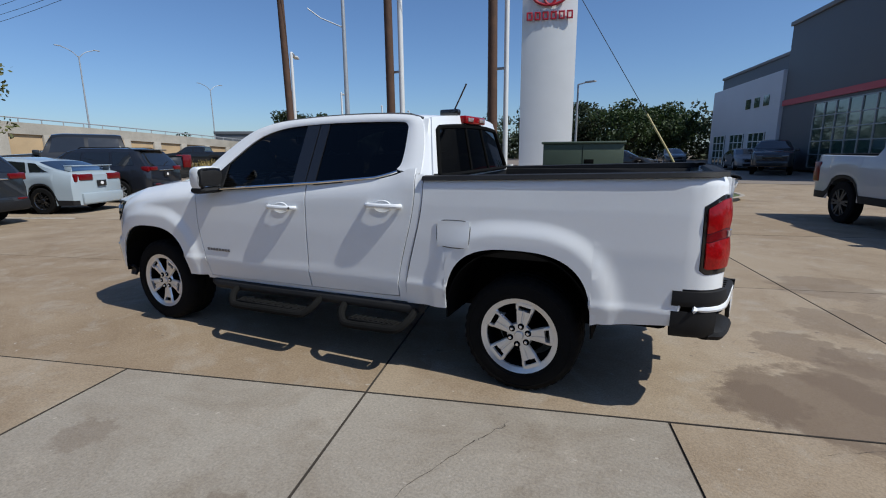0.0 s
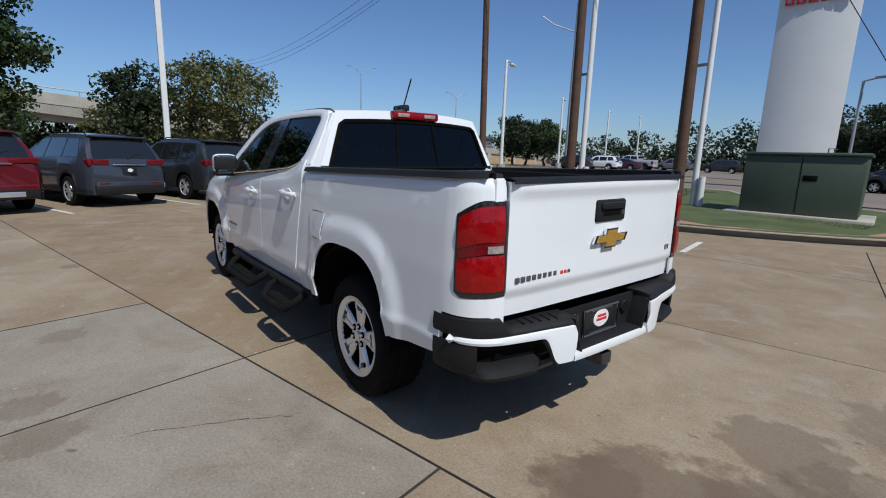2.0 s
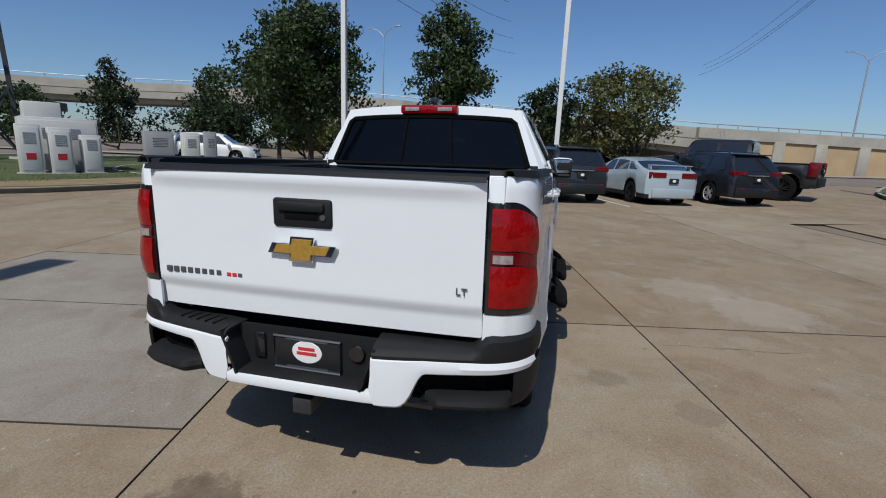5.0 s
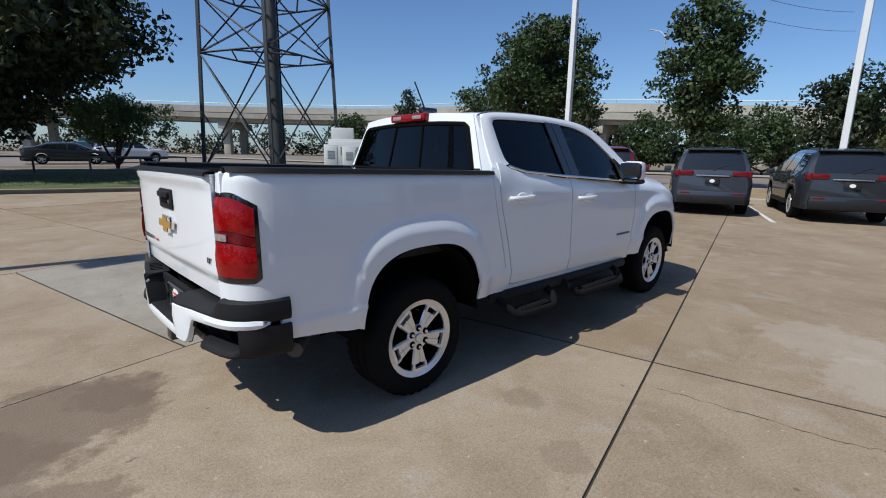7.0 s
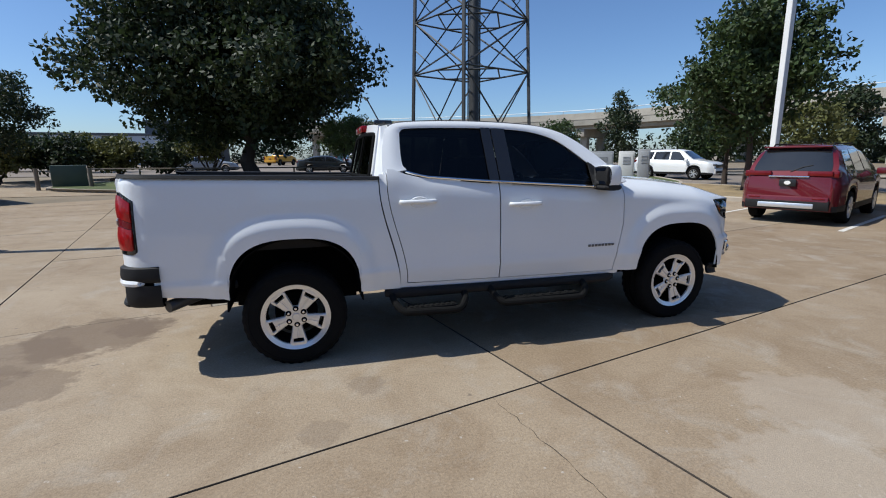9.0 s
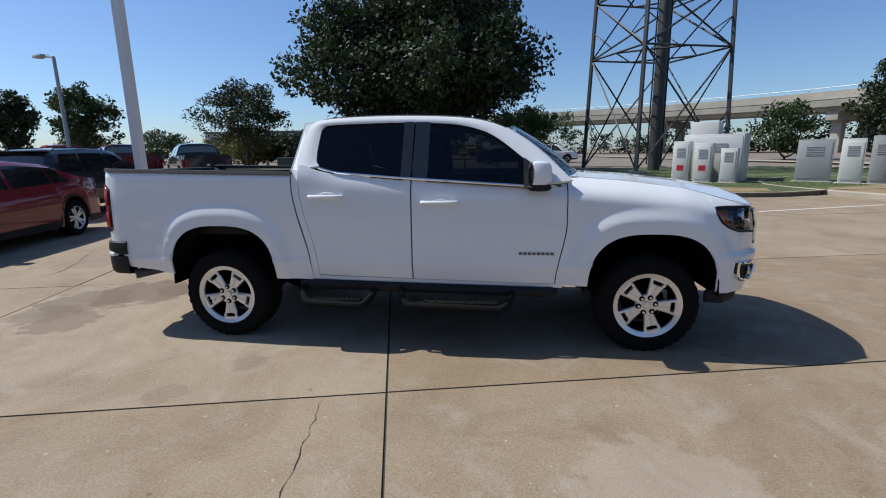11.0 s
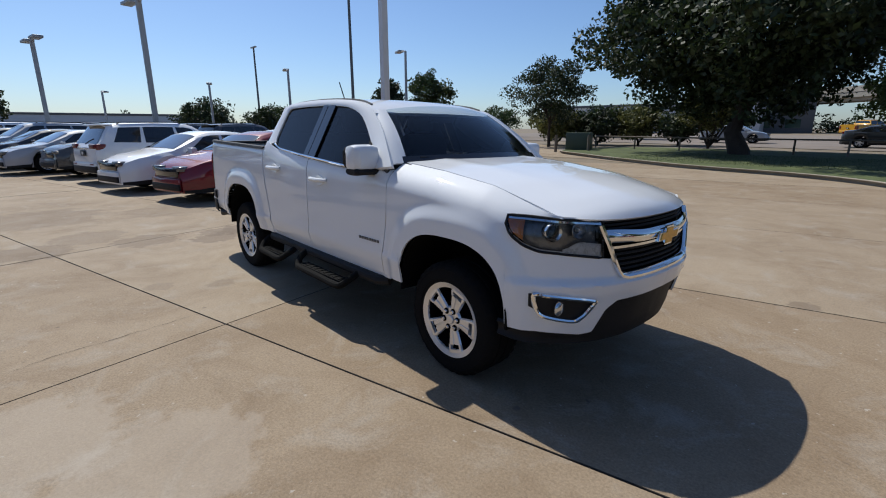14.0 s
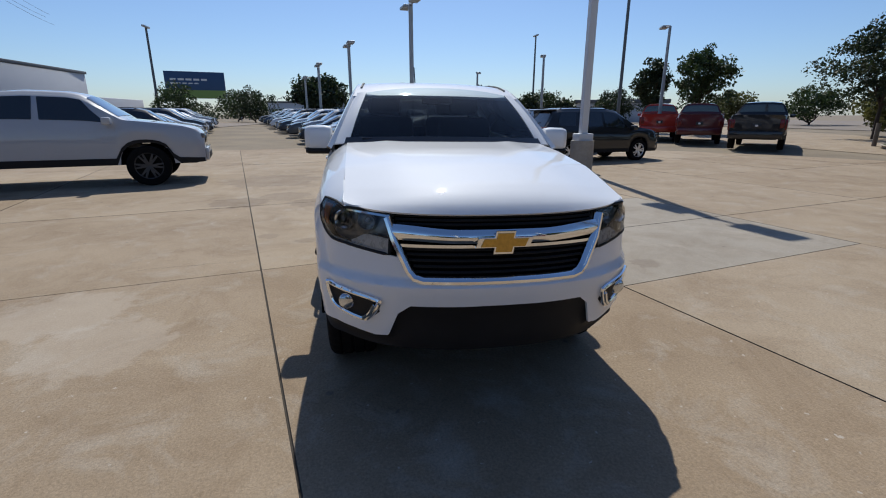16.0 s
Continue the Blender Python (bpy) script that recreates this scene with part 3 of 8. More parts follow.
for sd in (1, -1):
    # front fender
    xs = span(1.048, FA - 0.437, 8)[:-1] + arch_columns(FA, 0.437) + span(FA + 0.437, 2.0868, 3)[1:]
    flo = lambda x: arch(x, FA, 0.872, 0.437, 0.46) if abs(x - FA) < 0.437 else (table(x, [(0.9, 0.49), (1.2, 0.485), (1.98, 0.46), (2.1, 0.47)]) if x < FA or x > FA else 0.5)
    panel("front_fender", WP, truck, sd, xs, flo, lambda x: table(x - 0.04 * smooth(x, 1.9, 2.0868), HOOD_EDGE), 40, slant=lambda x, z: -0.07 * smooth(0.95 - z, 0, 0.45) * max(0, 1 - (x - 1.048) / 0.13) - 0.04 * smooth(z, 0.955, 1.01) * smooth(x, 1.9, 2.0868))
    # doors
    fd = panel("front_door", WP, truck, sd, span(-0.072, 1.040, 20), lambda x: table(x, DOORB), lambda x: table(x, BELT) - 0.012, 18, slant=lambda x, z: -0.07 * smooth(0.95 - z, 0, 0.45) * max(0, (x + 0.072) / 1.112))
    rd = panel("rear_door", WP, truck, sd, span(-0.9, -0.082, 18), lambda x: table(x, DOORB), lambda x: table(x, BELT) - 0.012, 18, slant=lambda x, z: lerp(-0.042, 0.088, smooth(1.3 - z, 0.05, 0.75)) * max(0, (-0.082 - x) / 0.818))
    # sill and the pillar behind the rear door
    panel("rocker_panel", WP, truck, sd, span(-0.865, 1.03, 16), lambda x: table(x, ROCK), lambda x: table(x, DOORB) - 0.006, 3, off=-0.008, slant=None)
    panel("cab_corner", WP, truck, sd, span(-0.957, -0.906, 3), lambda x: 0.497, lambda x: 1.335, 14, off=-0.004, slant=lambda x, z: lerp(-0.042, 0.088, smooth(1.3 - z, 0.05, 0.75)))
    # door handles with their cups
    for dr, x0 in ((fd, 0.135), (rd, -0.725)):
        zc = 1.092 if dr is fd else 1.136
        y0 = abs(body(s_of_x(x0), zc)[1])
        bm = bmesh.new()
        pts = [(x0 + u, sd * (y0 + h), zc) for u, h in ((-0.13, 0.004), (-0.12, 0.02), (-0.095, 0.03), (0.0, 0.034), (0.095, 0.03), (0.12, 0.02), (0.13, 0.004))]
        tube(bm, pts, 0.0155, n=10, flat=1.0)
        hnd = part("door_handle", bm, WP, dr)
        bm = bmesh.new()
        lathe(bm, [(0.001, 0.003), (0.05, 0.004), (0.062, 0.007), (0.068, 0.001)], 28, Matrix.Translation((x0 + 0.01, sd * y0, zc - 0.006)) @ Matrix.Diagonal((1.05, sd, 0.62, 1)))
        part("handle_cup", bm, WP, dr)
        if sd > 0 and dr is fd:
            bm = bmesh.new()
            lathe(bm, [(0.001, 0.004), (0.008, 0.004), (0.009, 0.0)], 14, Matrix.Translation((x0 - 0.105, sd * (y0 + 0.048), zc)))
            part("key_lock", bm, M["badge_grey"], hnd)
    # model badge on the front door: small plain bars
    for k in range(8):
        xb = 0.945 - k * 0.032
        p = Vector(body(sd * s_of_x(xb), 0.722))
        part("badge_bar", B(xb - 0.012, xb + 0.012, min(p.y, p.y + sd * 0.006), max(p.y, p.y + sd * 0.006), 0.712, 0.732, 0.002), M["badge_grey"], fd)
    # bed side
    xs = [-2.485] + span(RA - 0.437, -2.468, 12)[1:][::-1] + arch_columns(RA, 0.437) + span(RA + 0.437, -0.985, 12)[1:]
    blo = lambda x: arch(x, RA, 0.913, 0.437, 0.515) if abs(x - RA) < 0.437 else table(x, BED_BOT)
    bed = panel("bed_side", WP, truck, sd, xs, blo, lambda x: table(x, RAIL), 40, slant=lambda x, z: lerp(-0.022, 0.115, smooth(1.3 - z, 0.05, 0.8)) * smooth(x, -1.2, -0.985))
    def edge_z(q, up):
        u = (abs(q) - s_of_x(TAIL_X)) / (s_of_y_rear(0.685) - s_of_x(TAIL_X))
        return (lerp(1.16, 1.245, smooth(u, -0.4, 0.6)) if up else lerp(0.862, 0.868, u) + 0.02 * max(0.0, 1 - u / 0.12))
    s0, s1 = s_of_x(-2.484), s_of_y_rear(0.681)
    qs = [sd * s for s in span(s0, s1, 28)]
    qs = qs if sd > 0 else qs[::-1]
    wrap("corner_upper", WP, bed, qs, lambda q: edge_z(q, 1) + 0.009, lambda q: 1.340, 10)
    qc = [sd * s for s in span(s0, s_of_x(TAIL_X) - 0.004, 6)]
    wrap("corner_side", WP, bed, qc if sd > 0 else qc[::-1], lambda q: edge_z(q, 0) - 0.009, lambda q: edge_z(q, 1) + 0.009, 14)
    wrap("corner_lower", WP, bed, qs, lambda q: 0.775 - 0.04 * smooth(abs(q), s_of_y_rear(0.75), s_of_y_rear(0.70)), lambda q: edge_z(q, 0) - 0.009, 5)
    if sd > 0:
        # fuel flap
        bm = bmesh.new()
        P = [[body(s_of_x(-1.218 + 0.108 * u), 0.982 + 0.078 * v, 0.003) for v in (-1, -0.85, -0.4, 0.4, 0.85, 1)] for u in (1, 0.9, 0.5, -0.5, -0.9, -1)]
        skin(bm, P, 0.004)
        part("fuel_flap", bm, WP, bed)
        ring = [body(s_of_x(-1.218 + 0.113 * math.copysign(abs(math.cos(a)) ** 0.5, math.cos(a))), 0.982 + 0.083 * math.copysign(abs(math.sin(a)) ** 0.5, math.sin(a)), 0.001) for a in (2 * math.pi * k / 36 for k in range(36))]
        part("flap_gap", T(ring, 0.0028, n=5, closed=True), M["trim_grey"], bed)
    Q = []
    for s in span(s_of_x(-2.56), s_of_y_rear(0.68), 10):
        o, i_ = Vector(body(sd * s, 1.340, -0.004)), Vector((-2.575, sd * 0.675, 1.356))
        Q.append([o, o.lerp(i_, 0.12) + Vector((0, 0, 0.014)), o.lerp(i_, 0.55) + Vector((0, 0, 0.01)), o.lerp(i_, 0.97)])
    bm = bmesh.new()
    skin(bm, Q if sd > 0 else Q[::-1], 0.0)
    part("corner_cap", bm, BP, bed)
    part("bed_post", B(-2.662, -2.60, min(sd * 0.683, sd * 0.735), max(sd * 0.683, sd * 0.735), 0.63, 1.336, 0.006), WP, bed)
    # tail light: dark surround, red lenses and the clear reversing lens
    qt = [sd * s for s in span(s_of_x(TAIL_X), s_of_y_rear(0.685), 14)]
    qt = qt if sd > 0 else qt[::-1]

    tl = wrap("tail_light", M["black_gloss"], truck, qt, lambda q: edge_z(q, 0) - 0.006, lambda q: edge_z(q, 1) + 0.006, 8, off=0.004, thick=0.03)
    qi = [sd * s for s in span(s_of_x(TAIL_X - 0.014), s_of_y_rear(0.697), 14)]
    qi = qi if sd > 0 else qi[::-1]
    zb = lambda q, t: lerp(edge_z(q, 0) + 0.02, edge_z(q, 1) - 0.012, t)
    wrap("lens_upper", M["red_lens"], tl, qi, lambda q: zb(q, 0.585), lambda q: zb(q, 1.0), 6, off=0.01, thick=0.02, bow=lambda t: 0.006 * math.sin(math.pi * t))
    wrap("lens_middle", M["red_lens_dark"], tl, qi, lambda q: zb(q, 0.445), lambda q: zb(q, 0.572), 2, off=0.009, thick=0.02)
    wrap("lens_lower", M["red_lens"], tl, qi, lambda q: zb(q, 0.0), lambda q: zb(q, 0.432), 6, off=0.01, thick=0.02, bow=lambda t: 0.006 * math.sin(math.pi * t))
    qr = [sd * s for s in span(s_of_y_rear(0.765), s_of_y_rear(0.705), 5)]
    qr = qr if sd > 0 else qr[::-1]
    wrap("reversing_lens", M["clear_lens"], tl, qr, lambda q: zb(q, 0.46), lambda q: zb(q, 0.545), 2, off=0.016, thick=0.01)

# front fascia, one sheet from arch to arch
Q0 = s_of_x(2.0868)


def fascia_top(q):
    p = abs(body(q, 0.8)[1])
    x = body(q, 0.8)[0]
    if x < 2.3 and p > 0.62:
        return table(x, [(2.045, 1.02), (2.06, 0.985), (2.0868, 0.945), (2.15, 0.90), (2.22, 0.876), (2.32, 0.866)])
    return table(p, [(0, 0.722), (0.37, 0.725), (0.40, 0.738), (0.455, 0.832), (0.62, 0.855), (0.75, 0.872)])


def fascia_low(q):
    p = abs(body(q, 0.6)[1])
    return table(p, [(0, 0.61), (0.42, 0.606), (0.48, 0.56), (0.535, 0.43), (0.6, 0.42), (0.9, 0.455)])


bump_f = wrap("front_bumper", WP, truck, span(-Q0, Q0, 260), fascia_low, fascia_top, 30, thick=0.012, label="white front bumper fascia")
wrap("front_valance", BP, truck, span(-s_of_x(2.02), s_of_x(2.02), 60), lambda q: 0.345 + 0.05 * smooth(abs(q), 0.7, 1.2), lambda q: fascia_low(q) + 0.01, 8, off=-0.012, thick=0.02, bow=lambda t: -0.02 * math.sin(math.pi * t))
for sd in (1, -1):
    # fog lamp pocket with its chrome hook
    fq = lambda y: sd * s_of_y_front(y)
    pocket = [(0.785, 0.66), (0.78, 0.595), (0.757, 0.538), (0.645, 0.508), (0.60, 0.53), (0.556, 0.605), (0.566, 0.626), (0.70, 0.65)]
    qs = span(fq(0.56), fq(0.795), 8) if sd > 0 else span(fq(0.795), fq(0.56), 8)
    yy = lambda q: abs(body(q, 0.6)[1])
    fog = wrap("fog_lamp_pocket", M["black_plastic"], bump_f, qs, lambda q: table(yy(q), [(0.54, 0.58), (0.60, 0.522), (0.66, 0.516), (0.76, 0.538), (0.80, 0.59)]), lambda q: table(yy(q), [(0.54, 0.622), (0.8, 0.66)]), 4, off=0.004, thick=0.012)
    loop = [body(fq(y), z, 0.008) for y, z in pocket]
    part("chrome_trim", T(spline(loop + loop[:1], 5)[:-1], 0.0125, n=8, closed=True), M["chrome"], fog)
    part("chrome_hook", T([body(fq(y), z, 0.012) for y, z in ((0.63, 0.516), (0.598, 0.545), (0.568, 0.60))], 0.019, n=8, flat=0.6), M["chrome"], fog)
    c = Vector(body(fq(0.70), 0.588, 0.010))
    bm = bmesh.new()
    bmesh.ops.create_uvsphere(bm, u_segments=20, v_segments=10, radius=0.042, matrix=Matrix.Translation(c) @ Matrix.Diagonal((0.45, 1, 1, 1)))
    part("fog_lamp", bm, M["reflector"], fog)
    # headlight: dark housing, reflectors, amber marker, lower bright strip and clear lens
    hq = span(sd * s_of_x(2.0468), sd * s_of_y_front(0.515), 22)
    hq = hq if sd < 0 else hq[::-1]

    def head_top(q):
        x, y = body(q, 1.0)[0], abs(body(q, 1.0)[1])
        return table(y, [(0.45, 1.024), (0.56, 1.032), (0.70, 1.044), (0.80, 1.05)])
    lamp = wrap("headlight", M["lamp_housing"], truck, hq, lambda q: fascia_top(q) + 0.004, head_top, 8, off=-0.045, thick=0.01)
    wrap("lens", M["lamp_glass"], lamp, hq, lambda q: fascia_top(q) + 0.002, lambda q: head_top(q) + 0.001, 8, off=0.003, thick=0.0)
    rim_ = [body(q, fascia_top(q) + 0.003, 0.0) for q in hq] + [body(q, head_top(q), 0.0) for q in hq[::-1]]
    part("seal", T(rim_, 0.0075, n=6, closed=True), M["black_plastic"], lamp)
    at_y = lambda q: abs(body(q, 1)[1])
    qs = [q for q in hq if at_y(q) < 0.70]
    wrap("bright_strip", M["lamp_silver"], lamp, qs, lambda q: fascia_top(q) + 0.012, lambda q: fascia_top(q) + 0.022 + 0.05 * smooth(0.70 - at_y(q), 0, 0.1), 2, off=-0.012, thick=0.006)
    wrap("chrome_brow", M["chrome"], lamp, hq, lambda q: head_top(q) - 0.018, lambda q: head_top(q) - 0.006, 1, off=-0.003, thick=0.006)
    wrap("lower_edge", M["lamp_silver"], lamp, [q for q in hq if at_y(q) < 0.82], lambda q: fascia_top(q) + 0.006, lambda q: fascia_top(q) + 0.014, 1, off=-0.004, thick=0.006)
    qa = [q for q in hq if 0.79 < at_y(q)]
    wrap("amber_marker", M["amber"], lamp, qa, lambda q: min(head_top(q) - 0.022, fascia_top(q) + 0.02), lambda q: head_top(q) - 0.02, 3, off=-0.012, thick=0.01)

    def bowl(name, y, z, prof, mat_, deep):
        q = sd * s_of_y_front(y)
        p, n_ = Vector(body(q, z, -deep)), Vector(body(q, z, 0.1)) - Vector(body(q, z, 0.0))
        turn_ = Vector((0, 1, 0)).rotation_difference((n_.normalized() + Vector((0.8, 0, 0))).normalized()).to_matrix().to_4x4()
        bm = bmesh.new()
        lathe(bm, prof, 28, Matrix.Translation(p) @ turn_)
        return part(name, bm, mat_, lamp)
    bowl("projector_ring", 0.735, 0.975, [(0.028, -0.012), (0.034, 0.004), (0.046, 0.012), (0.05, 0.004), (0.05, -0.03)], M["reflector"], 0.022)
    bowl("projector_lens", 0.735, 0.975, [(0.001, 0.014), (0.014, 0.011), (0.026, 0.001), (0.03, -0.012)], M["black_gloss"], 0.022)
    bowl("reflector_bowl", 0.63, 0.985, [(0.001, -0.03), (0.02, -0.024), (0.036, -0.008), (0.042, 0.006), (0.045, 0.004)], M["lamp_bowl"], 0.02)
    bowl("bulb", 0.63, 0.985, [(0.001, 0.004), (0.008, 0.0), (0.01, -0.02)], M["lamp_silver"], 0.02)
    # white header between lamp and hood
    P = []
    hp = span(sd * s_of_x(2.03), sd * s_of_y_front(0.515), 30)
    for q in hp if sd < 0 else hp[::-1]:
        lo_, hi_ = head_top(q) + 0.004, max(head_top(q) + 0.008, table(body(q, 1.0)[0], HOOD_EDGE))
        col = [body(q, lerp(lo_, hi_, k / 12), 0.0005) for k in range(13)]
        x, y = col[-1][0], abs(col[-1][1])
        col.append((x, sd * 0.698, min(hi_, table(x, HOOD_EDGE)) - 0.004) if y > 0.70 else (x - 0.02, sd * (y - 0.01), hi_ - 0.004))
        P.append(col)
    bm = bmesh.new()
    skin(bm, P[::-1], 0.012)
    part("header_panel", bm, WP, truck, angle=50)

# grille
gr = wrap("grille", M["shade_black"], truck, span(-s_of_y_front(0.535), s_of_y_front(0.535), 40), lambda q: max(0.735, fascia_top(q) + 0.006), lambda q: 1.052, 8, off=-0.045, thick=0.01, label="black slatted grille with chrome bars")
for z, w in ((0.765, 0.40), (0.792, 0.41), (0.82, 0.43), (0.848, 0.44), (0.872, 0.45), (0.985, 0.49), (1.004, 0.50), (1.022, 0.505), (1.038, 0.505)):
    qw = s_of_y_front(w)
    part("slat", T([body(q, z, -0.02) for q in span(-qw, qw, 24)], 0.007, n=6), M["black_plastic"], gr)
qw = s_of_y_front(0.505)
wrap("chrome_bar", M["chrome"], gr, span(-qw, qw, 40), lambda q: 0.906 + 0.012 * smooth(abs(q), 0.2, 0.5), lambda q: 0.968 + 0.018 * smooth(abs(q), 0.2, 0.5), 6, off=0.004, thick=0.03, bow=lambda t: 0.014 * math.sin(math.pi * t))
wrap("lower_chrome_strip", M["chrome"], gr, span(-s_of_y_front(0.475), s_of_y_front(0.475), 36), lambda q: 0.884, lambda q: 0.898, 2, off=0.0, thick=0.02)
fr = [(0.528, 1.012), (0.485, 0.905), (0.425, 0.775), (0.40, 0.745)]
line = [body(-s_of_y_front(y), z, 0.004) for y, z in fr] + [body(q, 0.734, 0.004) for q in span(-s_of_y_front(0.36), s_of_y_front(0.36), 16)] + [body(s_of_y_front(y), z, 0.004) for y, z in fr[::-1]]
part("chrome_surround", T(line, 0.024, n=8, flat=0.7), M["chrome"], gr)


def cross_badge(w, h, inner=1.0):
    """Plain outline of a wide cross with slanted ends."""
    a, b = w / 2, h / 2
    pts = [(-a, -b * 0.42), (-a * 0.34, -b * 0.42), (-a * 0.38, -b), (a * 0.30, -b), (a * 0.34, -b * 0.42), (a * 0.86, -b * 0.42), (a, b * 0.42), (a * 0.34, b * 0.42), (a * 0.38, b), (-a * 0.30, b), (-a * 0.34, b * 0.42), (-a * 0.86, b * 0.42)]
    return [(x * inner, y * inner) for x, y in pts]


for xx, zz, ry, w, h, par in ((2.538, 0.914, 1, 0.27, 0.105, gr), (-2.704, 1.047, -1, 0.28, 0.094, None)):
    m = Matrix.Translation((xx, 0, zz)) @ Matrix(((0, 0, ry, 0), (ry, 0, 0, 0), (0, 1, 0, 0), (0, 0, 0, 1)))
    bm = bmesh.new()
    extrude_outline(bm, cross_badge(w, h), 0.012, m)
    em = part("emblem", bm, M["chrome"], par or truck, smooth=False)
    bm = bmesh.new()
    extrude_outline(bm, cross_badge(w, h, 0.82), 0.016, m)
    part("emblem_face", bm, M["gold"], em, smooth=False)

# hood
P = []
for i in range(33):
    a = lerp(-1, 1, i / 32)
    y = 0.708 * a
    xf = float(np.interp(abs(y), PLAN[:120, 1], PLAN[:120, 0])) - 0.03
    xr = 1.075 + 0.13 * (1 - a * a)
    row = []
    for k in range(29):
        t = k / 28
        t = 1 - (1 - t) ** 1.5
        x = lerp(xr, xf, t)
        ze = table(min(x, 2.17 + 0.33 * (x - 2.17) / max(0.05, xf - 2.17)) if x > 2.17 else x, HOOD_EDGE)
        zc = table(x + (2.487 - xf) * t, [(1.1, 1.292), (1.6, 1.262), (2.0, 1.212), (2.3, 1.148), (2.40, 1.108), (2.455, 1.073), (2.487, 1.034)])
        w = abs(a) ** 2.6
        z = lerp(zc, ze, w) + 0.007 * math.exp(-((abs(a) - 0.62) / 0.1) ** 2) * (1 - t)
        row.append((x, y, z))
    P.append(row)
bm = bmesh.new()
skin(bm, P, 0.012)
part("hood", bm, WP, truck, angle=60)
cowl = [[(1.02 + 0.17 * (1 - (y / 0.74) ** 2) + dx, y, z) for dx, z in ((-0.02, 1.245), (0.05, 1.262), (0.1, 1.255))] for y in span(-0.72, 0.72, 20)]
bm = bmesh.new()
skin(bm, cowl, 0.01)
part("cowl", bm, BP, truck)


# cab above the belt
def lean(x, z):
    return 0.838 - (z - 1.29) * 0.535 - 0.02 * smooth(x, 0.3, 1.1)


outer = spline([(-0.945, 1.335), (-0.968, 1.36), (-0.955, 1.50), (-0.925, 1.62), (-0.895, 1.675), (-0.80, 1.712), (-0.5, 1.728), (-0.1, 1.726), (0.3, 1.702), (0.52, 1.655), (0.66, 1.588), (0.83, 1.467), (0.99, 1.325), (1.075, 1.245)], 8)
inner = spline([(-0.79, 1.365), (-0.815, 1.40), (-0.82, 1.48), (-0.812, 1.60), (-0.80, 1.645), (-0.74, 1.668), (-0.45, 1.676), (-0.1, 1.674), (0.22, 1.655), (0.42, 1.61), (0.55, 1.545), (0.70, 1.43), (0.83, 1.315), (0.90, 1.222)], 8)
for sd in (1, -1):
    P = []
    for o, i in zip(outer, inner):
        P.append([(lerp(i[0], o[0], t), sd * (lean(lerp(i[0], o[0], t), lerp(i[1], o[1], t)) + 0.010 * math.sin(math.pi * t)), lerp(i[1], o[1], t)) for t in (0, 0.15, 0.4, 0.7, 1.0)])
    bm = bmesh.new()
    skin(bm, P if sd > 0 else P[::-1], 0.03)
    part("cab_frame", bm, WP, truck, angle=55)
    win_hi = lambda x: float(np.interp(x, inner[10:, 0], inner[10:, 1]))
    rwt = lambda x: float(np.interp(x, inner[:, 0], inner[:, 1])) if x > -0.80 else 1.6
    for nm, x0, x1, mt in (("rear_window_side", -0.815, -0.14, M["window_tint"]), ("front_window_side", 0.03, 0.865, M["window_mid"])):
        P = []
        for x in span(x0, x1, 18):
            hi = win_hi(x) + 0.006 if x > -0.80 else 1.645
            lo = table(x, BELT) - 0.02
            P.append([(x, sd * (lean(x, z) - 0.014), z) for z in span(lo, max(hi, lo + 0.005), 6)])
        bm = bmesh.new()
        skin(bm, P if sd < 0 else P[::-1], 0.0)
        ob = part("door_window", bm, mt, truck)
    bm = bmesh.new()
    P = [[(x, sd * (lean(x, z) - 0.006), z) for z in span(table(x, BELT) - 0.01, win_hi(x) + 0.004, 6)] for x in span(-0.155, -0.078, 3)]
    skin(bm, P, 0.008)
    part("pillar_trim", bm, M["black_gloss"], truck)
    bm = bmesh.new()
    P = [[(x, sd * (lean(x, z) - 0.006), z) for z in span(table(x, BELT) - 0.01, win_hi(x) + 0.004, 6)] for x in span(-0.068, 0.045, 3)]
    skin(bm, P, 0.008)
    part("pillar_trim", bm, M["black_gloss"], truck)
    # bright strip along the belt, black sail at the mirror
    part("belt_trim", T([(x, sd * (lean(x, table(x, BELT)) + 0.004), table(x, BELT) - 0.004) for x in span(-0.80, 0.86, 30)], 0.009, n=6), M["chrome"], truck)
    bm = bmesh.new()
    P = [[(x, sd * (lean(x, z) - 0.002), z) for z in span(table(x, BELT) - 0.012, min(win_hi(x) + 0.006, 1.40), 4)] for x in span(0.735, 0.90, 5)]
    skin(bm, P, 0.012)
    part("mirror_sail", bm, BP, truck)
    # mirror
    yb = 0.87
    mir = part("side_mirror", T([(0.83, sd * 0.78, 1.235), (0.825, sd * 0.84, 1.225), (0.82, sd * 0.90, 1.245)], 0.035, n=8, flat=0.6), BP, truck, "white capped door mirror")
    for nm, xc, xd, zk, mt in (("mirror_housing", 0.795, 0.034, 0.88, BP), ("mirror_cap", 0.845, 0.074, 1.0, WP)):
        rings = []
        for t, w, h, dx in ((0, 0.6, 0.62, 0), (0.06, 0.9, 0.9, 0), (0.3, 1, 1, 0), (0.8, 1, 0.97, 0.0), (0.95, 0.86, 0.86, -0.01), (1.0, 0.6, 0.62, -0.015)):
            yy = lerp(0.815, 1.015, t)
            rings.append([(xc + dx + xd * w * math.copysign(abs(math.cos(a)) ** 0.6, math.cos(a)), sd * yy, 1.292 + 0.09 * zk * h * math.copysign(abs(math.sin(a)) ** 0.6, math.sin(a))) for a in (2 * math.pi * k / 20 for k in range(20))])
        bm = bmesh.new()
        ring_loft(bm, rings)
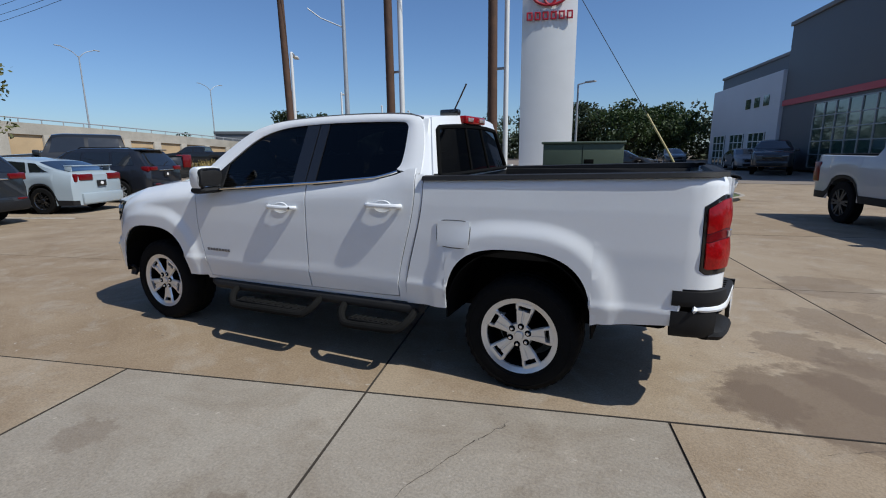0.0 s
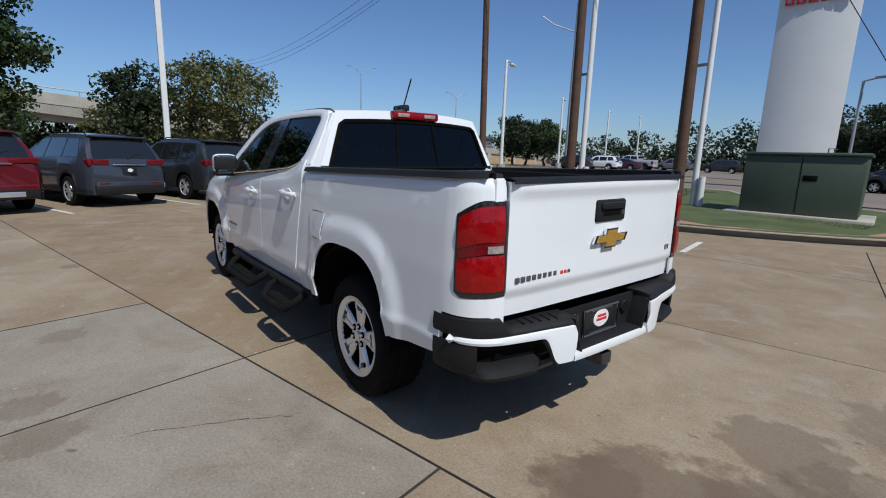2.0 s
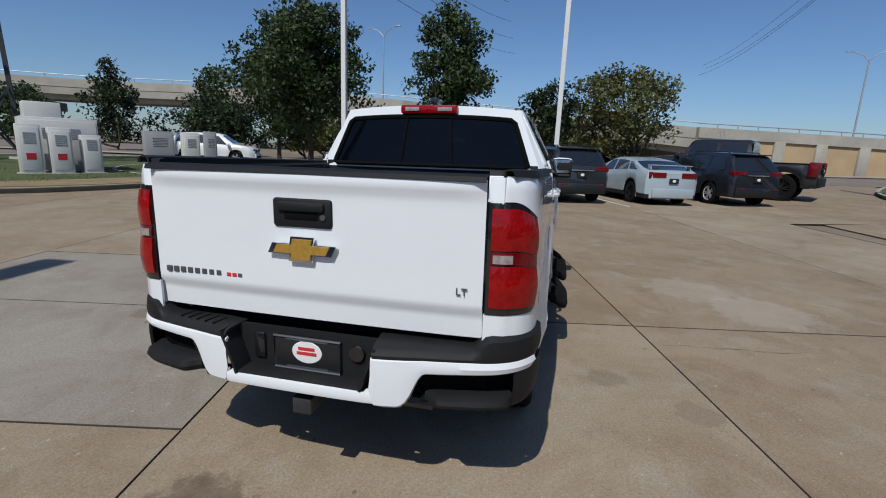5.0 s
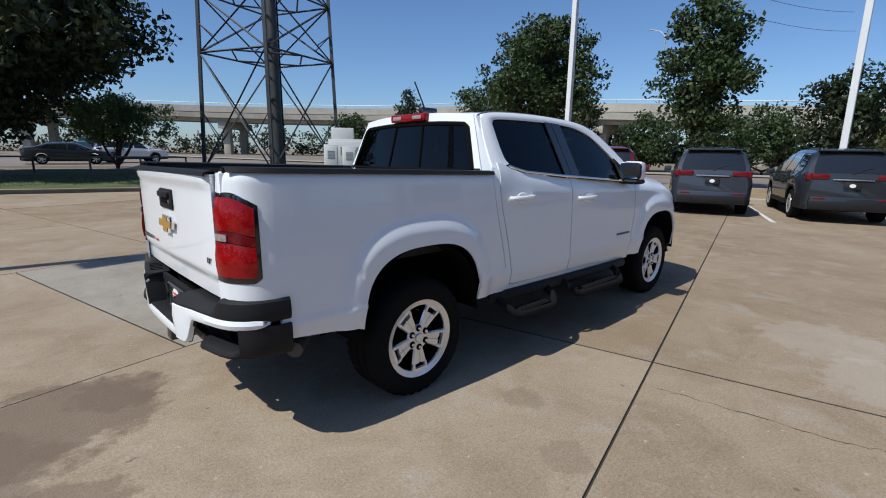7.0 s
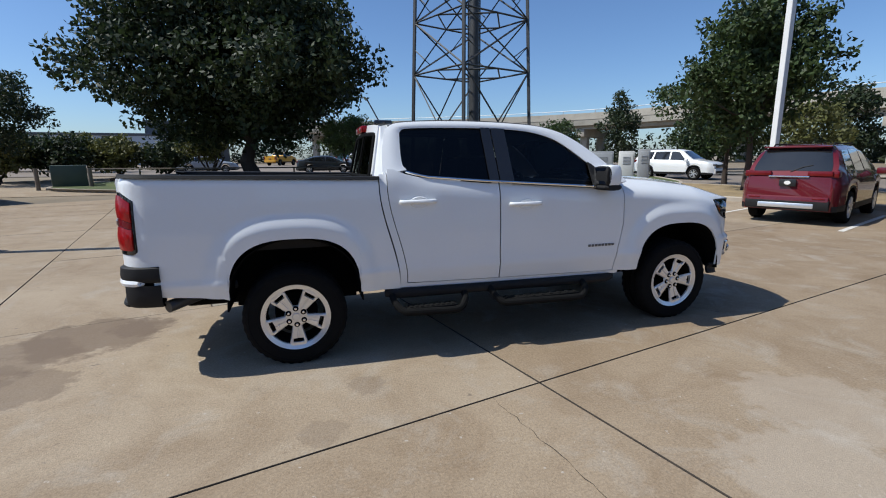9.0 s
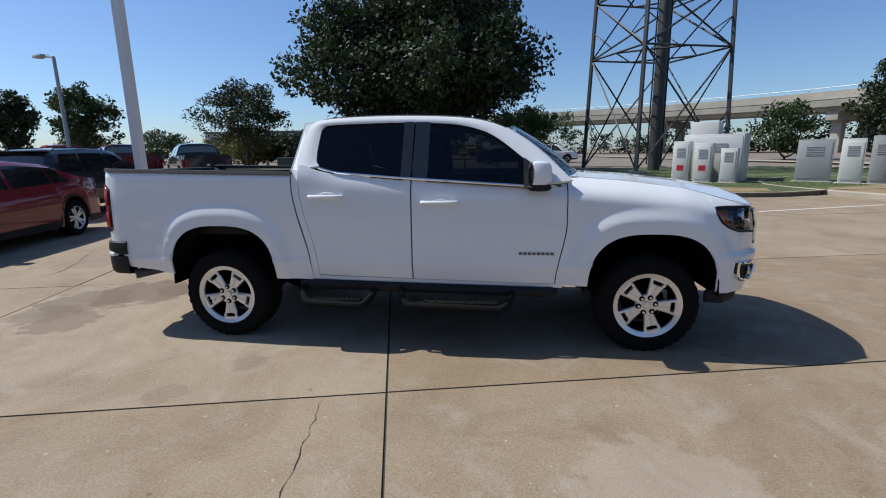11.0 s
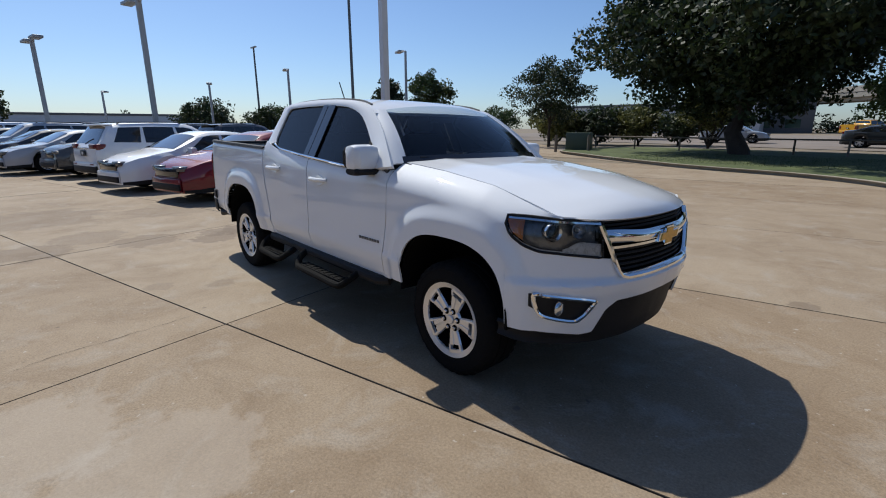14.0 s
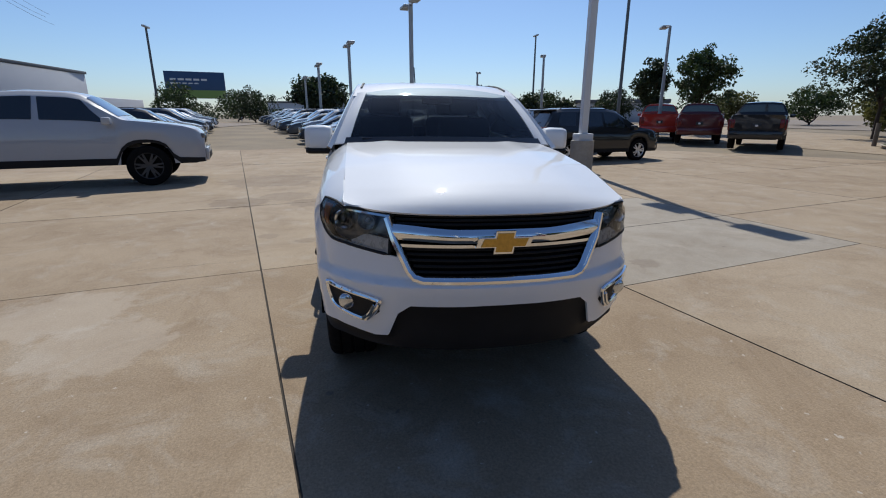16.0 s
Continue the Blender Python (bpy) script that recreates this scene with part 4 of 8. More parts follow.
        part(nm, bm, mt, mir)
    rings = [[(0.838 + 0.08 * w * math.copysign(abs(math.cos(a)) ** 0.6, math.cos(a)), sd * yy, 1.202 + 0.026 * h * math.sin(a)) for a in (2 * math.pi * k / 16 for k in range(16))] for yy, w, h in ((0.80, 0.6, 0.7), (0.83, 1, 1), (0.99, 1, 1), (1.01, 0.7, 0.7))]
    bm = bmesh.new()
    ring_loft(bm, rings)
    part("mirror_base", bm, BP, mir)
    bm = bmesh.new()
    skin(bm, [[(0.768 - 0.002, sd * y, z) for z in span(1.23, 1.36, 3)] for y in span(0.835, 0.995, 3)], 0.004)
    part("mirror_glass", bm, M["chrome"], mir)

# roof
P = []
for i in range(21):
    a = lerp(-1, 1, i / 20)
    row = []
    for k in range(25):
        x = lerp(-0.925, 0.64, k / 24)
        ze = float(np.interp(x, outer[8:, 0], outer[8:, 1])) - 0.004
        ye = lean(x, ze) + 0.002
        xx = x + (0.05 * (1 - a * a) * smooth(k / 24, 0.5, 1)) - 0.03 * (1 - a * a) * smooth(1 - k / 24, 0.6, 1)
        row.append((xx, ye * a, ze + 0.024 * (1 - abs(a) ** 2.4) * (0.55 + 0.45 * smooth(1 - k / 24, 0, 0.25))))
    P.append(row)
bm = bmesh.new()
skin(bm, P, 0.02)
part("roof", bm, WP, truck, angle=60)
for sd in (1, -1):
    part("roof_ditch_trim", T([(x, sd * (lean(x, float(np.interp(x, outer[8:, 0], outer[8:, 1]))) - 0.045), float(np.interp(x, outer[8:, 0], outer[8:, 1])) + 0.004) for x in span(-0.88, 0.5, 14)], 0.009, n=6), M["trim_grey"], truck)

# windshield and its black edge
top = [(0.615 + 0.06 * (1 - (a) ** 2), 0.59 * a, 1.618 + 0.05 * (1 - abs(a) ** 2.2)) for a in span(-1, 1, 20)]
bot = [(1.055 + 0.165 * (1 - a * a), 0.735 * a, 1.256 + 0.012 * (1 - a * a)) for a in span(-1, 1, 20)]
P = [[tuple(lerp(np.array(b), np.array(t), k / 10) + np.array((0.018, 0, 0.018)) * math.sin(math.pi * k / 10)) for k in range(11)] for b, t in zip(bot, top)]
bm = bmesh.new()
skin(bm, P, 0.0)
part("windshield", bm, M["windshield"], truck)
P2 = [[np.array(P[j][k]) + np.array((0.003, 0, 0.003)) for k in (0, 1)] for j in range(21)]
bm = bmesh.new()
skin(bm, P2, 0.004)
part("windshield_band", bm, M["black_gloss"], truck)
for sd in (1, -1):
    part("wiper", T([(1.19, sd * 0.12 - 0.08, 1.272), (1.155, sd * 0.3 - 0.05, 1.285), (1.08, sd * 0.55 - 0.05, 1.295)], 0.009, n=6), BP, truck)

for sd in (1, -1):
    edge = P[20] if sd > 0 else P[0]
    bm = bmesh.new()
    Q = []
    for x, y, z in edge:
        yo = max(abs(y) + 0.02, lean(x - 0.05, z) - 0.004)
        Q.append([(x + 0.01, y - sd * 0.035, z + 0.008), (x + 0.006, y, z + 0.008), (x - 0.015, lerp(abs(y), yo, 0.55) * sd, z + 0.004), (x - 0.05, sd * yo, z - 0.006)])
    skin(bm, Q if sd > 0 else Q[::-1], 0.01)
    part("windshield_pillar", bm, WP, truck)

# back of the cab: frame, glass, high brake light
bt = [(-0.958 - 0.03 * (1 - a * a), 0.615 * a, 1.684 + 0.03 * (1 - abs(a) ** 2.4)) for a in span(-1, 1, 20)]
bb = [(-1.045 - 0.03 * (1 - a * a), 0.778 * a, 1.295) for a in span(-1, 1, 20)]
back = lambda u, v: tuple(lerp(lerp(np.array(bb[int(u)]), np.array(bb[min(20, int(u) + 1)]), u % 1), lerp(np.array(bt[int(u)]), np.array(bt[min(20, int(u) + 1)]), u % 1), v))
bm = bmesh.new()
skin(bm, [[back(u, v) for v in span(0.0, 0.09, 2)] for u in range(21)], 0.02)
skin(bm, [[back(u, v) for v in span(0.83, 1.02, 3)] for u in range(21)], 0.02)
for ua, ub in ((0, 1.0), (19.0, 20)):
    skin(bm, [[back(min(u, 19.999), v) for v in span(0.0, 1.0, 10)] for u in span(ua, ub, 3)], 0.02)
cabb = part("cab_back", bm, WP, truck, angle=50)
bm = bmesh.new()
skin(bm, [[np.array(back(min(u, 19.999), v)) + np.array((-0.004, 0, 0)) for v in span(0.055, 0.845, 8)] for u in span(0.85, 19.15, 20)], 0.0)
part("rear_window", bm, M["window_tint"], cabb)
loop = [np.array(back(min(u, 19.99), v)) + np.array((-0.006, 0, 0)) for u, v in [(u, 0.055) for u in span(1.2, 18.8, 14)] + [(19.1, v) for v in span(0.10, 0.79, 6)] + [(u, 0.84) for u in span(18.7, 1.3, 14)] + [(0.9, v) for v in span(0.79, 0.10, 6)]]
part("window_seal", T(loop, 0.016, n=6, closed=True), M["shade_black"], cabb)
for u in (7.6, 12.4):
    part("slider_post", T([np.array(back(u, v)) + np.array((-0.006, 0, 0)) for v in span(0.07, 0.83, 4)], 0.009, n=6), M["shade_black"], cabb)
for sd in (1, -1):
    Q = []
    for v in span(0.0, 1.0, 10):
        p = back(19.999 if sd > 0 else 0.0, v)
        Q.append([(p[0] + 0.004, p[1] - sd * 0.01, p[2]), (lerp(p[0], -0.915, 0.5) - 0.006, sd * lerp(abs(p[1]), lean(-0.915, p[2]), 0.6), p[2]), (-0.905, sd * (lean(-0.905, p[2]) - 0.004), p[2])])
    bm = bmesh.new()
    skin(bm, Q, 0.0)
    part("cab_rear_pillar", bm, WP, cabb)
bl = part("high_brake_light", B(-1.035, -0.955, -0.2, 0.2, 1.665, 1.722, 0.012), M["red_lens"], truck, "red high brake light with clear ends")
for y0 in (-0.165, 0.065):
    part("cargo_lens", B(-1.04, -1.03, y0, y0 + 0.10, 1.68, 1.708, 0.003), M["clear_lens"], bl)
# aerial
aer = part("antenna_base", B(-0.90, -0.74, -0.028, 0.028, 1.735, 1.785, 0.014), M["black_gloss"], truck)
part("antenna_whip", T([(-0.85, 0.0, 1.77), (-0.955, 0.0, 1.965)], 0.006, n=6), M["black_gloss"], aer)

# bed: floor, inner walls, rail caps
bm = bmesh.new()
box(bm, -2.63, -1.03, -0.72, 0.72, 0.82, 0.85)
bl_ = part("bed_floor", bm, M["black_plastic"], truck)
for sd in (1, -1):
    bm = bmesh.new()
    skin(bm, [[(x, sd * y, z) for y, z in ((0.72, 0.84), (0.735, 1.15), (0.755, 1.30), (0.79, table(x, RAIL) + 0.006))] for x in span(-2.545, -1.03, 8)], 0.012)
    part("bed_liner_wall", bm, M["black_plastic"], truck)
    bm = bmesh.new()
    Q = []
    for x in span(-2.645, -1.0, 18):
        yo = float(np.interp(-x, -PLAN[:, 0], PLAN[:, 1])) - 0.016
        yi = min(0.765, yo - 0.04)
        Q.append([(x, sd * y, table(x, RAIL) + dz) for y, dz in ((yi, -0.02), (yi + 0.003, 0.016), (lerp(yi, yo, 0.5), 0.021), (yo - 0.006, 0.017), (yo + 0.004, -0.003))])
    skin(bm, Q, 0.006)
    part("bed_rail_cap", bm, BP, truck)
bm = bmesh.new()
box(bm, -1.045, -1.02, -0.76, 0.76, 0.83, 1.335, 0.006)
part("bed_front_wall", bm, BP, truck)

# tailgate
P = []
for i in range(31):
    y = lerp(-0.677, 0.677, i / 30)
    row = []
    for k in range(27):
        z = lerp(0.762, 1.328, k / 26)
        x = float(np.interp(abs(y), PLAN[::-1][:90, 1], PLAN[::-1][:90, 0])) - 0.004
        x += table(z, [(0.76, 0.024), (0.85, 0.018), (0.872, 0.0), (0.9, 0.0), (1.258, 0.0)]) - table(z, [(1.258, 0.0), (1.294, 0.016), (1.32, 0.016), (1.33, 0.008)]) * (1 - smooth(abs(y), 0.63, 0.677))
        row.append((x, y, z))
    P.append(row)
bm = bmesh.new()
skin(bm, P, 0.05)
tg = part("tailgate", bm, WP, truck, angle=40)
bm = bmesh.new()
skin(bm, [[(x, y, z) for x, z in ((-2.71, 1.322), (-2.704, 1.338), (-2.67, 1.346), (-2.62, 1.342), (-2.605, 1.32))] for y in span(-0.677, 0.677, 20)], 0.006)
part("tailgate_cap", bm, BP, tg)
bz = part("handle_bezel", B(-2.707, -2.685, -0.12, 0.12, 1.127, 1.234, 0.012), M["black_plastic"], tg)
# no real hollow: a near-black block paints the recess's shade
part("handle_recess", B(-2.71, -2.69, -0.07, 0.07, 1.155, 1.186, 0.006), M["shade_black"], bz)
part("handle_lever", B(-2.722, -2.695, -0.095, 0.095, 1.188, 1.222, 0.01), M["black_plastic"], bz)
bm = bmesh.new()
lathe(bm, [(0.001, 0), (0.011, 0), (0.012, 0.012)], 16, Matrix.Translation((-2.712, -0.088, 1.17)) @ pose(0, 0, 0, 0, 0, -90))
part("key_lock", bm, M["badge_grey"], bz)
for k in range(8):
    y = 0.62 - k * 0.034
    part("badge_bar", B(-2.694, -2.686, y - 0.0125, y + 0.0125, 0.907, 0.931, 0.003), M["badge_grey"], tg)
for k, mt in enumerate(("badge_red", "badge_red", "badge_grey")):
    y = 0.335 - k * 0.025
    part("badge_bar", B(-2.695, -2.686, y - 0.011, y + 0.011, 0.908, 0.926, 0.003), M[mt], tg)
for d in ("L", "T"):
    cu = bpy.data.curves.new("trim_letter", "FONT")
    cu.body, cu.size, cu.extrude = d, 0.037, 0.003
    o = bpy.data.objects.new("trim_letter", cu)
    scene.collection.objects.link(o)
    me = bpy.data.meshes.new_from_object(o.evaluated_get(bpy.context.evaluated_depsgraph_get()))
    bpy.data.objects.remove(o)
    me.materials.append(M["badge_grey"])
    ob = new("trim_letter", me)
    ob.parent = tg
    ob.matrix_basis = Matrix.Translation((-2.692, -0.582 - (0.02 if d == "T" else 0), 0.925)) @ Matrix(((0, 0, -1, 0), (-1, 0, 0, 0), (0, 1, 0, 0), (0, 0, 0, 1)))

# rear bumper
REAR_LINE = spline([(-2.788, 0), (-2.786, 0.2), (-2.778, 0.33), (-2.752, 0.47), (-2.728, 0.6), (-2.698, 0.725), (-2.655, 0.80), (-2.59, 0.848), (-2.50, 0.868), (-2.44, 0.872)], 8)
_rl = np.concatenate([[0], np.cumsum(np.linalg.norm(np.diff(REAR_LINE, axis=0), axis=1))])
_rt = np.gradient(REAR_LINE, axis=0)
_rt /= np.linalg.norm(_rt, axis=1, keepdims=True)


def rear_s(y):
    """Way along the bumper's plan line at which it is y from the middle."""
    return float(np.interp(y, REAR_LINE[:, 1], _rl))


def rear_at(s, z, inward=0.0):
    """A point of the bumper, s along its plan line (negative on the passenger's side)."""
    a, sd = abs(s), (1 if s >= 0 else -1)
    x, y = float(np.interp(a, _rl, REAR_LINE[:, 0])), float(np.interp(a, _rl, REAR_LINE[:, 1]))
    tx, ty = float(np.interp(a, _rl, _rt[:, 0])), float(np.interp(a, _rl, _rt[:, 1]))
    return (x + ty * inward, sd * (y - tx * inward), z)


R_END = float(_rl[-1])
rbump = part("rear_bumper", T([(-2.62, y, 0.60) for y in span(-0.70, 0.70, 8)], 0.045, n=8), M["shade_black"], truck, "rear bumper with black step pads and white face bar")


def lift(a):
    return 0.055 * smooth(a, rear_s(0.66), rear_s(0.72))


def white_low(y):
    return table(y, [(0, 0.504), (0.40, 0.506), (0.425, 0.53), (0.458, 0.612), (0.482, 0.642), (0.84, 0.652)])


for sd, y0 in ((1, 0.305), (-1, 0.305)):
    ss = [sd * v for v in span(rear_s(y0), R_END, 40)]
    bm = bmesh.new()
    skin(bm, [[rear_at(s, z + lift(abs(s)) * k, d) for d, z, k in ((0.012, 0.68, 0), (0.004, 0.692, 0), (0.002, 0.699, 0.3), (0.008, 0.708, 1), (0.022, 0.716, 1), (0.05, 0.72, 1), (0.085, 0.721, 1), (0.13, 0.722, 1))] for s in ss], 0.012)
    part("step_pad", bm, BP, rbump)
    for k in range(5):
        sg = sd * rear_s(0.40 + 0.045 * k)
        part("tread_rib", T([rear_at(sg, 0.7225, d) for d in (0.03, 0.06, 0.10)], 0.003, n=6), M["rubber"], rbump)
    # white bar, deep beside the plate and thin towards the corner
    ss = [sd * v for v in span(rear_s(y0 - 0.004), R_END - 0.10, 44)]
    bm = bmesh.new()
    P = []
    for j, s in enumerate(ss):
        y = abs(rear_at(s, 0)[1])
        lo, hi = max(white_low(y), 0.69 - (y - 0.255) / 0.05 * 0.14 if y < 0.305 else 0.0), 0.69
        e = 0.022 * max(0, (j - 40) / 4) ** 2
        P.append([rear_at(s, z, d) for d, z in ((0.014, lo + e), (0.0, lo + 0.008 + e), (-0.004, lerp(lo, hi, 0.5)), (0.0, hi - 0.008 - e), (0.014, hi - e))])
    skin(bm, P, 0.012)
    part("face_bar", bm, WP, rbump, "white bumper face bar")
    # dark pocket below the bar and its foot step
    bm = bmesh.new()
    ss = [sd * v for v in span(rear_s(0.47), R_END, 30)]
    skin(bm, [[rear_at(s, z, d) for d, z in ((0.02, 0.648), (0.05, 0.63), (0.075, 0.58), (0.075, 0.545), (0.04, 0.51))] for s in ss], 0.012)
    part("pocket", bm, M["shade_black"], rbump)
    bm = bmesh.new()
    ss = [sd * v for v in span(rear_s(0.49), rear_s(0.82), 26)]
    P = []
    for j, s in enumerate(ss):
        e = 0.05 * (1 - smooth(j, 0, 4)) + 0.03 * smooth(j, 21, 26)
        P.append([rear_at(s, z, d + e) for d, z in ((0.11, 0.55), (0.05, 0.548), (0.015, 0.545), (-0.004, 0.536), (-0.01, 0.522), (-0.002, 0.507), (0.03, 0.498), (0.11, 0.496))])
    skin(bm, P, 0.01)
    part("corner_step", bm, BP, rbump)
    bm = bmesh.new()
    tube(bm, [rear_at(sd * rear_s(y), z, 0.012) for y, z in ((0.408, 0.512), (0.45, 0.595), (0.482, 0.638))], 0.012, n=8)
    part("pocket_edge", bm, BP, rbump)
    bm = bmesh.new()
    ss = [sd * v for v in span(rear_s(0.80), R_END, 8)]
    skin(bm, [[rear_at(s, z, d) for d, z in ((0.02, 0.515), (0.006, 0.535), (0.002, 0.60), (0.004, 0.655))] for s in ss], 0.012)
    part("end_cap", bm, BP, rbump)
bm = bmesh.new()
skin(bm, [[rear_at(s, z, d) for d, z in ((0.02, 0.504), (0.002, 0.508), (-0.003, 0.527), (0.002, 0.547), (0.03, 0.552))] for s in span(-rear_s(0.308), rear_s(0.308), 24)], 0.012)
part("lower_bar", bm, WP, rbump, "white bumper face bar")
bm = bmesh.new()
skin(bm, [[(-2.69, y, z) for z in (0.555, 0.62, 0.67, 0.718)] for y in span(-0.305, 0.305, 8)], 0.02)
part("plate_recess", bm, BP, rbump)
part("recess_floor", B(-2.776, -2.68, -0.27, 0.27, 0.54, 0.556, 0.005), BP, rbump)
for sd in (1, -1):
    bm = bmesh.new()
    skin(bm, [[(x, sd * y, z) for x in (-2.784, -2.73, -2.67)] for y, z in ((0.258, 0.548), (0.275, 0.60), (0.296, 0.66), (0.312, 0.70), (0.318, 0.72))], 0.01)
    part("recess_side", bm, BP, rbump)
plate = part("licence_plate", B(-2.7, -2.691, -0.145, 0.145, 0.556, 0.694, 0.004), M["plate_black"], rbump, "black dealer plate with red and white oval")
part("plate_frame", T([(-2.701, y, z) for y, z in ((-0.142, 0.56), (0.142, 0.56), (0.142, 0.69), (-0.142, 0.69))], 0.006, n=6, closed=True), M["badge_grey"], plate)
bm = bmesh.new()
lathe(bm, [(0.001, -0.002), (0.044, -0.002), (0.046, 0)], 28, Matrix.Translation((-2.701, 0, 0.634)) @ pose(0, 0, 0, 0, 0, -90) @ Matrix.Diagonal((1.4, 1, 1, 1)))
ov = part("plate_oval", bm, M["plate_white"], plate)
for zz, w in ((0.649, 0.035), (0.630, 0.042)):
    part("plate_bar", B(-2.7055, -2.7025, -w, w, zz - 0.006, zz + 0.006), M["badge_red"], ov)
for zz in (0.568, 0.683):
    part("plate_bar", B(-2.7035, -2.7, -0.09, 0.09, zz - 0.004, zz + 0.004), M["badge_grey"], plate)
bm = bmesh.new()
lathe(bm, [(0.001, -0.01), (0.03, -0.01), (0.034, 0)], 20, Matrix.Translation((-2.695, -0.21, 0.655)) @ pose(0, 0, 0, 0, 0, -90))
part("socket_cover", bm, M["black_gloss"], rbump)
part("latch_cover", B(-2.703, -2.685, 0.185, 0.235, 0.585, 0.695, 0.01), M["black_gloss"], rbump)
hitch = part("hitch_receiver", B(-2.755, -2.55, -0.04, 0.04, 0.40, 0.465, 0.006), M["dark_metal"], truck)
part("hitch_bar", T([(-2.64, -0.5, 0.47), (-2.64, 0.5, 0.47)], 0.03, n=8), M["dark_metal"], hitch)

# wheels
def wheel(ax, sd, turn):
    w = new("wheel")
    w.parent = truck
    w.matrix_basis = truck.matrix_basis.inverted() @ Matrix.Translation((ax, sd * 0.70, HUB_Z))
    R = 0.362

    def rings(k):
        c = 0.007 if (k // 2) % 2 else 0.0
        g = 0.008
        return [(0.215, -0.125), (0.235, -0.136), (0.29, -0.142), (0.335, -0.136 + c * 0.3), (R - 0.006 - c, -0.118), (R - c * 0.6, -0.10), (R, -0.075), (R - g, -0.071), (R - g, -0.062), (R, -0.058),
                (R, -0.012), (R - g, -0.008), (R - g, 0.008), (R, 0.012), (R, 0.058), (R - g, 0.062), (R - g, 0.071), (R, 0.075), (R - c * 0.6, 0.10), (R - 0.006 - c, 0.118), (0.335, 0.136 - c * 0.3), (0.318, 0.141), (0.316, 0.138), (0.29, 0.142), (0.262, 0.141), (0.26, 0.138), (0.24, 0.136), (0.215, 0.125), (0.213, 0.10)]
    bm = bmesh.new()
    lathe(bm, None, 144, Matrix.Diagonal((1, sd, 1, 1)), rings)
    part("tyre", bm, M["rubber"], w, angle=25)
    bm = bmesh.new()
    D = Matrix.Diagonal((1, sd, 1, 1))
    # lip, hub disc and five broad spokes, each with a groove and a window towards the lip
    lathe(bm, [(0.203, 0.112), (0.206, 0.124), (0.214, 0.127), (0.231, 0.134), (0.239, 0.137), (0.242, 0.131)], 64, D)
    lathe(bm, [(0.001, 0.116), (0.03, 0.117), (0.05, 0.117), (0.074, 0.115), (0.082, 0.10)], 30, D)
    for k in range(5):
        a0 = turn + 2 * math.pi * k / 5
        for fork in (-1, 1):
            P = []
            for r, wi, wo, dy in ((0.05, 0.0, 0.030, 0.115), (0.075, 0.0, 0.035, 0.1165), (0.10, 0.0, 0.041, 0.118), (0.13, 0.0, 0.048, 0.121), (0.160, 0.0, 0.055, 0.124), (0.1605, 0.034, 0.0552, 0.124), (0.19, 0.039, 0.062, 0.127), (0.1905, 0.0, 0.0622, 0.127), (0.211, 0.0, 0.066, 0.129)):
                row = []
                for u in (0.0, 0.08, 0.16, 0.5, 0.85, 1.0):
                    tng = fork * lerp(wi, wo, u)
                    y = dy - (0.014 if u == 1.0 else 0.003 if u == 0.85 else 0.0)
                    if u < 0.1 and 0.08 < r < 0.161:
                        y -= 0.007
                    row.append((r * math.cos(a0) - tng * math.sin(a0), sd * y, r * math.sin(a0) + tng * math.cos(a0)))
                P.append(row)
            skin(bm, P if fork * sd > 0 else P[::-1], 0.02)
    part("rim", bm, M["alloy"], w, angle=30)
    # barrel in near-black: the shade behind the spokes is put into its colour
    bm = bmesh.new()
    lathe(bm, [(0.206, -0.10), (0.195, 0.0), (0.198, 0.09), (0.204, 0.115)], 40, D)
    part("barrel", bm, M["shade_black"], w)
    # raised near-black rings round the nuts paint the shade of their recesses
    for k in range(6):
        a = 2 * math.pi * k / 6 + turn
        C = D @ Matrix.Translation((0.059 * math.cos(a), 0, 0.059 * math.sin(a)))
        bm = bmesh.new()
        lathe(bm, [(0.008, 0.121), (0.0185, 0.1215), (0.0205, 0.116)], 16, C)
        part("lug_recess", bm, M["shade_black"], w)
        bm = bmesh.new()
        lathe(bm, [(0.001, 0.131), (0.008, 0.131), (0.0105, 0.127), (0.011, 0.112)], 12, C)
        part("lug_nut", bm, M["chrome"], w)
    bm = bmesh.new()
    lathe(bm, [(0.001, 0.126), (0.024, 0.127), (0.028, 0.122)], 20, D)
    part("hub_cap", bm, M["alloy"], w)
    # disc near-black too, so the openings between the spokes read as shaded
    bm = bmesh.new()
    lathe(bm, [(0.001, 0.0), (0.15, 0.0), (0.152, -0.03)], 30, D)
    part("brake_disc", bm, M["shade_black"], w)
    # inner liner of the wheel well, near-black so the well's shade is in its colour
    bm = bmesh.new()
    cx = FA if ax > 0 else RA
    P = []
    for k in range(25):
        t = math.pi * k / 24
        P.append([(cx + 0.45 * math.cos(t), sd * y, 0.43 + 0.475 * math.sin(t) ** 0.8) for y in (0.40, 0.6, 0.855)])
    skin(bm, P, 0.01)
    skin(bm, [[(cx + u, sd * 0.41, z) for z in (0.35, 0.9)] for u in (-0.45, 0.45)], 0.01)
    part("wheel_liner", bm, M["shade_black"], truck)


for ax, sd, turn in ((FRONT_AXLE, 1, 0.9), (FRONT_AXLE, -1, 1.2), (REAR_AXLE, 1, 1.75), (REAR_AXLE, -1, -1.54)):
    wheel(ax, sd, turn)

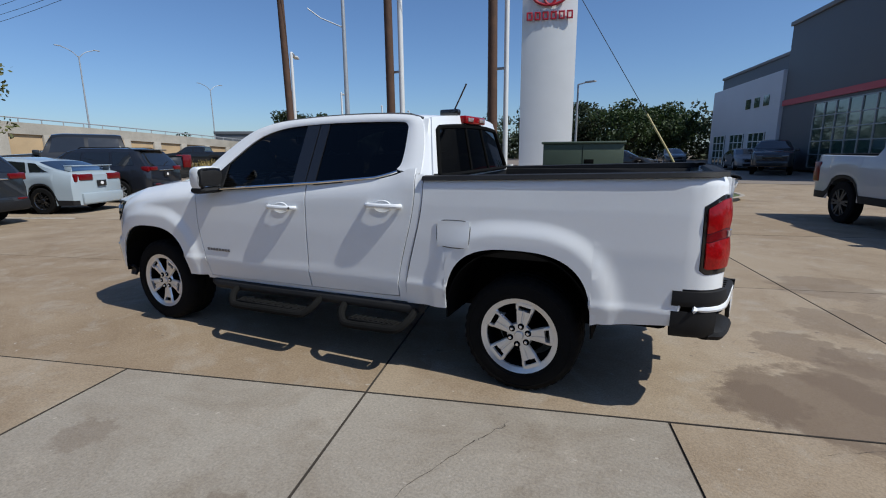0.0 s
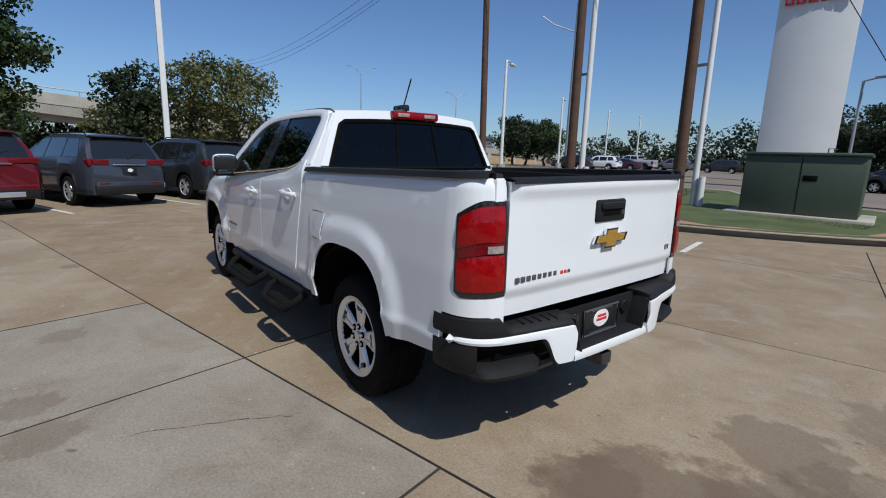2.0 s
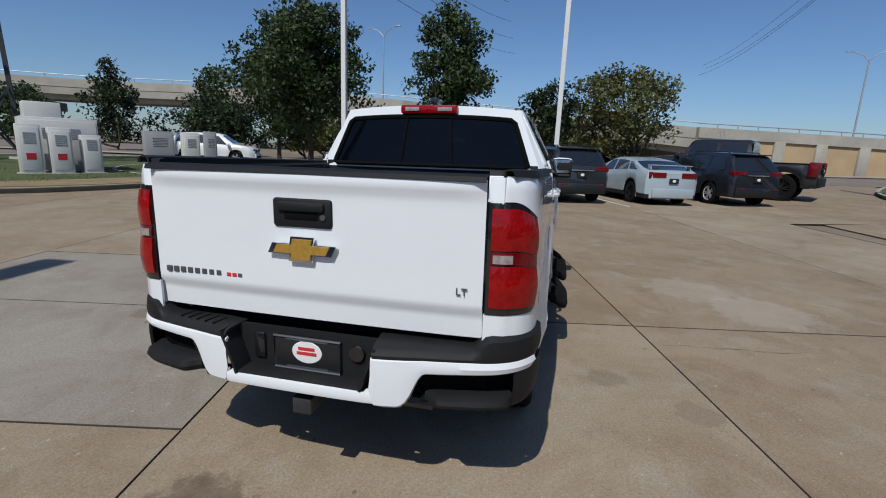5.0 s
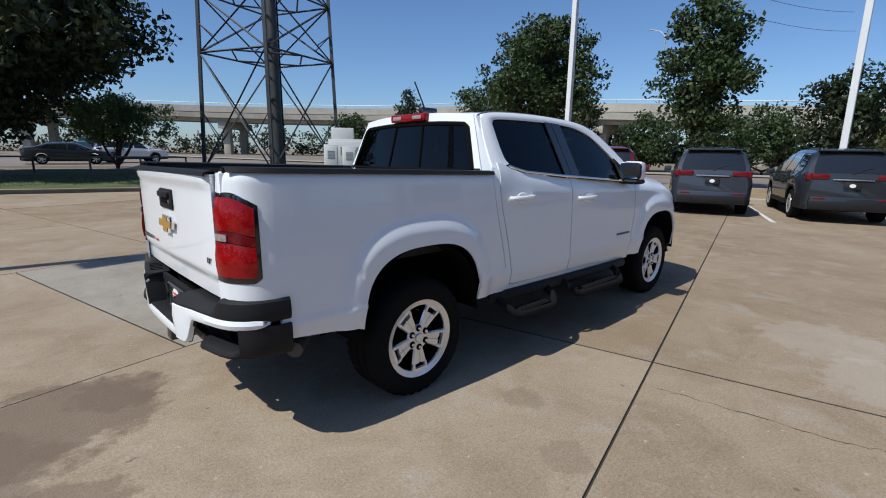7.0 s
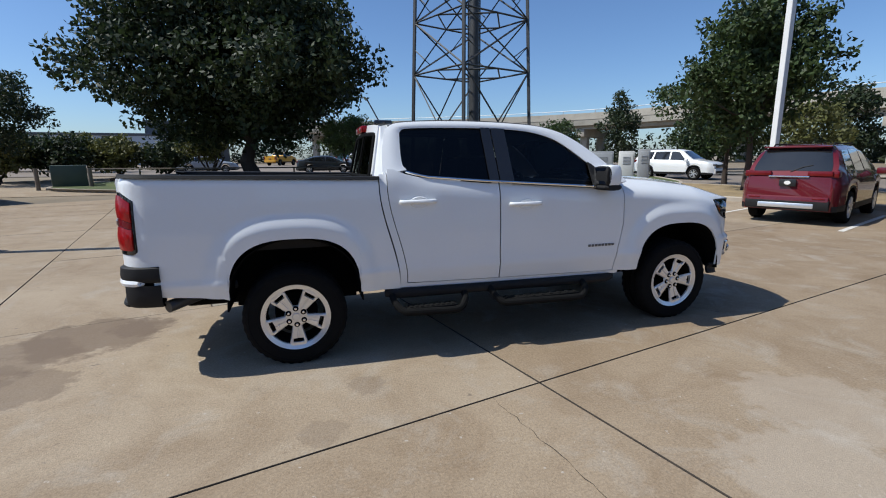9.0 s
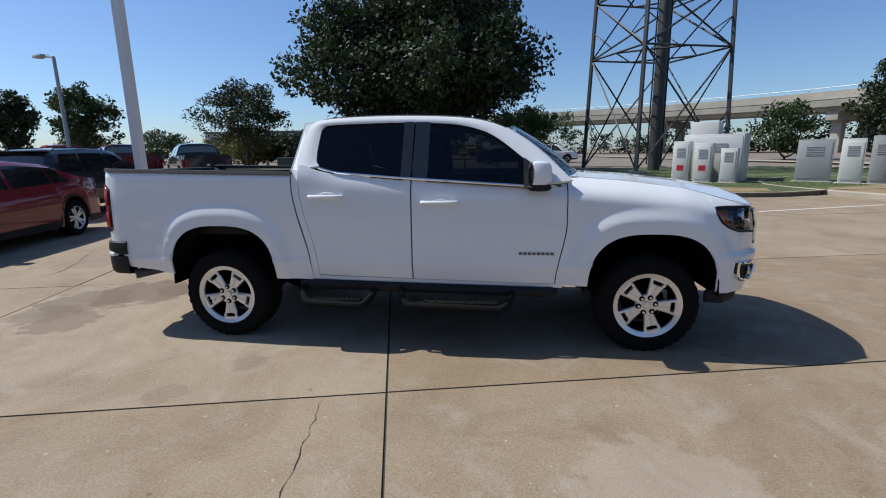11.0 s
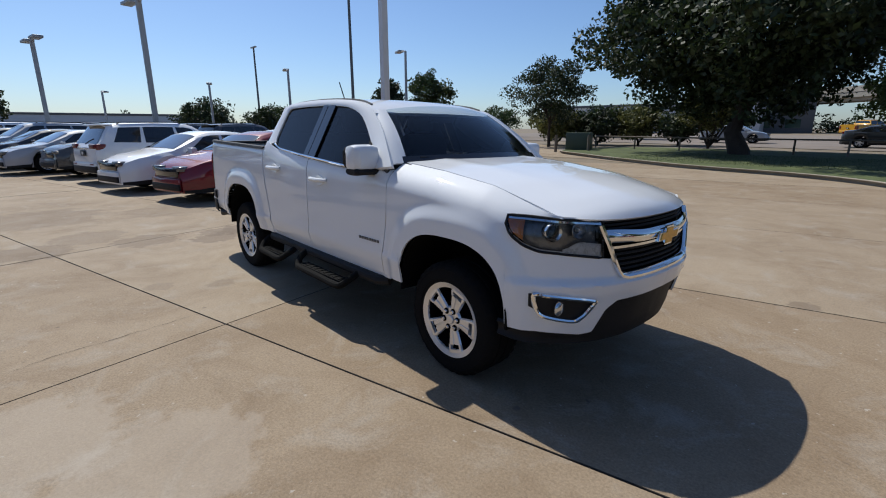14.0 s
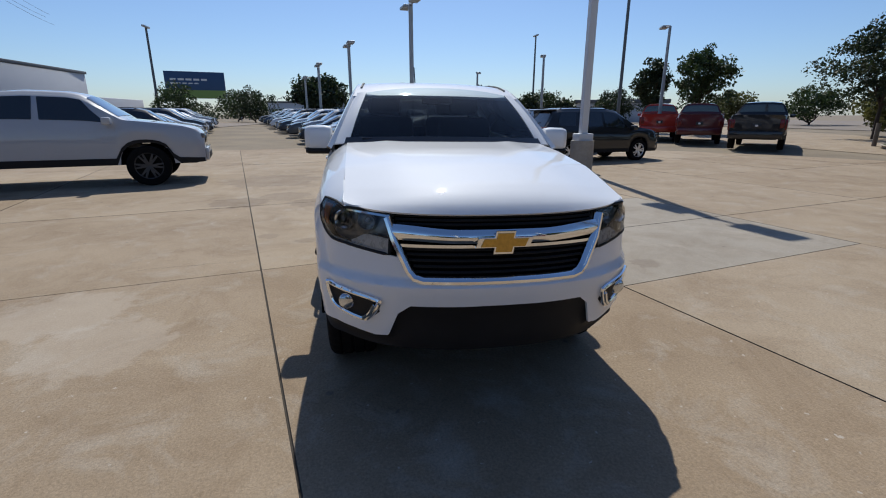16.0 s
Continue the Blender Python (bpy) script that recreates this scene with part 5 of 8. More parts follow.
# step bars
for sd in (1, -1):
    part("step_rail", T([(0.98, sd * 0.80, 0.435), (0.9, sd * 0.845, 0.43), (-0.9, sd * 0.845, 0.455), (-0.97, sd * 0.80, 0.46)], 0.038, n=10), BP, truck)
    for x0, x1 in ((0.665, -0.16), (-0.375, -0.935)):
        loop = spline([(x0, sd * 0.86, 0.43), (x0 - 0.01, sd * 0.93, 0.395), (x0 - 0.06, sd * 0.985, 0.345), (x0 - 0.13, sd * 1.0, 0.335), (lerp(x0, x1, 0.5), sd * 1.0, 0.34), (x1 + 0.13, sd * 1.0, 0.345), (x1 + 0.06, sd * 0.985, 0.355), (x1 + 0.01, sd * 0.93, 0.405), (x1, sd * 0.86, 0.445)], 5)
        st = part("step_bar", T(loop, 0.026, n=10), M["rubber"], truck, "black hoop step")
        bm = bmesh.new()
        box(bm, x1 + 0.09, x0 - 0.09, min(sd * 0.90, sd * 0.985), max(sd * 0.90, sd * 0.985), 0.345, 0.372, 0.01)
        part("step_pad", bm, M["rubber"], st)
        for k in range(9):
            xr = lerp(x1 + 0.12, x0 - 0.12, k / 8)
            part("tread_rib", B(xr - 0.012, xr + 0.012, min(sd * 0.912, sd * 0.975), max(sd * 0.912, sd * 0.975), 0.371, 0.378, 0.002, seg=1), M["rubber"], st)

# underside, engine bay and cabin; plain near-black blocks paint the shade below and inside the body
part("underbody", B(-2.45, 2.1, -0.40, 0.40, 0.36, 0.60, 0.05), M["shade_black"], truck)
part("chassis_rail", B(-2.6, -2.08, -0.62, 0.62, 0.56, 0.80, 0.02), M["shade_black"], truck)
part("sill_box", B(-0.98, 1.08, -0.80, 0.80, 0.47, 0.58, 0.02), M["shade_black"], truck)
part("bed_underside", B(-1.18, -0.96, -0.80, 0.80, 0.56, 1.25, 0.02), M["shade_black"], truck)
part("engine_bay", B(1.06, 2.36, -0.42, 0.42, 0.5, 1.06, 0.04), M["shade_black"], truck)
part("radiator_support", B(2.1, 2.30, -0.60, 0.60, 0.42, 1.0, 0.03), M["shade_black"], truck)
part("rear_axle", T([(REAR_AXLE, -0.6, HUB_Z), (REAR_AXLE, 0.6, HUB_Z)], 0.05, n=10), M["dark_metal"], truck)
part("differential", B(REAR_AXLE - 0.15, REAR_AXLE + 0.15, -0.14, 0.14, HUB_Z - 0.12, HUB_Z + 0.14, 0.06), M["dark_metal"], truck)
part("exhaust_pipe", T([(-2.05, -0.50, 0.55), (-2.22, -0.62, 0.53), (-2.42, -0.84, 0.50)], 0.04, n=12), M["dark_metal"], truck)
for sd in (1, -1):
    bm = bmesh.new()
    skin(bm, [[(x, sd * 0.80, z) for z in (0.5, 1.0, 1.24)] for x in (-0.95, 0, 1.0)], 0.02)
    part("door_lining", bm, M["trim_grey"], truck)
part("cabin_floor", B(-0.97, 1.05, -0.78, 0.78, 0.56, 0.60), M["trim_grey"], truck)
part("dashboard", B(0.72, 1.08, -0.76, 0.76, 0.90, 1.235, 0.05), M["trim_grey"], truck)
for y in (0.37, -0.37):
    for x0, nm in ((0.05, "front_seat"), (-0.78, "rear_seat")):
        bm = bmesh.new()
        box(bm, x0, x0 + 0.5, y - 0.25, y + 0.25, 0.72, 0.90, 0.06)
        box(bm, -0.07, 0.09, -0.25, 0.25, 0, 0.62, 0.06, pose(x0 + 0.02, y, 0.84, 0, -12, 0))
        box(bm, -0.05, 0.06, -0.14, 0.14, 0.64, 0.83, 0.05, pose(x0 + 0.02, y, 0.84, 0, -12, 0))
        part(nm, bm, M["seat_fabric"], truck)
ring = [Vector((0, 0.19 * math.cos(a), 0.19 * math.sin(a))) for a in (2 * math.pi * k / 24 for k in range(24))]
part("steering_wheel", T([pose(0.58, 0.37, 1.12, 0, 25, 0) @ p for p in ring], 0.016, n=6, closed=True), M["black_plastic"], truck)
part("interior_mirror", B(0.60, 0.63, -0.12, 0.12, 1.545, 1.61, 0.01), M["black_plastic"], truck)

# ---- other vehicles ----
def car_shape(spec):
    """Returns a function of (x, t): a point of one half of a car's skin; t runs from the sill over the side to the roof's middle."""
    ctrl = np.linspace(0, 7, 8)

    def ring(x):
        w = table(x, spec["half"])
        zt, zbelt = table(x, spec["top"]), table(x, spec["belt"])
        zt = max(zt, zbelt + 0.004)
        zb = spec["sill"]
        for ax in spec["axles"]:
            u = abs(x - ax) / spec["arch"]
            if u < 1:
                zb = max(zb, spec["sill"] + (spec["wheel"] * 2 + 0.07 - spec["sill"]) * (1 - u ** 2.4) ** (1 / 2.4))
        h = zt - zbelt
        wr = max(0.25, w - 0.05 - 0.42 * h)
        zb1 = zb + 0.3 * (zbelt - zb)
        pts = [(w * 0.985, zb), (w, zb1), (w + 0.004, zb + 0.72 * (zbelt - zb)), (w - 0.045, zbelt), (lerp(w - 0.09, wr + 0.05, min(1, h / 0.3)), zbelt + 0.80 * h), (lerp(w - 0.2, wr - 0.07, min(1, h / 0.3)), zbelt + 0.965 * h), (0.5 * wr, zt + 0.012), (0, zt + 0.018)]
        return pts

    def point(x, t):
        p = ring(x)
        ys, zs = [a for a, _ in p], [b for _, b in p]
        return float(np.interp(t, ctrl, ys)), float(np.interp(t, ctrl, zs))
    return point


def build_car(name, label, category, spec, color, metal=False, group=""):
    """One vehicle facing +x, its wheels on z = 0."""
    root = thing(name, label, category, group)
    F = car_shape(spec)
    x0, x1 = spec["half"][0][0], spec["half"][-1][0]
    PM = M["paint_metal"] if metal else M["paint"]
    xs = sorted(set([round(v, 3) for v in span(x0, x1, 44)] + [round(ax + spec["arch"] * c, 3) for ax in spec["axles"] for c in (-1.0, -0.96, -0.85, -0.6, -0.3, 0, 0.3, 0.6, 0.85, 0.96, 1.0)]))
    ts = [0, 0.5, 1, 1.5, 2, 2.5, 3, 3.5, 4, 4.4, 4.8, 5, 5.5, 6, 6.5, 7]
    P = []
    for x in xs:
        half = [F(x, t) for t in ts]
        P.append([(x, y, z) for y, z in half] + [(x, -y, z) for y, z in half[-2::-1]])
    bm = bmesh.new()
    skin(bm, P, 0.0)
    for end in (P[0], P[-1]):
        vs = [bm.verts.new(p) for p in end]
        bm.faces.new(vs)
    bmesh.ops.remove_doubles(bm, verts=bm.verts[:], dist=0.0005)
    body_ = part("body", bm, PM, root, color=color, angle=38)

    def patch(nm, mat_, tl, xl, xr, side, off, parent=root, n=10, label_=""):
        Q = []
        for i in range(n + 1):
            u = i / n
            row = []
            for t in tl:
                k = (t - tl[0]) / max(1e-6, tl[-1] - tl[0])
                x = lerp(xl(k), xr(k), u)
                y, z = F(x, t)
                y2, z2 = F(x, min(7, t + 0.05))
                y1, z1 = F(x, max(0, t - 0.05))
                nx = np.array((z2 - z1, -(y2 - y1)))
                nx /= max(1e-6, np.linalg.norm(nx))
                row.append((x, side * (y + nx[0] * off), z + nx[1] * off))
            Q.append(row)
        b2 = bmesh.new()
        skin(b2, Q, 0.0)
        return part(nm, b2, mat_, parent, label_)
    g = spec["glass"]
    for side in (1, -1):
        for a0, a1, b0, b1 in g["side"]:
            patch("side_window", M["car_glass"], [3.12, 3.4, 3.7, 3.95, 4.02], lambda k, a0=a0, a1=a1: lerp(a0, a1, k), lambda k, b0=b0, b1=b1: lerp(b0, b1, k), side, 0.006)
    for nm, (a, b), dx in (("windshield", g["front"], 0.006), ("rear_window", g["rear"], -0.006)):
        Q = []
        for i in range(9):
            x = lerp(a, b, i / 8)
            row = []
            for t in (4.85, 5.1, 5.6, 6.2, 7.0):
                y, z = F(x, t)
                row.append((x + dx, y, z + 0.005))
            Q.append(row + [(p[0], -p[1], p[2]) for p in row[-2::-1]])
        b2 = bmesh.new()
        skin(b2, Q, 0.0)
        part(nm, b2, M["car_glass"], root)
    # lower cladding, bumpers
    for side in (1, -1):
        patch("cladding", M["black_plastic"], [0.0, 0.25, 0.55], lambda k: x0 + 0.02, lambda k: x1 - 0.02, side, 0.008, n=50)
    zs = spec["sill"]
    for xe, sg, nm in ((x1, 1, "front_bumper"), (x0, -1, "rear_bumper")):
        w = table(xe, spec["half"])
        b2 = bmesh.new()
        box(b2, min(xe, xe + sg * 0.07), max(xe, xe + sg * 0.07), -w * 0.97, w * 0.97, zs + 0.02, zs + 0.30, 0.03)
        bp = part(nm, b2, PM if spec.get("painted") else M["black_plastic"], root, color=color)
        if sg < 0 and spec.get("skid"):
            part("skid_plate", B(xe - 0.085, xe - 0.05, -w * 0.66, w * 0.66, zs + 0.05, zs + 0.16, 0.02), M["alloy"], bp)
    w = table(x0, spec["half"])
    zl = spec["tail"]
    for side in (1, -1):
        ya, yb = side * (w - 0.02), side * (w - spec["tail_w"])
        tl = part("tail_light", B(x0 - 0.022, x0 + 0.05, min(ya, yb), max(ya, yb), zl - spec["tail_h"] * 0.8, zl, 0.018), M["red_lens_dark"], root)
        part("side_lens", B(x0 + 0.02, x0 + 0.26, min(side * (w - 0.06), side * (w + 0.075)), max(side * (w - 0.06), side * (w + 0.075)), zl - spec["tail_h"], zl + 0.01, 0.03), M["red_lens_dark"], tl)
        if spec.get("rails"):
            part("bumper_reflector", B(x0 - 0.078, x0 - 0.06, min(side * (w - 0.3), side * (w - 0.08)), max(side * (w - 0.3), side * (w - 0.08)), zs + 0.24, zs + 0.275, 0.006), M["red_lens_dark"], root)
        wf = table(x1, spec["half"])
        ya, yb = side * (wf + 0.01), side * (wf - 0.32)
        part("headlight", B(x1 - 0.2, x1 + 0.02, min(ya, yb), max(ya, yb), spec["head"] - 0.11, spec["head"], 0.03), M["lamp_housing"], root)
        xm = spec["mirror"]
        ym = table(xm, spec["half"])
        zm = table(xm, spec["belt"]) + 0.06
        part("side_mirror", B(xm - 0.08, xm + 0.08, min(side * ym, side * (ym + 0.2)), max(side * ym, side * (ym + 0.2)), zm - 0.07, zm + 0.08, 0.03), PM, root, color=color)
    part("lower_intake", B(x1 + 0.03, x1 + 0.078, -0.55, 0.55, zs + 0.05, zs + 0.19, 0.015), M["black_plastic"], root)
    part("grille", B(x1 - 0.03, x1 + 0.03, -0.45, 0.45, spec["head"] - 0.22, spec["head"] - 0.04, 0.02), M["black_gloss"], root)
    part("licence_plate", B(x0 - 0.045, x0 - 0.02, -0.15, 0.15, zl - 0.32, zl - 0.17, 0.004), M["plate_black"], root)
    b2 = bmesh.new()
    lathe(b2, [(0.001, -0.003), (0.04, -0.003), (0.042, 0)], 16, Matrix.Translation((x0 - 0.046, 0, zl - 0.245)) @ pose(0, 0, 0, 0, 0, -90) @ Matrix.Diagonal((1.4, 1, 1, 1)))
    part("plate_oval", b2, M["plate_white"], root)
    if spec.get("rails"):
        part("garnish", B(x0 - 0.03, x0, -0.36, 0.36, zl - 0.13, zl - 0.10, 0.006), M["chrome"], root)
        part("rear_spoiler", B(-2.0, -1.72, -0.60, 0.60, 1.60, 1.635, 0.012), PM, root, color=color)
        part("rear_wiper", T([(-2.235, 0.0, 1.10), (-2.17, -0.2, 1.20), (-2.14, -0.36, 1.24)], 0.012, n=6), M["black_plastic"], root)
        part("lower_bumper", B(x0 - 0.075, x0, -w * 0.99, w * 0.99, zs + 0.02, zs + 0.22, 0.03), M["black_plastic"], root)
        for side in (1, -1):
            xa, xb = spec["rails"]
            pts = [(x, side * (F(x, 5)[0] - 0.02), F(x, 5)[1] + h) for x, h in ((xa, 0.0), (xa + 0.1, 0.05), (xb - 0.1, 0.05), (xb, 0.0))]
            part("roof_rail", T(pts, 0.016, n=6), M["black_plastic"], root)
    if spec.get("wing"):
        xw, zw, ww = spec["wing"]
        part("rear_wing", B(xw - 0.16, xw + 0.1, -ww, ww, zw, zw + 0.025, 0.01), PM, root, color=color)
        for side in (1, -1):
            part("wing_strut", B(xw - 0.1, xw + 0.08, side * (ww - 0.02) - 0.012, side * (ww - 0.02) + 0.012, zw - 0.16, zw + 0.01, 0.004), PM, root, color=color)
    part("underbody", B(x0 + 0.15, x1 - 0.15, -w * 0.8, w * 0.8, zs - 0.03, zs + 0.25, 0.05), M["shade_black"], root)
    if spec.get("bed"):
        xa, xb, yb_ = spec["bed"]
        zr = table((xa + xb) / 2, spec["top"]) + 0.02
        b2 = bmesh.new()
        box(b2, xa, xb, -yb_, yb_, zr - 0.008, zr + 0.012, 0.004)
        part("bed_cover", b2, M["black_plastic"], root)
    # wheels
    R = spec["wheel"]
    for ax in spec["axles"]:
        wd = table(ax, spec["half"])
        for side in (1, -1):
            wv = new("wheel")
            wv.parent = root
            wv.matrix_basis = Matrix.Translation((ax, side * (wd - 0.115), R))
            D = Matrix.Diagonal((1, side, 1, 1))
            b2 = bmesh.new()
            lathe(b2, [(R * 0.64, -0.10), (R * 0.9, -0.115), (R, -0.09), (R, 0.085), (R * 0.93, 0.108), (R * 0.66, 0.108), (R * 0.64, 0.09), (0.01, -0.02)], 32, D)
            part("tyre", b2, M["rubber"], wv)
            b2 = bmesh.new()
            lathe(b2, [(R * 0.61, 0.09), (R * 0.66, 0.11), (R * 0.67, 0.10)], 32, D)
            n_sp = spec.get("spokes", 5)
            for k in range(n_sp * 2):
                a = 2 * math.pi * (k // 2 + (0.16 if k % 2 else -0.16)) / n_sp
                Q = []
                for r, hw in ((0.02, 0.02), (R * 0.3, 0.022), (R * 0.64, 0.017)):
                    Q.append([(r * math.cos(a) - s_ * hw * math.sin(a), side * (0.085 + 0.01 * (r > 0.1)), r * math.sin(a) + s_ * hw * math.cos(a)) for s_ in (-1, 1)])
                skin(b2, Q, 0.02)
            lathe(b2, [(0.001, 0.1), (0.05, 0.1), (0.07, 0.08)], 14, D)
            part("rim", b2, M[spec.get("rim", "alloy")], wv)
    return root


SUV = dict(half=[(-2.30, 0.76), (-2.2, 0.86), (-1.8, 0.905), (-1.0, 0.92), (1.0, 0.92), (1.7, 0.90), (2.1, 0.83), (2.3, 0.66)],
           top=[(-2.30, 1.0), (-2.24, 1.06), (-1.88, 1.60), (-1.6, 1.655), (-0.6, 1.69), (0.2, 1.675), (0.55, 1.60), (1.25, 1.10), (1.9, 1.0), (2.2, 0.90), (2.3, 0.76)],
           belt=[(-2.30, 0.98), (-1.9, 1.10), (-1.0, 1.06), (1.0, 1.0), (1.3, 1.02), (1.9, 0.95), (2.3, 0.74)],
           sill=0.30, axles=(-1.33, 1.33), arch=0.40, wheel=0.345, tail=1.10, tail_w=0.34, tail_h=0.15, head=0.86, mirror=0.95, painted=True, rails=(-1.6, 0.2),
           glass=dict(side=[(-1.85, -1.62, -1.15, -1.05), (-1.02, -0.98, -0.12, -0.12), (-0.02, -0.04, 0.95, 0.40)], front=(1.2, 0.60), rear=(-2.21, -1.90)))
SUV_RED = dict(SUV, skid=True, tail=1.12, tail_h=0.13, tail_w=0.44)
HATCH = dict(half=[(-2.25, 0.70), (-2.15, 0.84), (-1.7, 0.90), (-1.0, 0.895), (1.0, 0.89), (1.7, 0.88), (2.1, 0.80), (2.3, 0.60)],
             top=[(-2.25, 0.96), (-2.2, 1.02), (-1.75, 1.13), (-1.2, 1.34), (-0.5, 1.425), (0.15, 1.43), (0.5, 1.36), (1.25, 0.98), (1.9, 0.86), (2.2, 0.76), (2.3, 0.64)],
             belt=[(-2.25, 0.94), (-1.8, 1.06), (-1.2, 1.03), (0, 0.94), (1.0, 0.88), (1.4, 0.90), (2.0, 0.80), (2.3, 0.62)],
             sill=0.22, axles=(-1.35, 1.35), arch=0.38, wheel=0.335, tail=1.0, tail_w=0.45, tail_h=0.2, head=0.74, mirror=0.85, painted=True, rim="black_gloss", wing=(-1.95, 1.2, 0.66),
             glass=dict(side=[(-1.62, -1.25, -1.1, -1.0), (-1.0, -0.92, -0.1, -0.1), (0.0, -0.02, 0.95, 0.35)], front=(1.2, 0.55), rear=(-2.02, -1.25)))
SEDAN = dict(half=[(-2.42, 0.68), (-2.3, 0.83), (-1.8, 0.91), (-1.0, 0.92), (1.0, 0.92), (1.8, 0.90), (2.2, 0.80), (2.43, 0.56)],
             top=[(-2.42, 0.92), (-2.36, 1.06), (-1.75, 1.12), (-1.1, 1.36), (-0.4, 1.435), (0.2, 1.43), (0.55, 1.36), (1.3, 0.98), (1.9, 0.88), (2.3, 0.76), (2.43, 0.60)],
             belt=[(-2.42, 0.90), (-1.8, 1.02), (-1.0, 0.97), (0, 0.93), (1.0, 0.90), (1.4, 0.92), (2.0, 0.82), (2.43, 0.58)],
             sill=0.22, axles=(-1.42, 1.40), arch=0.38, wheel=0.335, tail=1.0, tail_w=0.45, tail_h=0.14, head=0.76, mirror=0.90, painted=True,
             glass=dict(side=[(-1.45, -1.15, -1.02, -0.95), (-0.98, -0.92, -0.1, -0.1), (0.0, -0.02, 1.0, 0.40)], front=(1.22, 0.58), rear=(-1.72, -1.08)))
PICKUP = dict(half=[(-2.95, 0.93), (-2.8, 0.99), (-1.5, 1.0), (0.5, 1.0), (1.6, 1.0), (2.5, 0.98), (2.8, 0.90), (2.95, 0.72)],
              top=[(-2.95, 1.38), (-0.95, 1.36), (-0.92, 1.80), (-0.8, 1.90), (-0.1, 1.945), (0.6, 1.92), (0.85, 1.86), (1.5, 1.38), (2.4, 1.28), (2.8, 1.20), (2.95, 1.05)],
              belt=[(-2.95, 1.36), (-0.95, 1.34), (0.0, 1.32), (1.4, 1.28), (1.7, 1.30), (2.5, 1.22), (2.95, 1.0)],
              sill=0.46, axles=(-1.85, 1.85), arch=0.50, wheel=0.42, tail=1.22, tail_w=0.17, tail_h=0.42, head=1.08, mirror=1.25, bed=(-2.86, -1.02, 0.86), spokes=6, rim="dark_metal",
              glass=dict(side=[(-0.82, -0.75, 0.0, 0.02), (0.12, 0.10, 1.25, 0.80)], front=(1.42, 0.90), rear=(-0.945, -0.915)))
CREW_PICKUP = dict(PICKUP, painted=True)
OFF_ROAD = dict(PICKUP, half=[(-2.75, 0.80), (-2.6, 0.80), (-1.5, 0.80), (0.5, 0.80), (1.6, 0.80), (2.5, 0.78), (2.75, 0.70)],
            top=[(-2.75, 1.16), (-0.95, 1.16), (-0.92, 1.78), (-0.85, 1.86), (0.6, 1.88), (0.9, 1.84), (1.15, 1.30), (2.6, 1.20), (2.75, 1.05)],
            belt=[(-2.75, 1.14), (-0.95, 1.14), (0.0, 1.28), (1.1, 1.26), (2.6, 1.17), (2.75, 1.0)],
            glass=dict(side=[(-0.80, -0.78, 0.0, 0.0), (0.1, 0.1, 0.98, 0.85)], front=(1.10, 0.92), rear=(-0.945, -0.915)), bed=(-2.68, -1.0, 0.70), arch=0.52, rim="black_gloss", tail_w=0.14)


def place(ob, x, y, heading):
    ob.matrix_basis = pose(x, y, gz(x, y), 0, 0, heading)
    return ob


def recolor(ob, color):
    for o in ob.children_recursive:
        if o.type == "MESH" and o.data.materials and o.data.materials[0] in (M["paint"], M["paint_metal"]):
            o.color = (*color, 1)


def from_rear(x, y, heading, back):
    """The place of a car whose rear axle stands at (x, y)."""
    a = radians(heading)
    return x + back * math.cos(a), y + back * math.sin(a), heading


GREY, BLACK, RED, WHITE, SILVER = (0.032, 0.038, 0.052), (0.012, 0.013, 0.015), (0.115, 0.006, 0.012), (0.78, 0.79, 0.80), (0.42, 0.43, 0.45)
HEAD = 21.0
suv_red = place(build_car("suv", "dark red compact SUV with a silver skid plate", "car", SUV_RED, RED, True, "parked cars"), *from_rear(9.25, 3.75, HEAD + 2, 1.33))
suv_grey = place(build_car("suv", "blue-grey compact SUV parked nose to the verge", "car", SUV, GREY, True, "parked cars"), *from_rear(10.35, 1.4, HEAD, 1.33))
s2 = place(copy_thing(suv_grey, Matrix()), *from_rear(11.2, -1.15, HEAD, 1.33))
tagged(s2, "black compact SUV with roof rails")
recolor(s2, (0.02, 0.023, 0.028))
hatch = place(build_car("hatchback", "silver-blue hatchback with a rear wing", "car", HATCH, (0.36, 0.42, 0.46), True, "parked cars"), *from_rear(12.2, -3.9, HEAD, 1.35))
s3 = place(copy_thing(suv_grey, Matrix()), *from_rear(13.3, -6.5, HEAD, 1.33))
tagged(s3, "black crossover parked beside the hatchback")
recolor(s3, (0.012, 0.014, 0.02))
off_roader = place(build_car("off_road_pickup", "black boxy off-road pickup", "pickup truck", OFF_ROAD, BLACK, False, "parked cars"), 16.85, -7.1, 60)
off_roader.matrix_basis = off_roader.matrix_basis @ Matrix.Scale(1.15, 4)

# silver pickup beside the lane, front towards the lawn
silver_pick = place(build_car("pickup_truck", "silver crew-cab pickup with dark wheels", "pickup truck", CREW_PICKUP, SILVER, True, "parked cars"), *uv(-8.5, -5.25), 103.2)
for x, y, a, c, lb in ((-14.4, 17.2, 134, BLACK, "black crew-cab pickup parked tail out"), (-18.2, 17.0, 143, (0.10, 0.012, 0.015), "dark red pickup with a chrome tailgate band"), (-21.2, 16.7, 147, (0.36, 0.02, 0.01), "bright red pickup parked tail out")):
    o = place(copy_thing(silver_pick, Matrix()), x, y, a)
    tagged(o, lb)
    recolor(o, c)
o = place(copy_thing(suv_grey, Matrix()), -10.7, 7.1, 100)
tagged(o, "black estate car beside the lamp post")
recolor(o, BLACK)

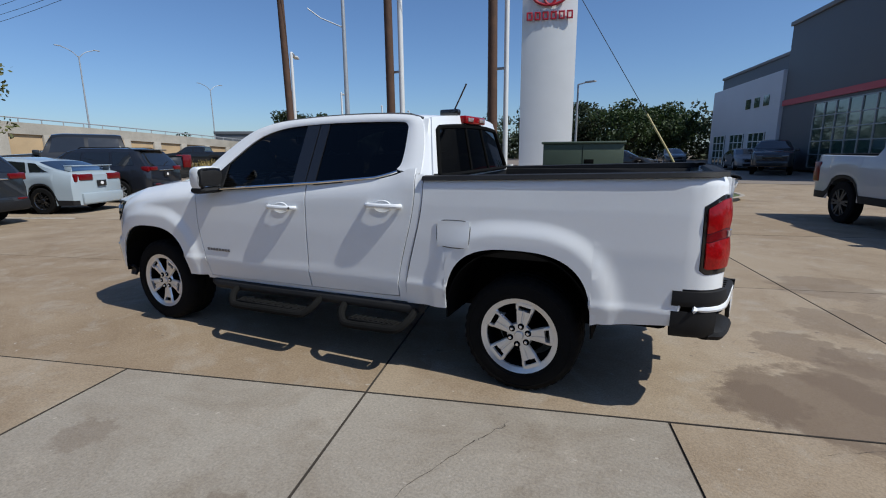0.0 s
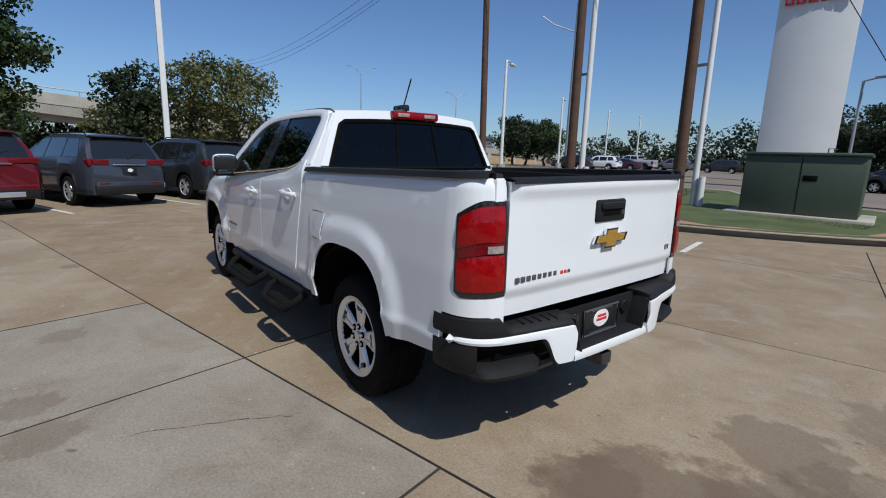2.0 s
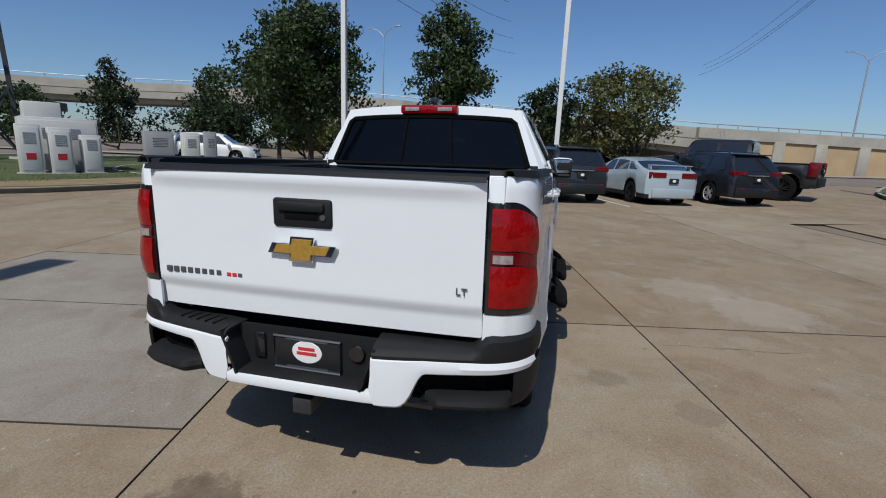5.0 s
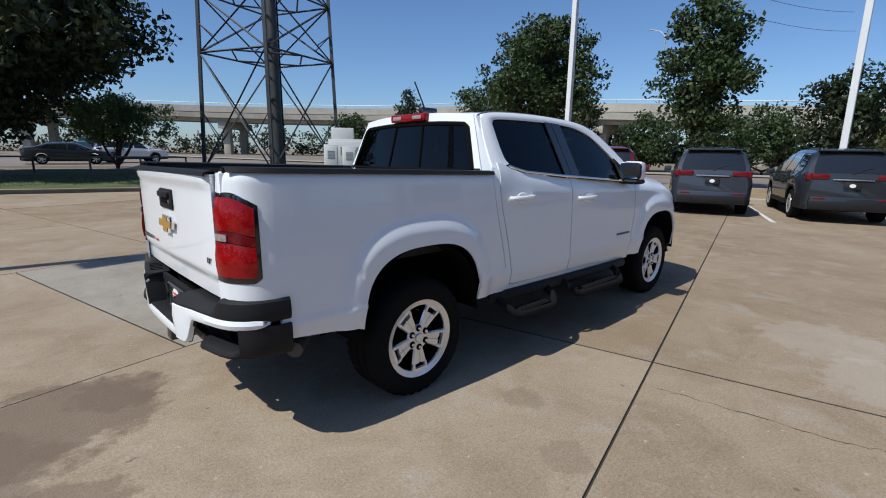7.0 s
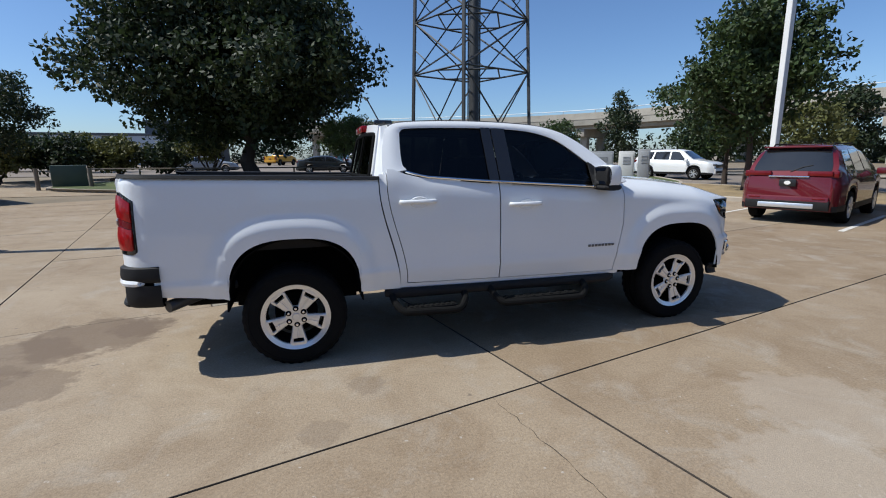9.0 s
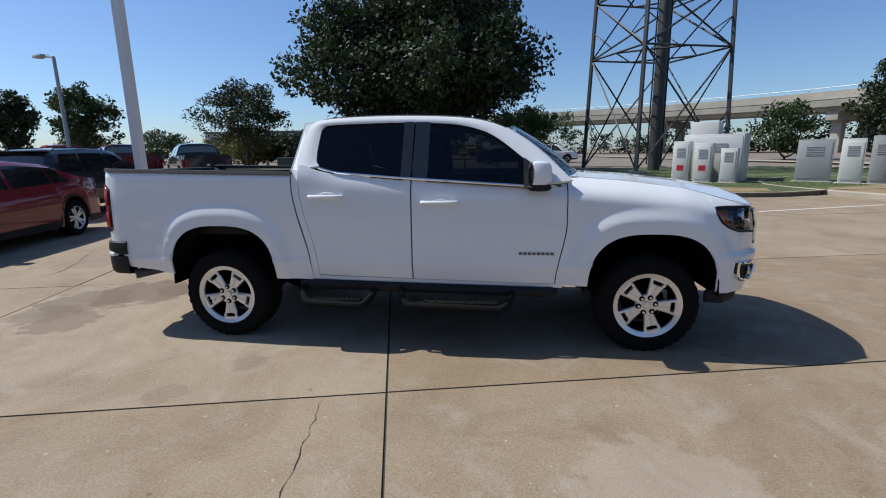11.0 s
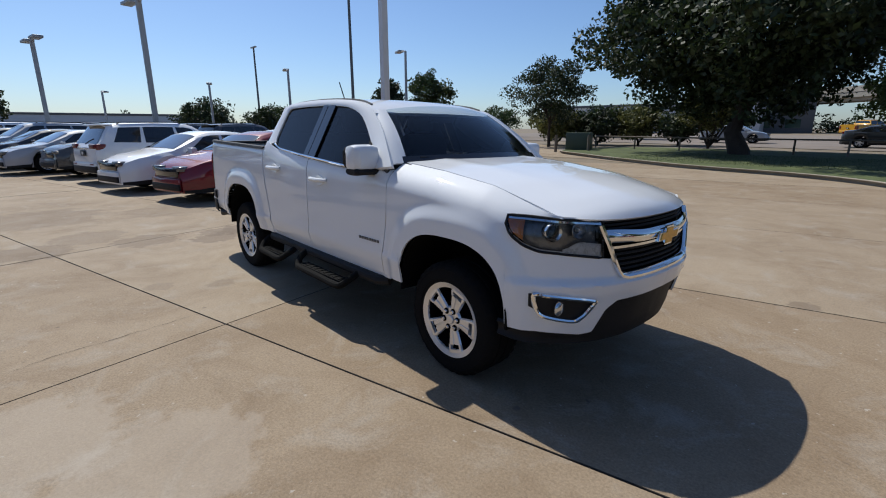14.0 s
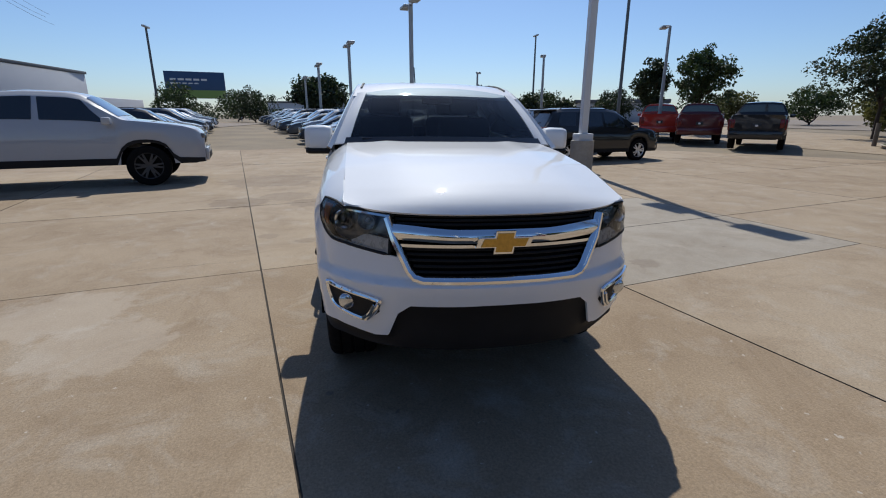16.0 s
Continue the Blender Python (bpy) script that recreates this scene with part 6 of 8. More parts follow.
# long row beside the lane
sedan = place(build_car("sedan", "dark red sedan parked nose to the lane", "car", SEDAN, (0.17, 0.005, 0.013), True, "cars along the lane"), *uv(-7.4, 3.9), GRID - 90)
row_cols = [(WHITE, "sedan"), (WHITE, "suv_out"), ((0.055, 0.06, 0.065), "suv"), (SILVER, "sedan"), ((0.03, 0.035, 0.05), "sedan"), (SILVER, "suv"), ((0.08, 0.085, 0.09), "sedan"), (WHITE, "suv"), ((0.03, 0.04, 0.06), "sedan"), (SILVER, "sedan"),
            ((0.05, 0.05, 0.055), "suv"), (WHITE, "sedan"), ((0.02, 0.02, 0.025), "sedan"), (SILVER, "suv"), ((0.04, 0.05, 0.08), "sedan"), (WHITE, "suv"), ((0.03, 0.03, 0.03), "sedan"), (SILVER, "sedan")]
WORD = {WHITE: "white", SILVER: "silver"}
for k, (c, kd) in enumerate(row_cols):
    src_ = sedan if kd == "sedan" else suv_grey
    out = kd == "suv_out"
    u = -7.4 - 2.78 * (k + 1)
    o = place(copy_thing(src_, Matrix()), *uv(u, 3.9 + (0.4 if kd != "sedan" else 0) - 0.02 * k), GRID + (90 if out else -90))
    tagged(o, f"{WORD.get(c, 'dark')} {'sedan' if kd == 'sedan' else 'crossover'} parked {'tail' if out else 'nose'} to the lane", "car", "cars along the lane")
    recolor(o, c)
# second row behind it, and the row across the lane
for k in range(14):
    c = (SILVER, WHITE, (0.05, 0.05, 0.06), (0.03, 0.04, 0.05), WHITE)[k % 5]
    src_ = (suv_grey, sedan, suv_grey)[k % 3]
    o = place(copy_thing(src_, Matrix()), *uv(-12.0 - 2.8 * k, 10.2), GRID + 90)
    tagged(o, f"{WORD.get(c, 'dark')} car in the second row", "car", "second row of cars")
    recolor(o, c)
for k in range(11):
    c = ((0.03, 0.03, 0.035), WHITE, SILVER, (0.05, 0.06, 0.07), WHITE)[k % 5]
    src_ = (suv_grey, sedan, sedan, suv_grey)[k % 4]
    o = place(copy_thing(src_, Matrix()), *uv(-20.5 - 2.8 * k, -5.6), GRID + 90)
    tagged(o, f"{WORD.get(c, 'dark')} car parked across the lane", "car", "cars across the lane")
    recolor(o, c)
# street and far lots
for src_, x, y, h, c, lb in ((suv_grey, 19.5, 18.6, -68, WHITE, "white SUV on the street behind the verge"), (sedan, 0.5, 38, -4, (0.02, 0.025, 0.03), "dark sedan on the far street"), (sedan, -9.5, 42, 8, (0.35, 0.38, 0.42), "silver-blue car on the far street"),
                             (silver_pick, -27, 52, 6, (0.02, 0.04, 0.10), "dark blue pickup on the far street"), (silver_pick, 4.5, 60, 70, (0.05, 0.12, 0.16), "teal pickup at the crossing"), (silver_pick, -4.5, 72, 60, (0.6, 0.3, 0.02), "yellow truck at the crossing"),
                             (suv_grey, 4.5, 40, 5, WHITE, "white wagon on the far street"), (suv_grey, 31, -44, 10, (0.02, 0.02, 0.022), "black crossover in the far lot"), (suv_grey, 29.5, -47.5, 12, WHITE, "white off-road wagon in the far lot"), (sedan, 29, -51, 14, (0.05, 0.02, 0.03), "dark car in the far lot"),
                             (silver_pick, 31, -57, 10, SILVER, "silver pickup in the far lot"), (suv_grey, 27, -60, 12, (0.12, 0.12, 0.13), "grey car in the far lot"), (suv_grey, 22, -62, 16, (0.02, 0.02, 0.02), "black car in the far lot"), (sedan, -3, -45, 100, (0.04, 0.045, 0.05), "dark sedan on the forecourt"),
                             (sedan, 0.5, -33, 175, (0.015, 0.018, 0.025), "dark sedan on the street beyond the verge"), (silver_pick, -8.2, -30.2, 80, (0.02, 0.02, 0.025), "black truck before the showroom"), (sedan, -7.5, -36, 95, (0.2, 0.2, 0.21), "grey sedan before the workshop doors"), (silver_pick, 37.2, -27.6, 28, BLACK, "black pickup on the street")):
    o = place(copy_thing(src_, Matrix()), x, y, h)
    tagged(o, lb, "pickup truck" if src_ is silver_pick else "car", "cars on the streets")
    recolor(o, c)

# ---- poles, lamps, pylon, tower, buildings, overpass ----
M["wood_pole"] = material("wood_pole", (0.085, 0.045, 0.028), 0.85, var=0.35, scale=3, bump=0.5, bscale=30)
M["white_pole"] = material("white_pole", (0.66, 0.66, 0.65), 0.45, var=0.06, scale=2)
M["grey_pole"] = material("grey_pole", (0.36, 0.37, 0.38), 0.5, metal=0.3, var=0.1, scale=2)
M["dark_pole"] = material("dark_pole", (0.10, 0.11, 0.12), 0.5, var=0.1, scale=2)
M["panel_white"] = material("panel_white", (0.70, 0.70, 0.69), 0.4, var=0.04, scale=0.8)
M["sign_red"] = material("sign_red", (0.42, 0.015, 0.03), 0.4, var=0.08)
M["box_green"] = material("box_green", (0.055, 0.075, 0.05), 0.55, var=0.15, scale=2, bump=0.1)
M["cabinet"] = material("cabinet", (0.58, 0.58, 0.56), 0.5, var=0.06, scale=1.5)
M["cabinet_grey"] = material("cabinet_grey", (0.30, 0.31, 0.32), 0.5, var=0.1, scale=1.5)
M["galv"] = material("galv", (0.055, 0.057, 0.06), 0.55, metal=0.35, var=0.25, scale=3)
M["old_concrete"] = material("old_concrete", (0.36, 0.33, 0.28), 0.9, var=0.25, scale=0.5, bump=0.3, bscale=10)
M["deck_concrete"] = material("deck_concrete", (0.30, 0.28, 0.24), 0.9, var=0.3, scale=0.4, bump=0.3, bscale=8)
M["tan_panel"] = material("tan_panel", (0.43, 0.31, 0.18), 0.9, var=0.2, scale=0.6, bump=0.3, bscale=20)
M["grey_wall"] = material("grey_wall", (0.10, 0.105, 0.115), 0.6, var=0.06, scale=0.5)
M["white_wall"] = material("white_wall", (0.52, 0.53, 0.56), 0.6, var=0.05, scale=0.5)
M["pane"] = material("pane", (0.04, 0.075, 0.06), 0.06, var=0.3, scale=0.4, coat=1.0)
M["bollard"] = material("bollard", (0.16, 0.13, 0.10), 0.8, var=0.2, scale=4)
M["cable"] = material("cable", (0.02, 0.02, 0.02), 0.7, var=0.1)


def pole_thing(name, label, category, x, y, r0, r1, h, mat_, lean=(0, 0), group="", z0=0.0):
    z = gz(x, y) + z0
    root = thing(name, label, category, group, at=Matrix.Translation((x, y, z)))
    part("shaft", T([(0, 0, -0.1), (lean[0] * 0.5, lean[1] * 0.5, h / 2), (lean[0], lean[1], h)], r0, r2=r1, n=14), mat_, root)
    return root


for x, y, r, ln in ((12.4, -12.9, 0.155, (0.25, 0.1)), (7.3, -12.75, 0.17, (0.0, 0.15)), (3.2, -12.8, 0.175, (0.1, 0.1))):
    p = pole_thing("utility_pole", "brown timber utility pole, weathered", "pole", x, y, r, r * 0.8, 12.5, M["wood_pole"], ln, "timber poles", 0.12)
    part("ground_wire", T([(r + 0.01, 0.05, 0.1), (r * 0.9 + ln[0] * 0.4, 0.05, 6)], 0.012, n=5), M["cable"], p)
for x, y, r in ((6.9, -12.9, 0.105), (2.83, -13.1, 0.09)):
    p = pole_thing("steel_pole", "pale grey steel pole strapped to a timber pole", "pole", x, y, r, r * 0.85, 12.5, M["white_pole"], (0.05, 0.0), "steel poles", 0.12)
    for z in (4.2, 8.0):
        part("bracket", B(-0.05, 0.42, -0.04, 0.04, z, z + 0.08, 0.01), M["grey_pole"], p)
    b = part("sleeve", T([(-0.22, 0.05, 0), (-0.22, 0.05, 0.95)], 0.1, n=12), M["white_pole"], p)
p = pole_thing("street_pole", "tall grey steel street pole with a side arm", "pole", 33, -45.5, 0.32, 0.2, 19, M["grey_pole"])
part("arm", T([(0, 0, 15.6), (2.2, 1.4, 16.6), (3.4, 2.2, 17.6)], 0.07, n=6), M["grey_pole"], p)

# white single-arm lamps along the far drive
for x, y, h in ((19.6, -21.2, 7.5), (29, -39, 7.4), (34, -55, 7.6), (33.5, -62, 7.4)):
    root = pole_thing("street_lamp", "white curved single-arm lot lamp", "street lamp", x, y, 0.12, 0.09, h, M["white_pole"], (0, 0), "white lot lamps")
    part("arm", T(spline([(0, 0, h - 0.1), (0.15, -0.2, h + 0.1), (0.6, -0.9, h + 0.15), (0.85, -1.3, h + 0.1)], 4), 0.06, n=6), M["white_pole"], root)
    part("lamp_head", B(-0.16, 0.16, -0.5, 0.3, -0.05, 0.06, 0.03, pose(0.9, -1.45, h + 0.08, 0, 0, 32)), M["white_pole"], root)
    part("base", T([(0, 0, -0.1), (0, 0, 0.8)], 0.3, n=16), M["old_concrete"], root)
# twin-arm highway lamps on the ramp
for x, y, h in ((83, -44, 16.5), (95, -78, 16), (70, 28, 18)):
    root = pole_thing("highway_lamp", "slim grey twin-arm highway lamp", "street lamp", x, y, 0.16, 0.09, h, M["grey_pole"], (0, 0), "highway lamps")
    for sd in (1, -1):
        part("arm", T(spline([(0, 0, h - 0.2), (sd * 0.3, sd * 0.9, h + 0.7), (sd * 0.5, sd * 2.2, h + 1.2)], 4), 0.06, n=6), M["grey_pole"], root)
        part("lamp_head", B(-0.15, 0.15, -0.45, 0.45, -0.06, 0.06, 0.02, pose(sd * 0.55, sd * 2.5, h + 1.22, 0, 0, 0)), M["grey_pole"], root)
# tall white square lamp posts in the lot
def lot_lamp(x, y, h, mat_, heads, base=True, z0=0.0, ang=0.0, r=0.09):
    root = pole_thing("lot_lamp", "tall pale square lot lamp post on a concrete base", "street lamp", x, y, 0.01, 0.01, 0.2, mat_, (0, 0), "lot lamps", z0)
    bpy.data.objects.remove(root.children[0])
    bm = bmesh.new()
    box(bm, -r, r, -r, r, 0.3, h, 0.012, seg=1)
    part("shaft", bm, mat_, root)
    if base:
        part("base", T([(0, 0, -0.15), (0, 0, 0.62)], 0.3, n=20), M["old_concrete"], root)
        part("base_cover", B(-0.2, 0.2, -0.2, 0.2, 0.6, 0.8, 0.02), mat_, root)
    for dx, dy in heads:
        part("arm", T([(0, 0, h - 0.1), (dx * 0.5, dy * 0.5, h - 0.02)], 0.04, n=6), mat_, root)
        part("lamp_head", B(-0.42, 0.42, -0.2, 0.2, -0.06, 0.06, 0.03, pose(dx, dy, h, 0, 0, math.degrees(math.atan2(dy, dx)))), M["grey_pole"], root)
    return root


lot_lamp(12.6, 7.2, 9.0, M["white_pole"], [(0.8, 0.3), (-0.8, -0.3)], True, 0.12)
lot_lamp(15.5, -0.62, 9.0, M["white_pole"], [(0.8, 0.3), (-0.8, -0.3)], True, 0.12)
lot_lamp(-7.3, 5.2, 7.2, M["white_pole"], [(0.85, 0.12), (-0.85, -0.12)], True, 0.2)
for x, y, top_ in ((-18.3, 1.96, 6.2), (-26.2, -0.9, 5.5), (-33.4, -3.24, 5.0), (-43.3, -5.2, 4.8)):
    lot_lamp(x, y, top_ - gz(x, y), M["grey_pole"], [(0.8, 0.12), (-0.8, -0.12)], True)
for x, y, h in ((-19.7, 15.7, 5.8), (-26.7, 11.6, 5.0), (-33.9, 8.95, 4.4), (-41.2, 3.5, 3.9), (-83.4, -20, 3.2), (-83.9, -17.3, 3.2), (-84.5, -14.1, 3.6), (4.2, -36.4, 6.5)):
    root = pole_thing("street_lamp", "grey single-arm lot lamp", "street lamp", x, y, 0.10, 0.07, h, M["grey_pole"], (0, 0), "single-arm lamps")
    part("arm", T([(0, 0, h), (-0.9, 0.3, h + 0.12)], 0.05, n=6), M["grey_pole"], root)
    part("lamp_head", B(-0.4, 0.4, -0.18, 0.18, -0.06, 0.05, 0.02, pose(-1.0, 0.33, h + 0.12, 0, 0, 160)), M["grey_pole"], root)
for x, y, h in ((-41.5, 25.7, 18.6), (-73.6, 28.4, 13.25), (-61.2, -24.7, 11.0)):
    root = pole_thing("high_mast", "tall dark mast lamp beyond the lot", "street lamp", x, y, 0.17, 0.12, h, M["dark_pole"], (0, 0), "mast lamps")
    part("lamp_head", B(-0.9, 0.9, -0.15, 0.15, h - 0.1, h + 0.1, 0.03), M["grey_pole"], root)

# sign pylon: white slab with a red ring mark and a row of plain red bars
SGN = thing("sign_pylon", "tall white dealership pylon with red marks", "sign", at=pose(5.0, -29.0, gz(5.0, -29.0), 0, 0, 13) @ Matrix.Scale(1.12, 4))
bm = bmesh.new()
P = [[(x, y0 + 0.0, z) for z in span(0, 11.6, 24)] for x, y0 in ((-1.55, 0.0), (-1.0, 0.16), (0, 0.24), (1.0, 0.16), (1.55, 0.0))]
skin(bm, P, 0.5)
part("panel", bm, M["panel_white"], SGN)
for k in range(6):
    xk = 1.12 - k * 0.448
    w = 0.17
    bm = bmesh.new()
    box(bm, xk - w, xk + w, 0.24, 0.34, 8.53, 8.61, 0.01)
    box(bm, xk - w, xk + w, 0.24, 0.34, 8.89, 8.97, 0.01)
    box(bm, xk - w, xk - w + 0.09, 0.24, 0.34, 8.55, 8.95, 0.01)
    box(bm, xk + w - 0.09, xk + w, 0.24, 0.34, 8.55, 8.95, 0.01)
    part("letter_block", bm, M["sign_red"], SGN)
for rx, rz, cz in ((0.98, 0.62, 9.9), (0.36, 0.60, 9.9), (0.66, 0.26, 10.17)):
    part("ring_mark", T([(rx * math.cos(a), 0.36, cz + rz * math.sin(a)) for a in (2 * math.pi * k / 40 for k in range(40))], 0.075, n=8, closed=True), M["sign_red"], SGN)
part("plinth", B(-1.7, 1.7, -0.5, 0.4, -0.1, 0.25, 0.03), M["old_concrete"], SGN)

# green transformer on its pad
TR = thing("transformer_box", "dark green pad-mounted transformer cabinet", "utility box", at=pose(0.2, -13.55, 0.12, 0, 0, 9))
part("body", B(-1.28, 1.28, -0.95, 0.75, 0.08, 1.62, 0.03), M["box_green"], TR)
part("lid", B(-1.34, 1.34, -1.0, 0.80, 1.62, 1.70, 0.03), M["box_green"], TR)
part("door_seam", B(-0.008, 0.008, 0.752, 0.757, 0.15, 1.58), M["shade_black"], TR)
part("label_plate", B(-0.36, -0.06, 0.752, 0.76, 0.98, 1.12, 0.004), M["shade_black"], TR)
part("lifting_eye", T([(-0.55, 0.1, 1.68), (-0.55, 0.1, 1.82), (-0.43, 0.1, 1.82), (-0.43, 0.1, 1.68)], 0.02, n=6), M["box_green"], TR)
part("pad", B(-1.6, 1.6, -1.3, 1.1, -0.1, 0.09, 0.02), M["old_concrete"], TR)
TR2 = thing("transformer_box", "small dark green transformer between bollards", "utility box", at=pose(-12.6, 23.6, 0.1, 0, 0, 20))
part("body", B(-0.7, 0.7, -0.6, 0.6, 0.1, 1.15, 0.03), M["box_green"], TR2)
part("pad", B(-0.95, 0.95, -0.85, 0.85, -0.1, 0.1, 0.02), M["old_concrete"], TR2)
for x, y in ((-13.4, 22.3), (-11.4, 22.7)):
    p = pole_thing("bollard", "brown steel bollard beside the transformer", "bollard", x, y, 0.09, 0.09, 1.0, M["bollard"], (0, 0), "bollards", 0.0)
p = pole_thing("guy_guard", "yellowed guard tube on a leaning guy wire", "guy wire", -3.3, -14.2, 0.034, 0.032, 2.6, material("guard", (0.48, 0.40, 0.20), 0.6, var=0.1), (1.55, 0.2), "", 0.1)
part("wire", T([(1.55, 0.2, 2.6), (7.2, -0.4, 12.0)], 0.012, n=5), M["cable"], p)

# lattice tower
TW = thing("lattice_tower", "dark galvanised lattice power tower", "tower", at=Matrix.Translation((8.5, 24.0, 0.05)) @ Matrix.Scale(1.06, 4))
cor = [(-2.9, 1.2), (-1.25, -2.75), (3.1, -1.2), (1.4, 2.85)]
HT = 26.0
def leg(i, z):
    f = 1.08 - 0.3 * z / HT
    return Vector((cor[i][0] * f, cor[i][1] * f, z))
LV = [0.0, 6.0, 8.8, 11.8, 14.9, 18.2, 21.6, 25.0]
for i in range(4):
    part("leg", T([leg(i, z) for z in LV], 0.105, n=4), M["galv"], TW)
    part("footing", B(-0.35, 0.35, -0.35, 0.35, -0.2, 0.28, 0.03, Matrix.Translation(leg(i, 0))), M["old_concrete"], TW)
    j = (i + 1) % 4
    for k, (za, zb) in enumerate(zip(LV, LV[1:])):
        a0, a1, b0, b1 = leg(i, za), leg(i, zb), leg(j, za), leg(j, zb)
        if k == 0:
            a0, b0 = leg(i, 0.3), leg(j, 0.3)
        part("brace", T([a0, b1], 0.05, n=4), M["galv"], TW)
        part("brace", T([b0, a1], 0.05, n=4), M["galv"], TW)
        part("strut", T([a1, b1], 0.05, n=4), M["galv"], TW)
        mid = (a0 + b0 + a1 + b1) / 4
        part("sub_brace", T([(a0 + a1) / 2, (a0 * 0.75 + b1 * 0.25)], 0.03, n=4), M["galv"], TW)
        part("sub_brace", T([(b0 + b1) / 2, (b0 * 0.75 + a1 * 0.25)], 0.03, n=4), M["galv"], TW)
for z in (6.0, 8.8, 14.9):
    m4 = [(leg(i, z) + leg((i + 1) % 4, z)) / 2 for i in range(4)]
    for i in range(4):
        part("plan_brace", T([m4[i], m4[(i + 1) % 4]], 0.045, n=4), M["galv"], TW)
part("mono_shaft", T([(0.25, -0.2, -0.1), (0.25, -0.2, 25)], 0.30, r2=0.2, n=14), M["galv"], TW)
for k in range(5):
    a = 0.7 * k
    part("feeder_cable", T([(0.25 + 0.36 * math.cos(a), -0.2 + 0.36 * math.sin(a), 0.5), (0.25 + 0.28 * math.cos(a), -0.2 + 0.28 * math.sin(a), 24)], 0.04, n=5), M["cable"], TW)

# equipment cabinets at its foot
for i, (x, y, w, d, h, mt, ang) in enumerate(((9.06, 16.56, 2.08, 1.76, 1.80, "cabinet", -31), (7.50, 15.76, 0.60, 0.56, 1.56, "cabinet", -31), (8.14, 15.32, 0.60, 0.56, 1.48, "cabinet", -31), (8.90, 14.96, 0.56, 0.48, 1.28, "cabinet", -31), (11.86, 15.04, 1.04, 0.48, 1.52, "cabinet_grey", -33), (12.50, 14.08, 0.64, 0.40, 1.52, "cabinet", -33), (12.98, 13.52, 0.48, 0.24, 1.60, "cabinet_grey", -33))):
    c = thing("equipment_cabinet", f"{'white' if mt == 'cabinet' else 'grey'} steel equipment cabinet by the tower", "utility box", "tower cabinets", at=pose(x, y, gz(x, y) + 0.12, 0, 0, ang))
    part("body", B(-w / 2, w / 2, -d / 2, d / 2, 0.0, h, 0.02), M[mt], c)
    part("door", B(-w / 2 + 0.05, w / 2 - 0.05, -d / 2 - 0.03, -d / 2, 0.12, h - 0.1, 0.012), M[mt], c)
    for k in range(6):
        part("louvre", B(-w / 4, w / 4, -d / 2 - 0.045, -d / 2 - 0.03, h * 0.62 + k * 0.06, h * 0.62 + k * 0.06 + 0.03, 0.004, seg=1), M["cabinet_grey"], c)
    if i in (1, 2):
        part("warning_label", B(-0.12, 0.12, -d / 2 - 0.037, -d / 2 - 0.03, 0.45, 0.65), M["sign_red"], c)
    if i == 0:
        part("roof_unit", B(-0.9, 0.1, -0.6, 0.4, h, h + 0.5, 0.03), M["cabinet"], c)
    part("plinth", B(-w / 2 - 0.1, w / 2 + 0.1, -d / 2 - 0.1, d / 2 + 0.1, -0.3, 0.02, 0.02), M["old_concrete"], c)

# low pipe rails by the lawn
def pipe_rail(a, b, n, h=0.75):
    root = thing("pipe_rail", "low rusty pipe rail beside the lawn", "fence")
    pa, pb = np.array(a), np.array(b)
    pts = []
    for k in range(n + 1):
        p = pa + (pb - pa) * k / n
        z = gz(*p) + 0.1
        part("post", T([(p[0], p[1], z - 0.2), (p[0], p[1], z + h)], 0.045, n=8), M["bollard"], root)
        pts.append((p[0], p[1], z + h))
    part("rail", T(pts, 0.04, n=8), M["bollard"], root)
pipe_rail((-13, 26.3), (-2, 25.5), 4)
pipe_rail((-2, 25.5), (4.2, 25.1), 3)

# overpass: deck on piers, then the panelled ramp wall
OV = [(46, -13, 4.4), (54, 6, 6.2), (53, 26, 7.6), (50, 44, 8.2), (43, 62, 8.2), (28, 80, 8.4), (4, 100, 8.8), (-30, 122, 8.6)]
ovs = spline(OV, 8)
over = thing("overpass", "long weathered concrete highway overpass", "bridge", kind="structure")
def sweep(prof, line):
    rings = []
    for i, p in enumerate(line):
        d = line[min(i + 1, len(line) - 1)] - line[max(i - 1, 0)]
        n2 = np.array((-d[1], d[0])) / np.hypot(d[0], d[1])
        rings.append([(p[0] + n2[0] * o, p[1] + n2[1] * o, p[2] + h) for o, h in prof])
    bm = bmesh.new()
    ring_loft(bm, rings)
    return bm
part("deck", sweep([(0, -1.9), (0, -1.05), (-0.5, -1.05), (-0.5, -0.85), (-13, -0.85), (-13, -1.9)], ovs), M["deck_concrete"], over)
part("girder", sweep([(-0.9, -2.5), (-0.9, -1.8), (-1.3, -1.8), (-1.3, -2.5)], ovs), M["old_concrete"], over)
part("girder", sweep([(-5.9, -2.5), (-5.9, -1.8), (-6.5, -1.8), (-6.5, -2.5)], ovs), M["old_concrete"], over)
part("parapet", sweep([(0.05, -1.0), (0.05, 0.0), (-0.25, 0.0), (-0.3, -1.0)], ovs), M["old_concrete"], over)
part("guard_rail", T([(p[0], p[1], p[2] + 0.45) for p in ovs], 0.05, n=6), M["grey_pole"], over)
for i in range(2, len(ovs), 2):
    p = ovs[i]
    part("rail_post", T([(p[0], p[1], p[2] - 0.05), (p[0], p[1], p[2] + 0.45)], 0.045, n=6), M["grey_pole"], over)
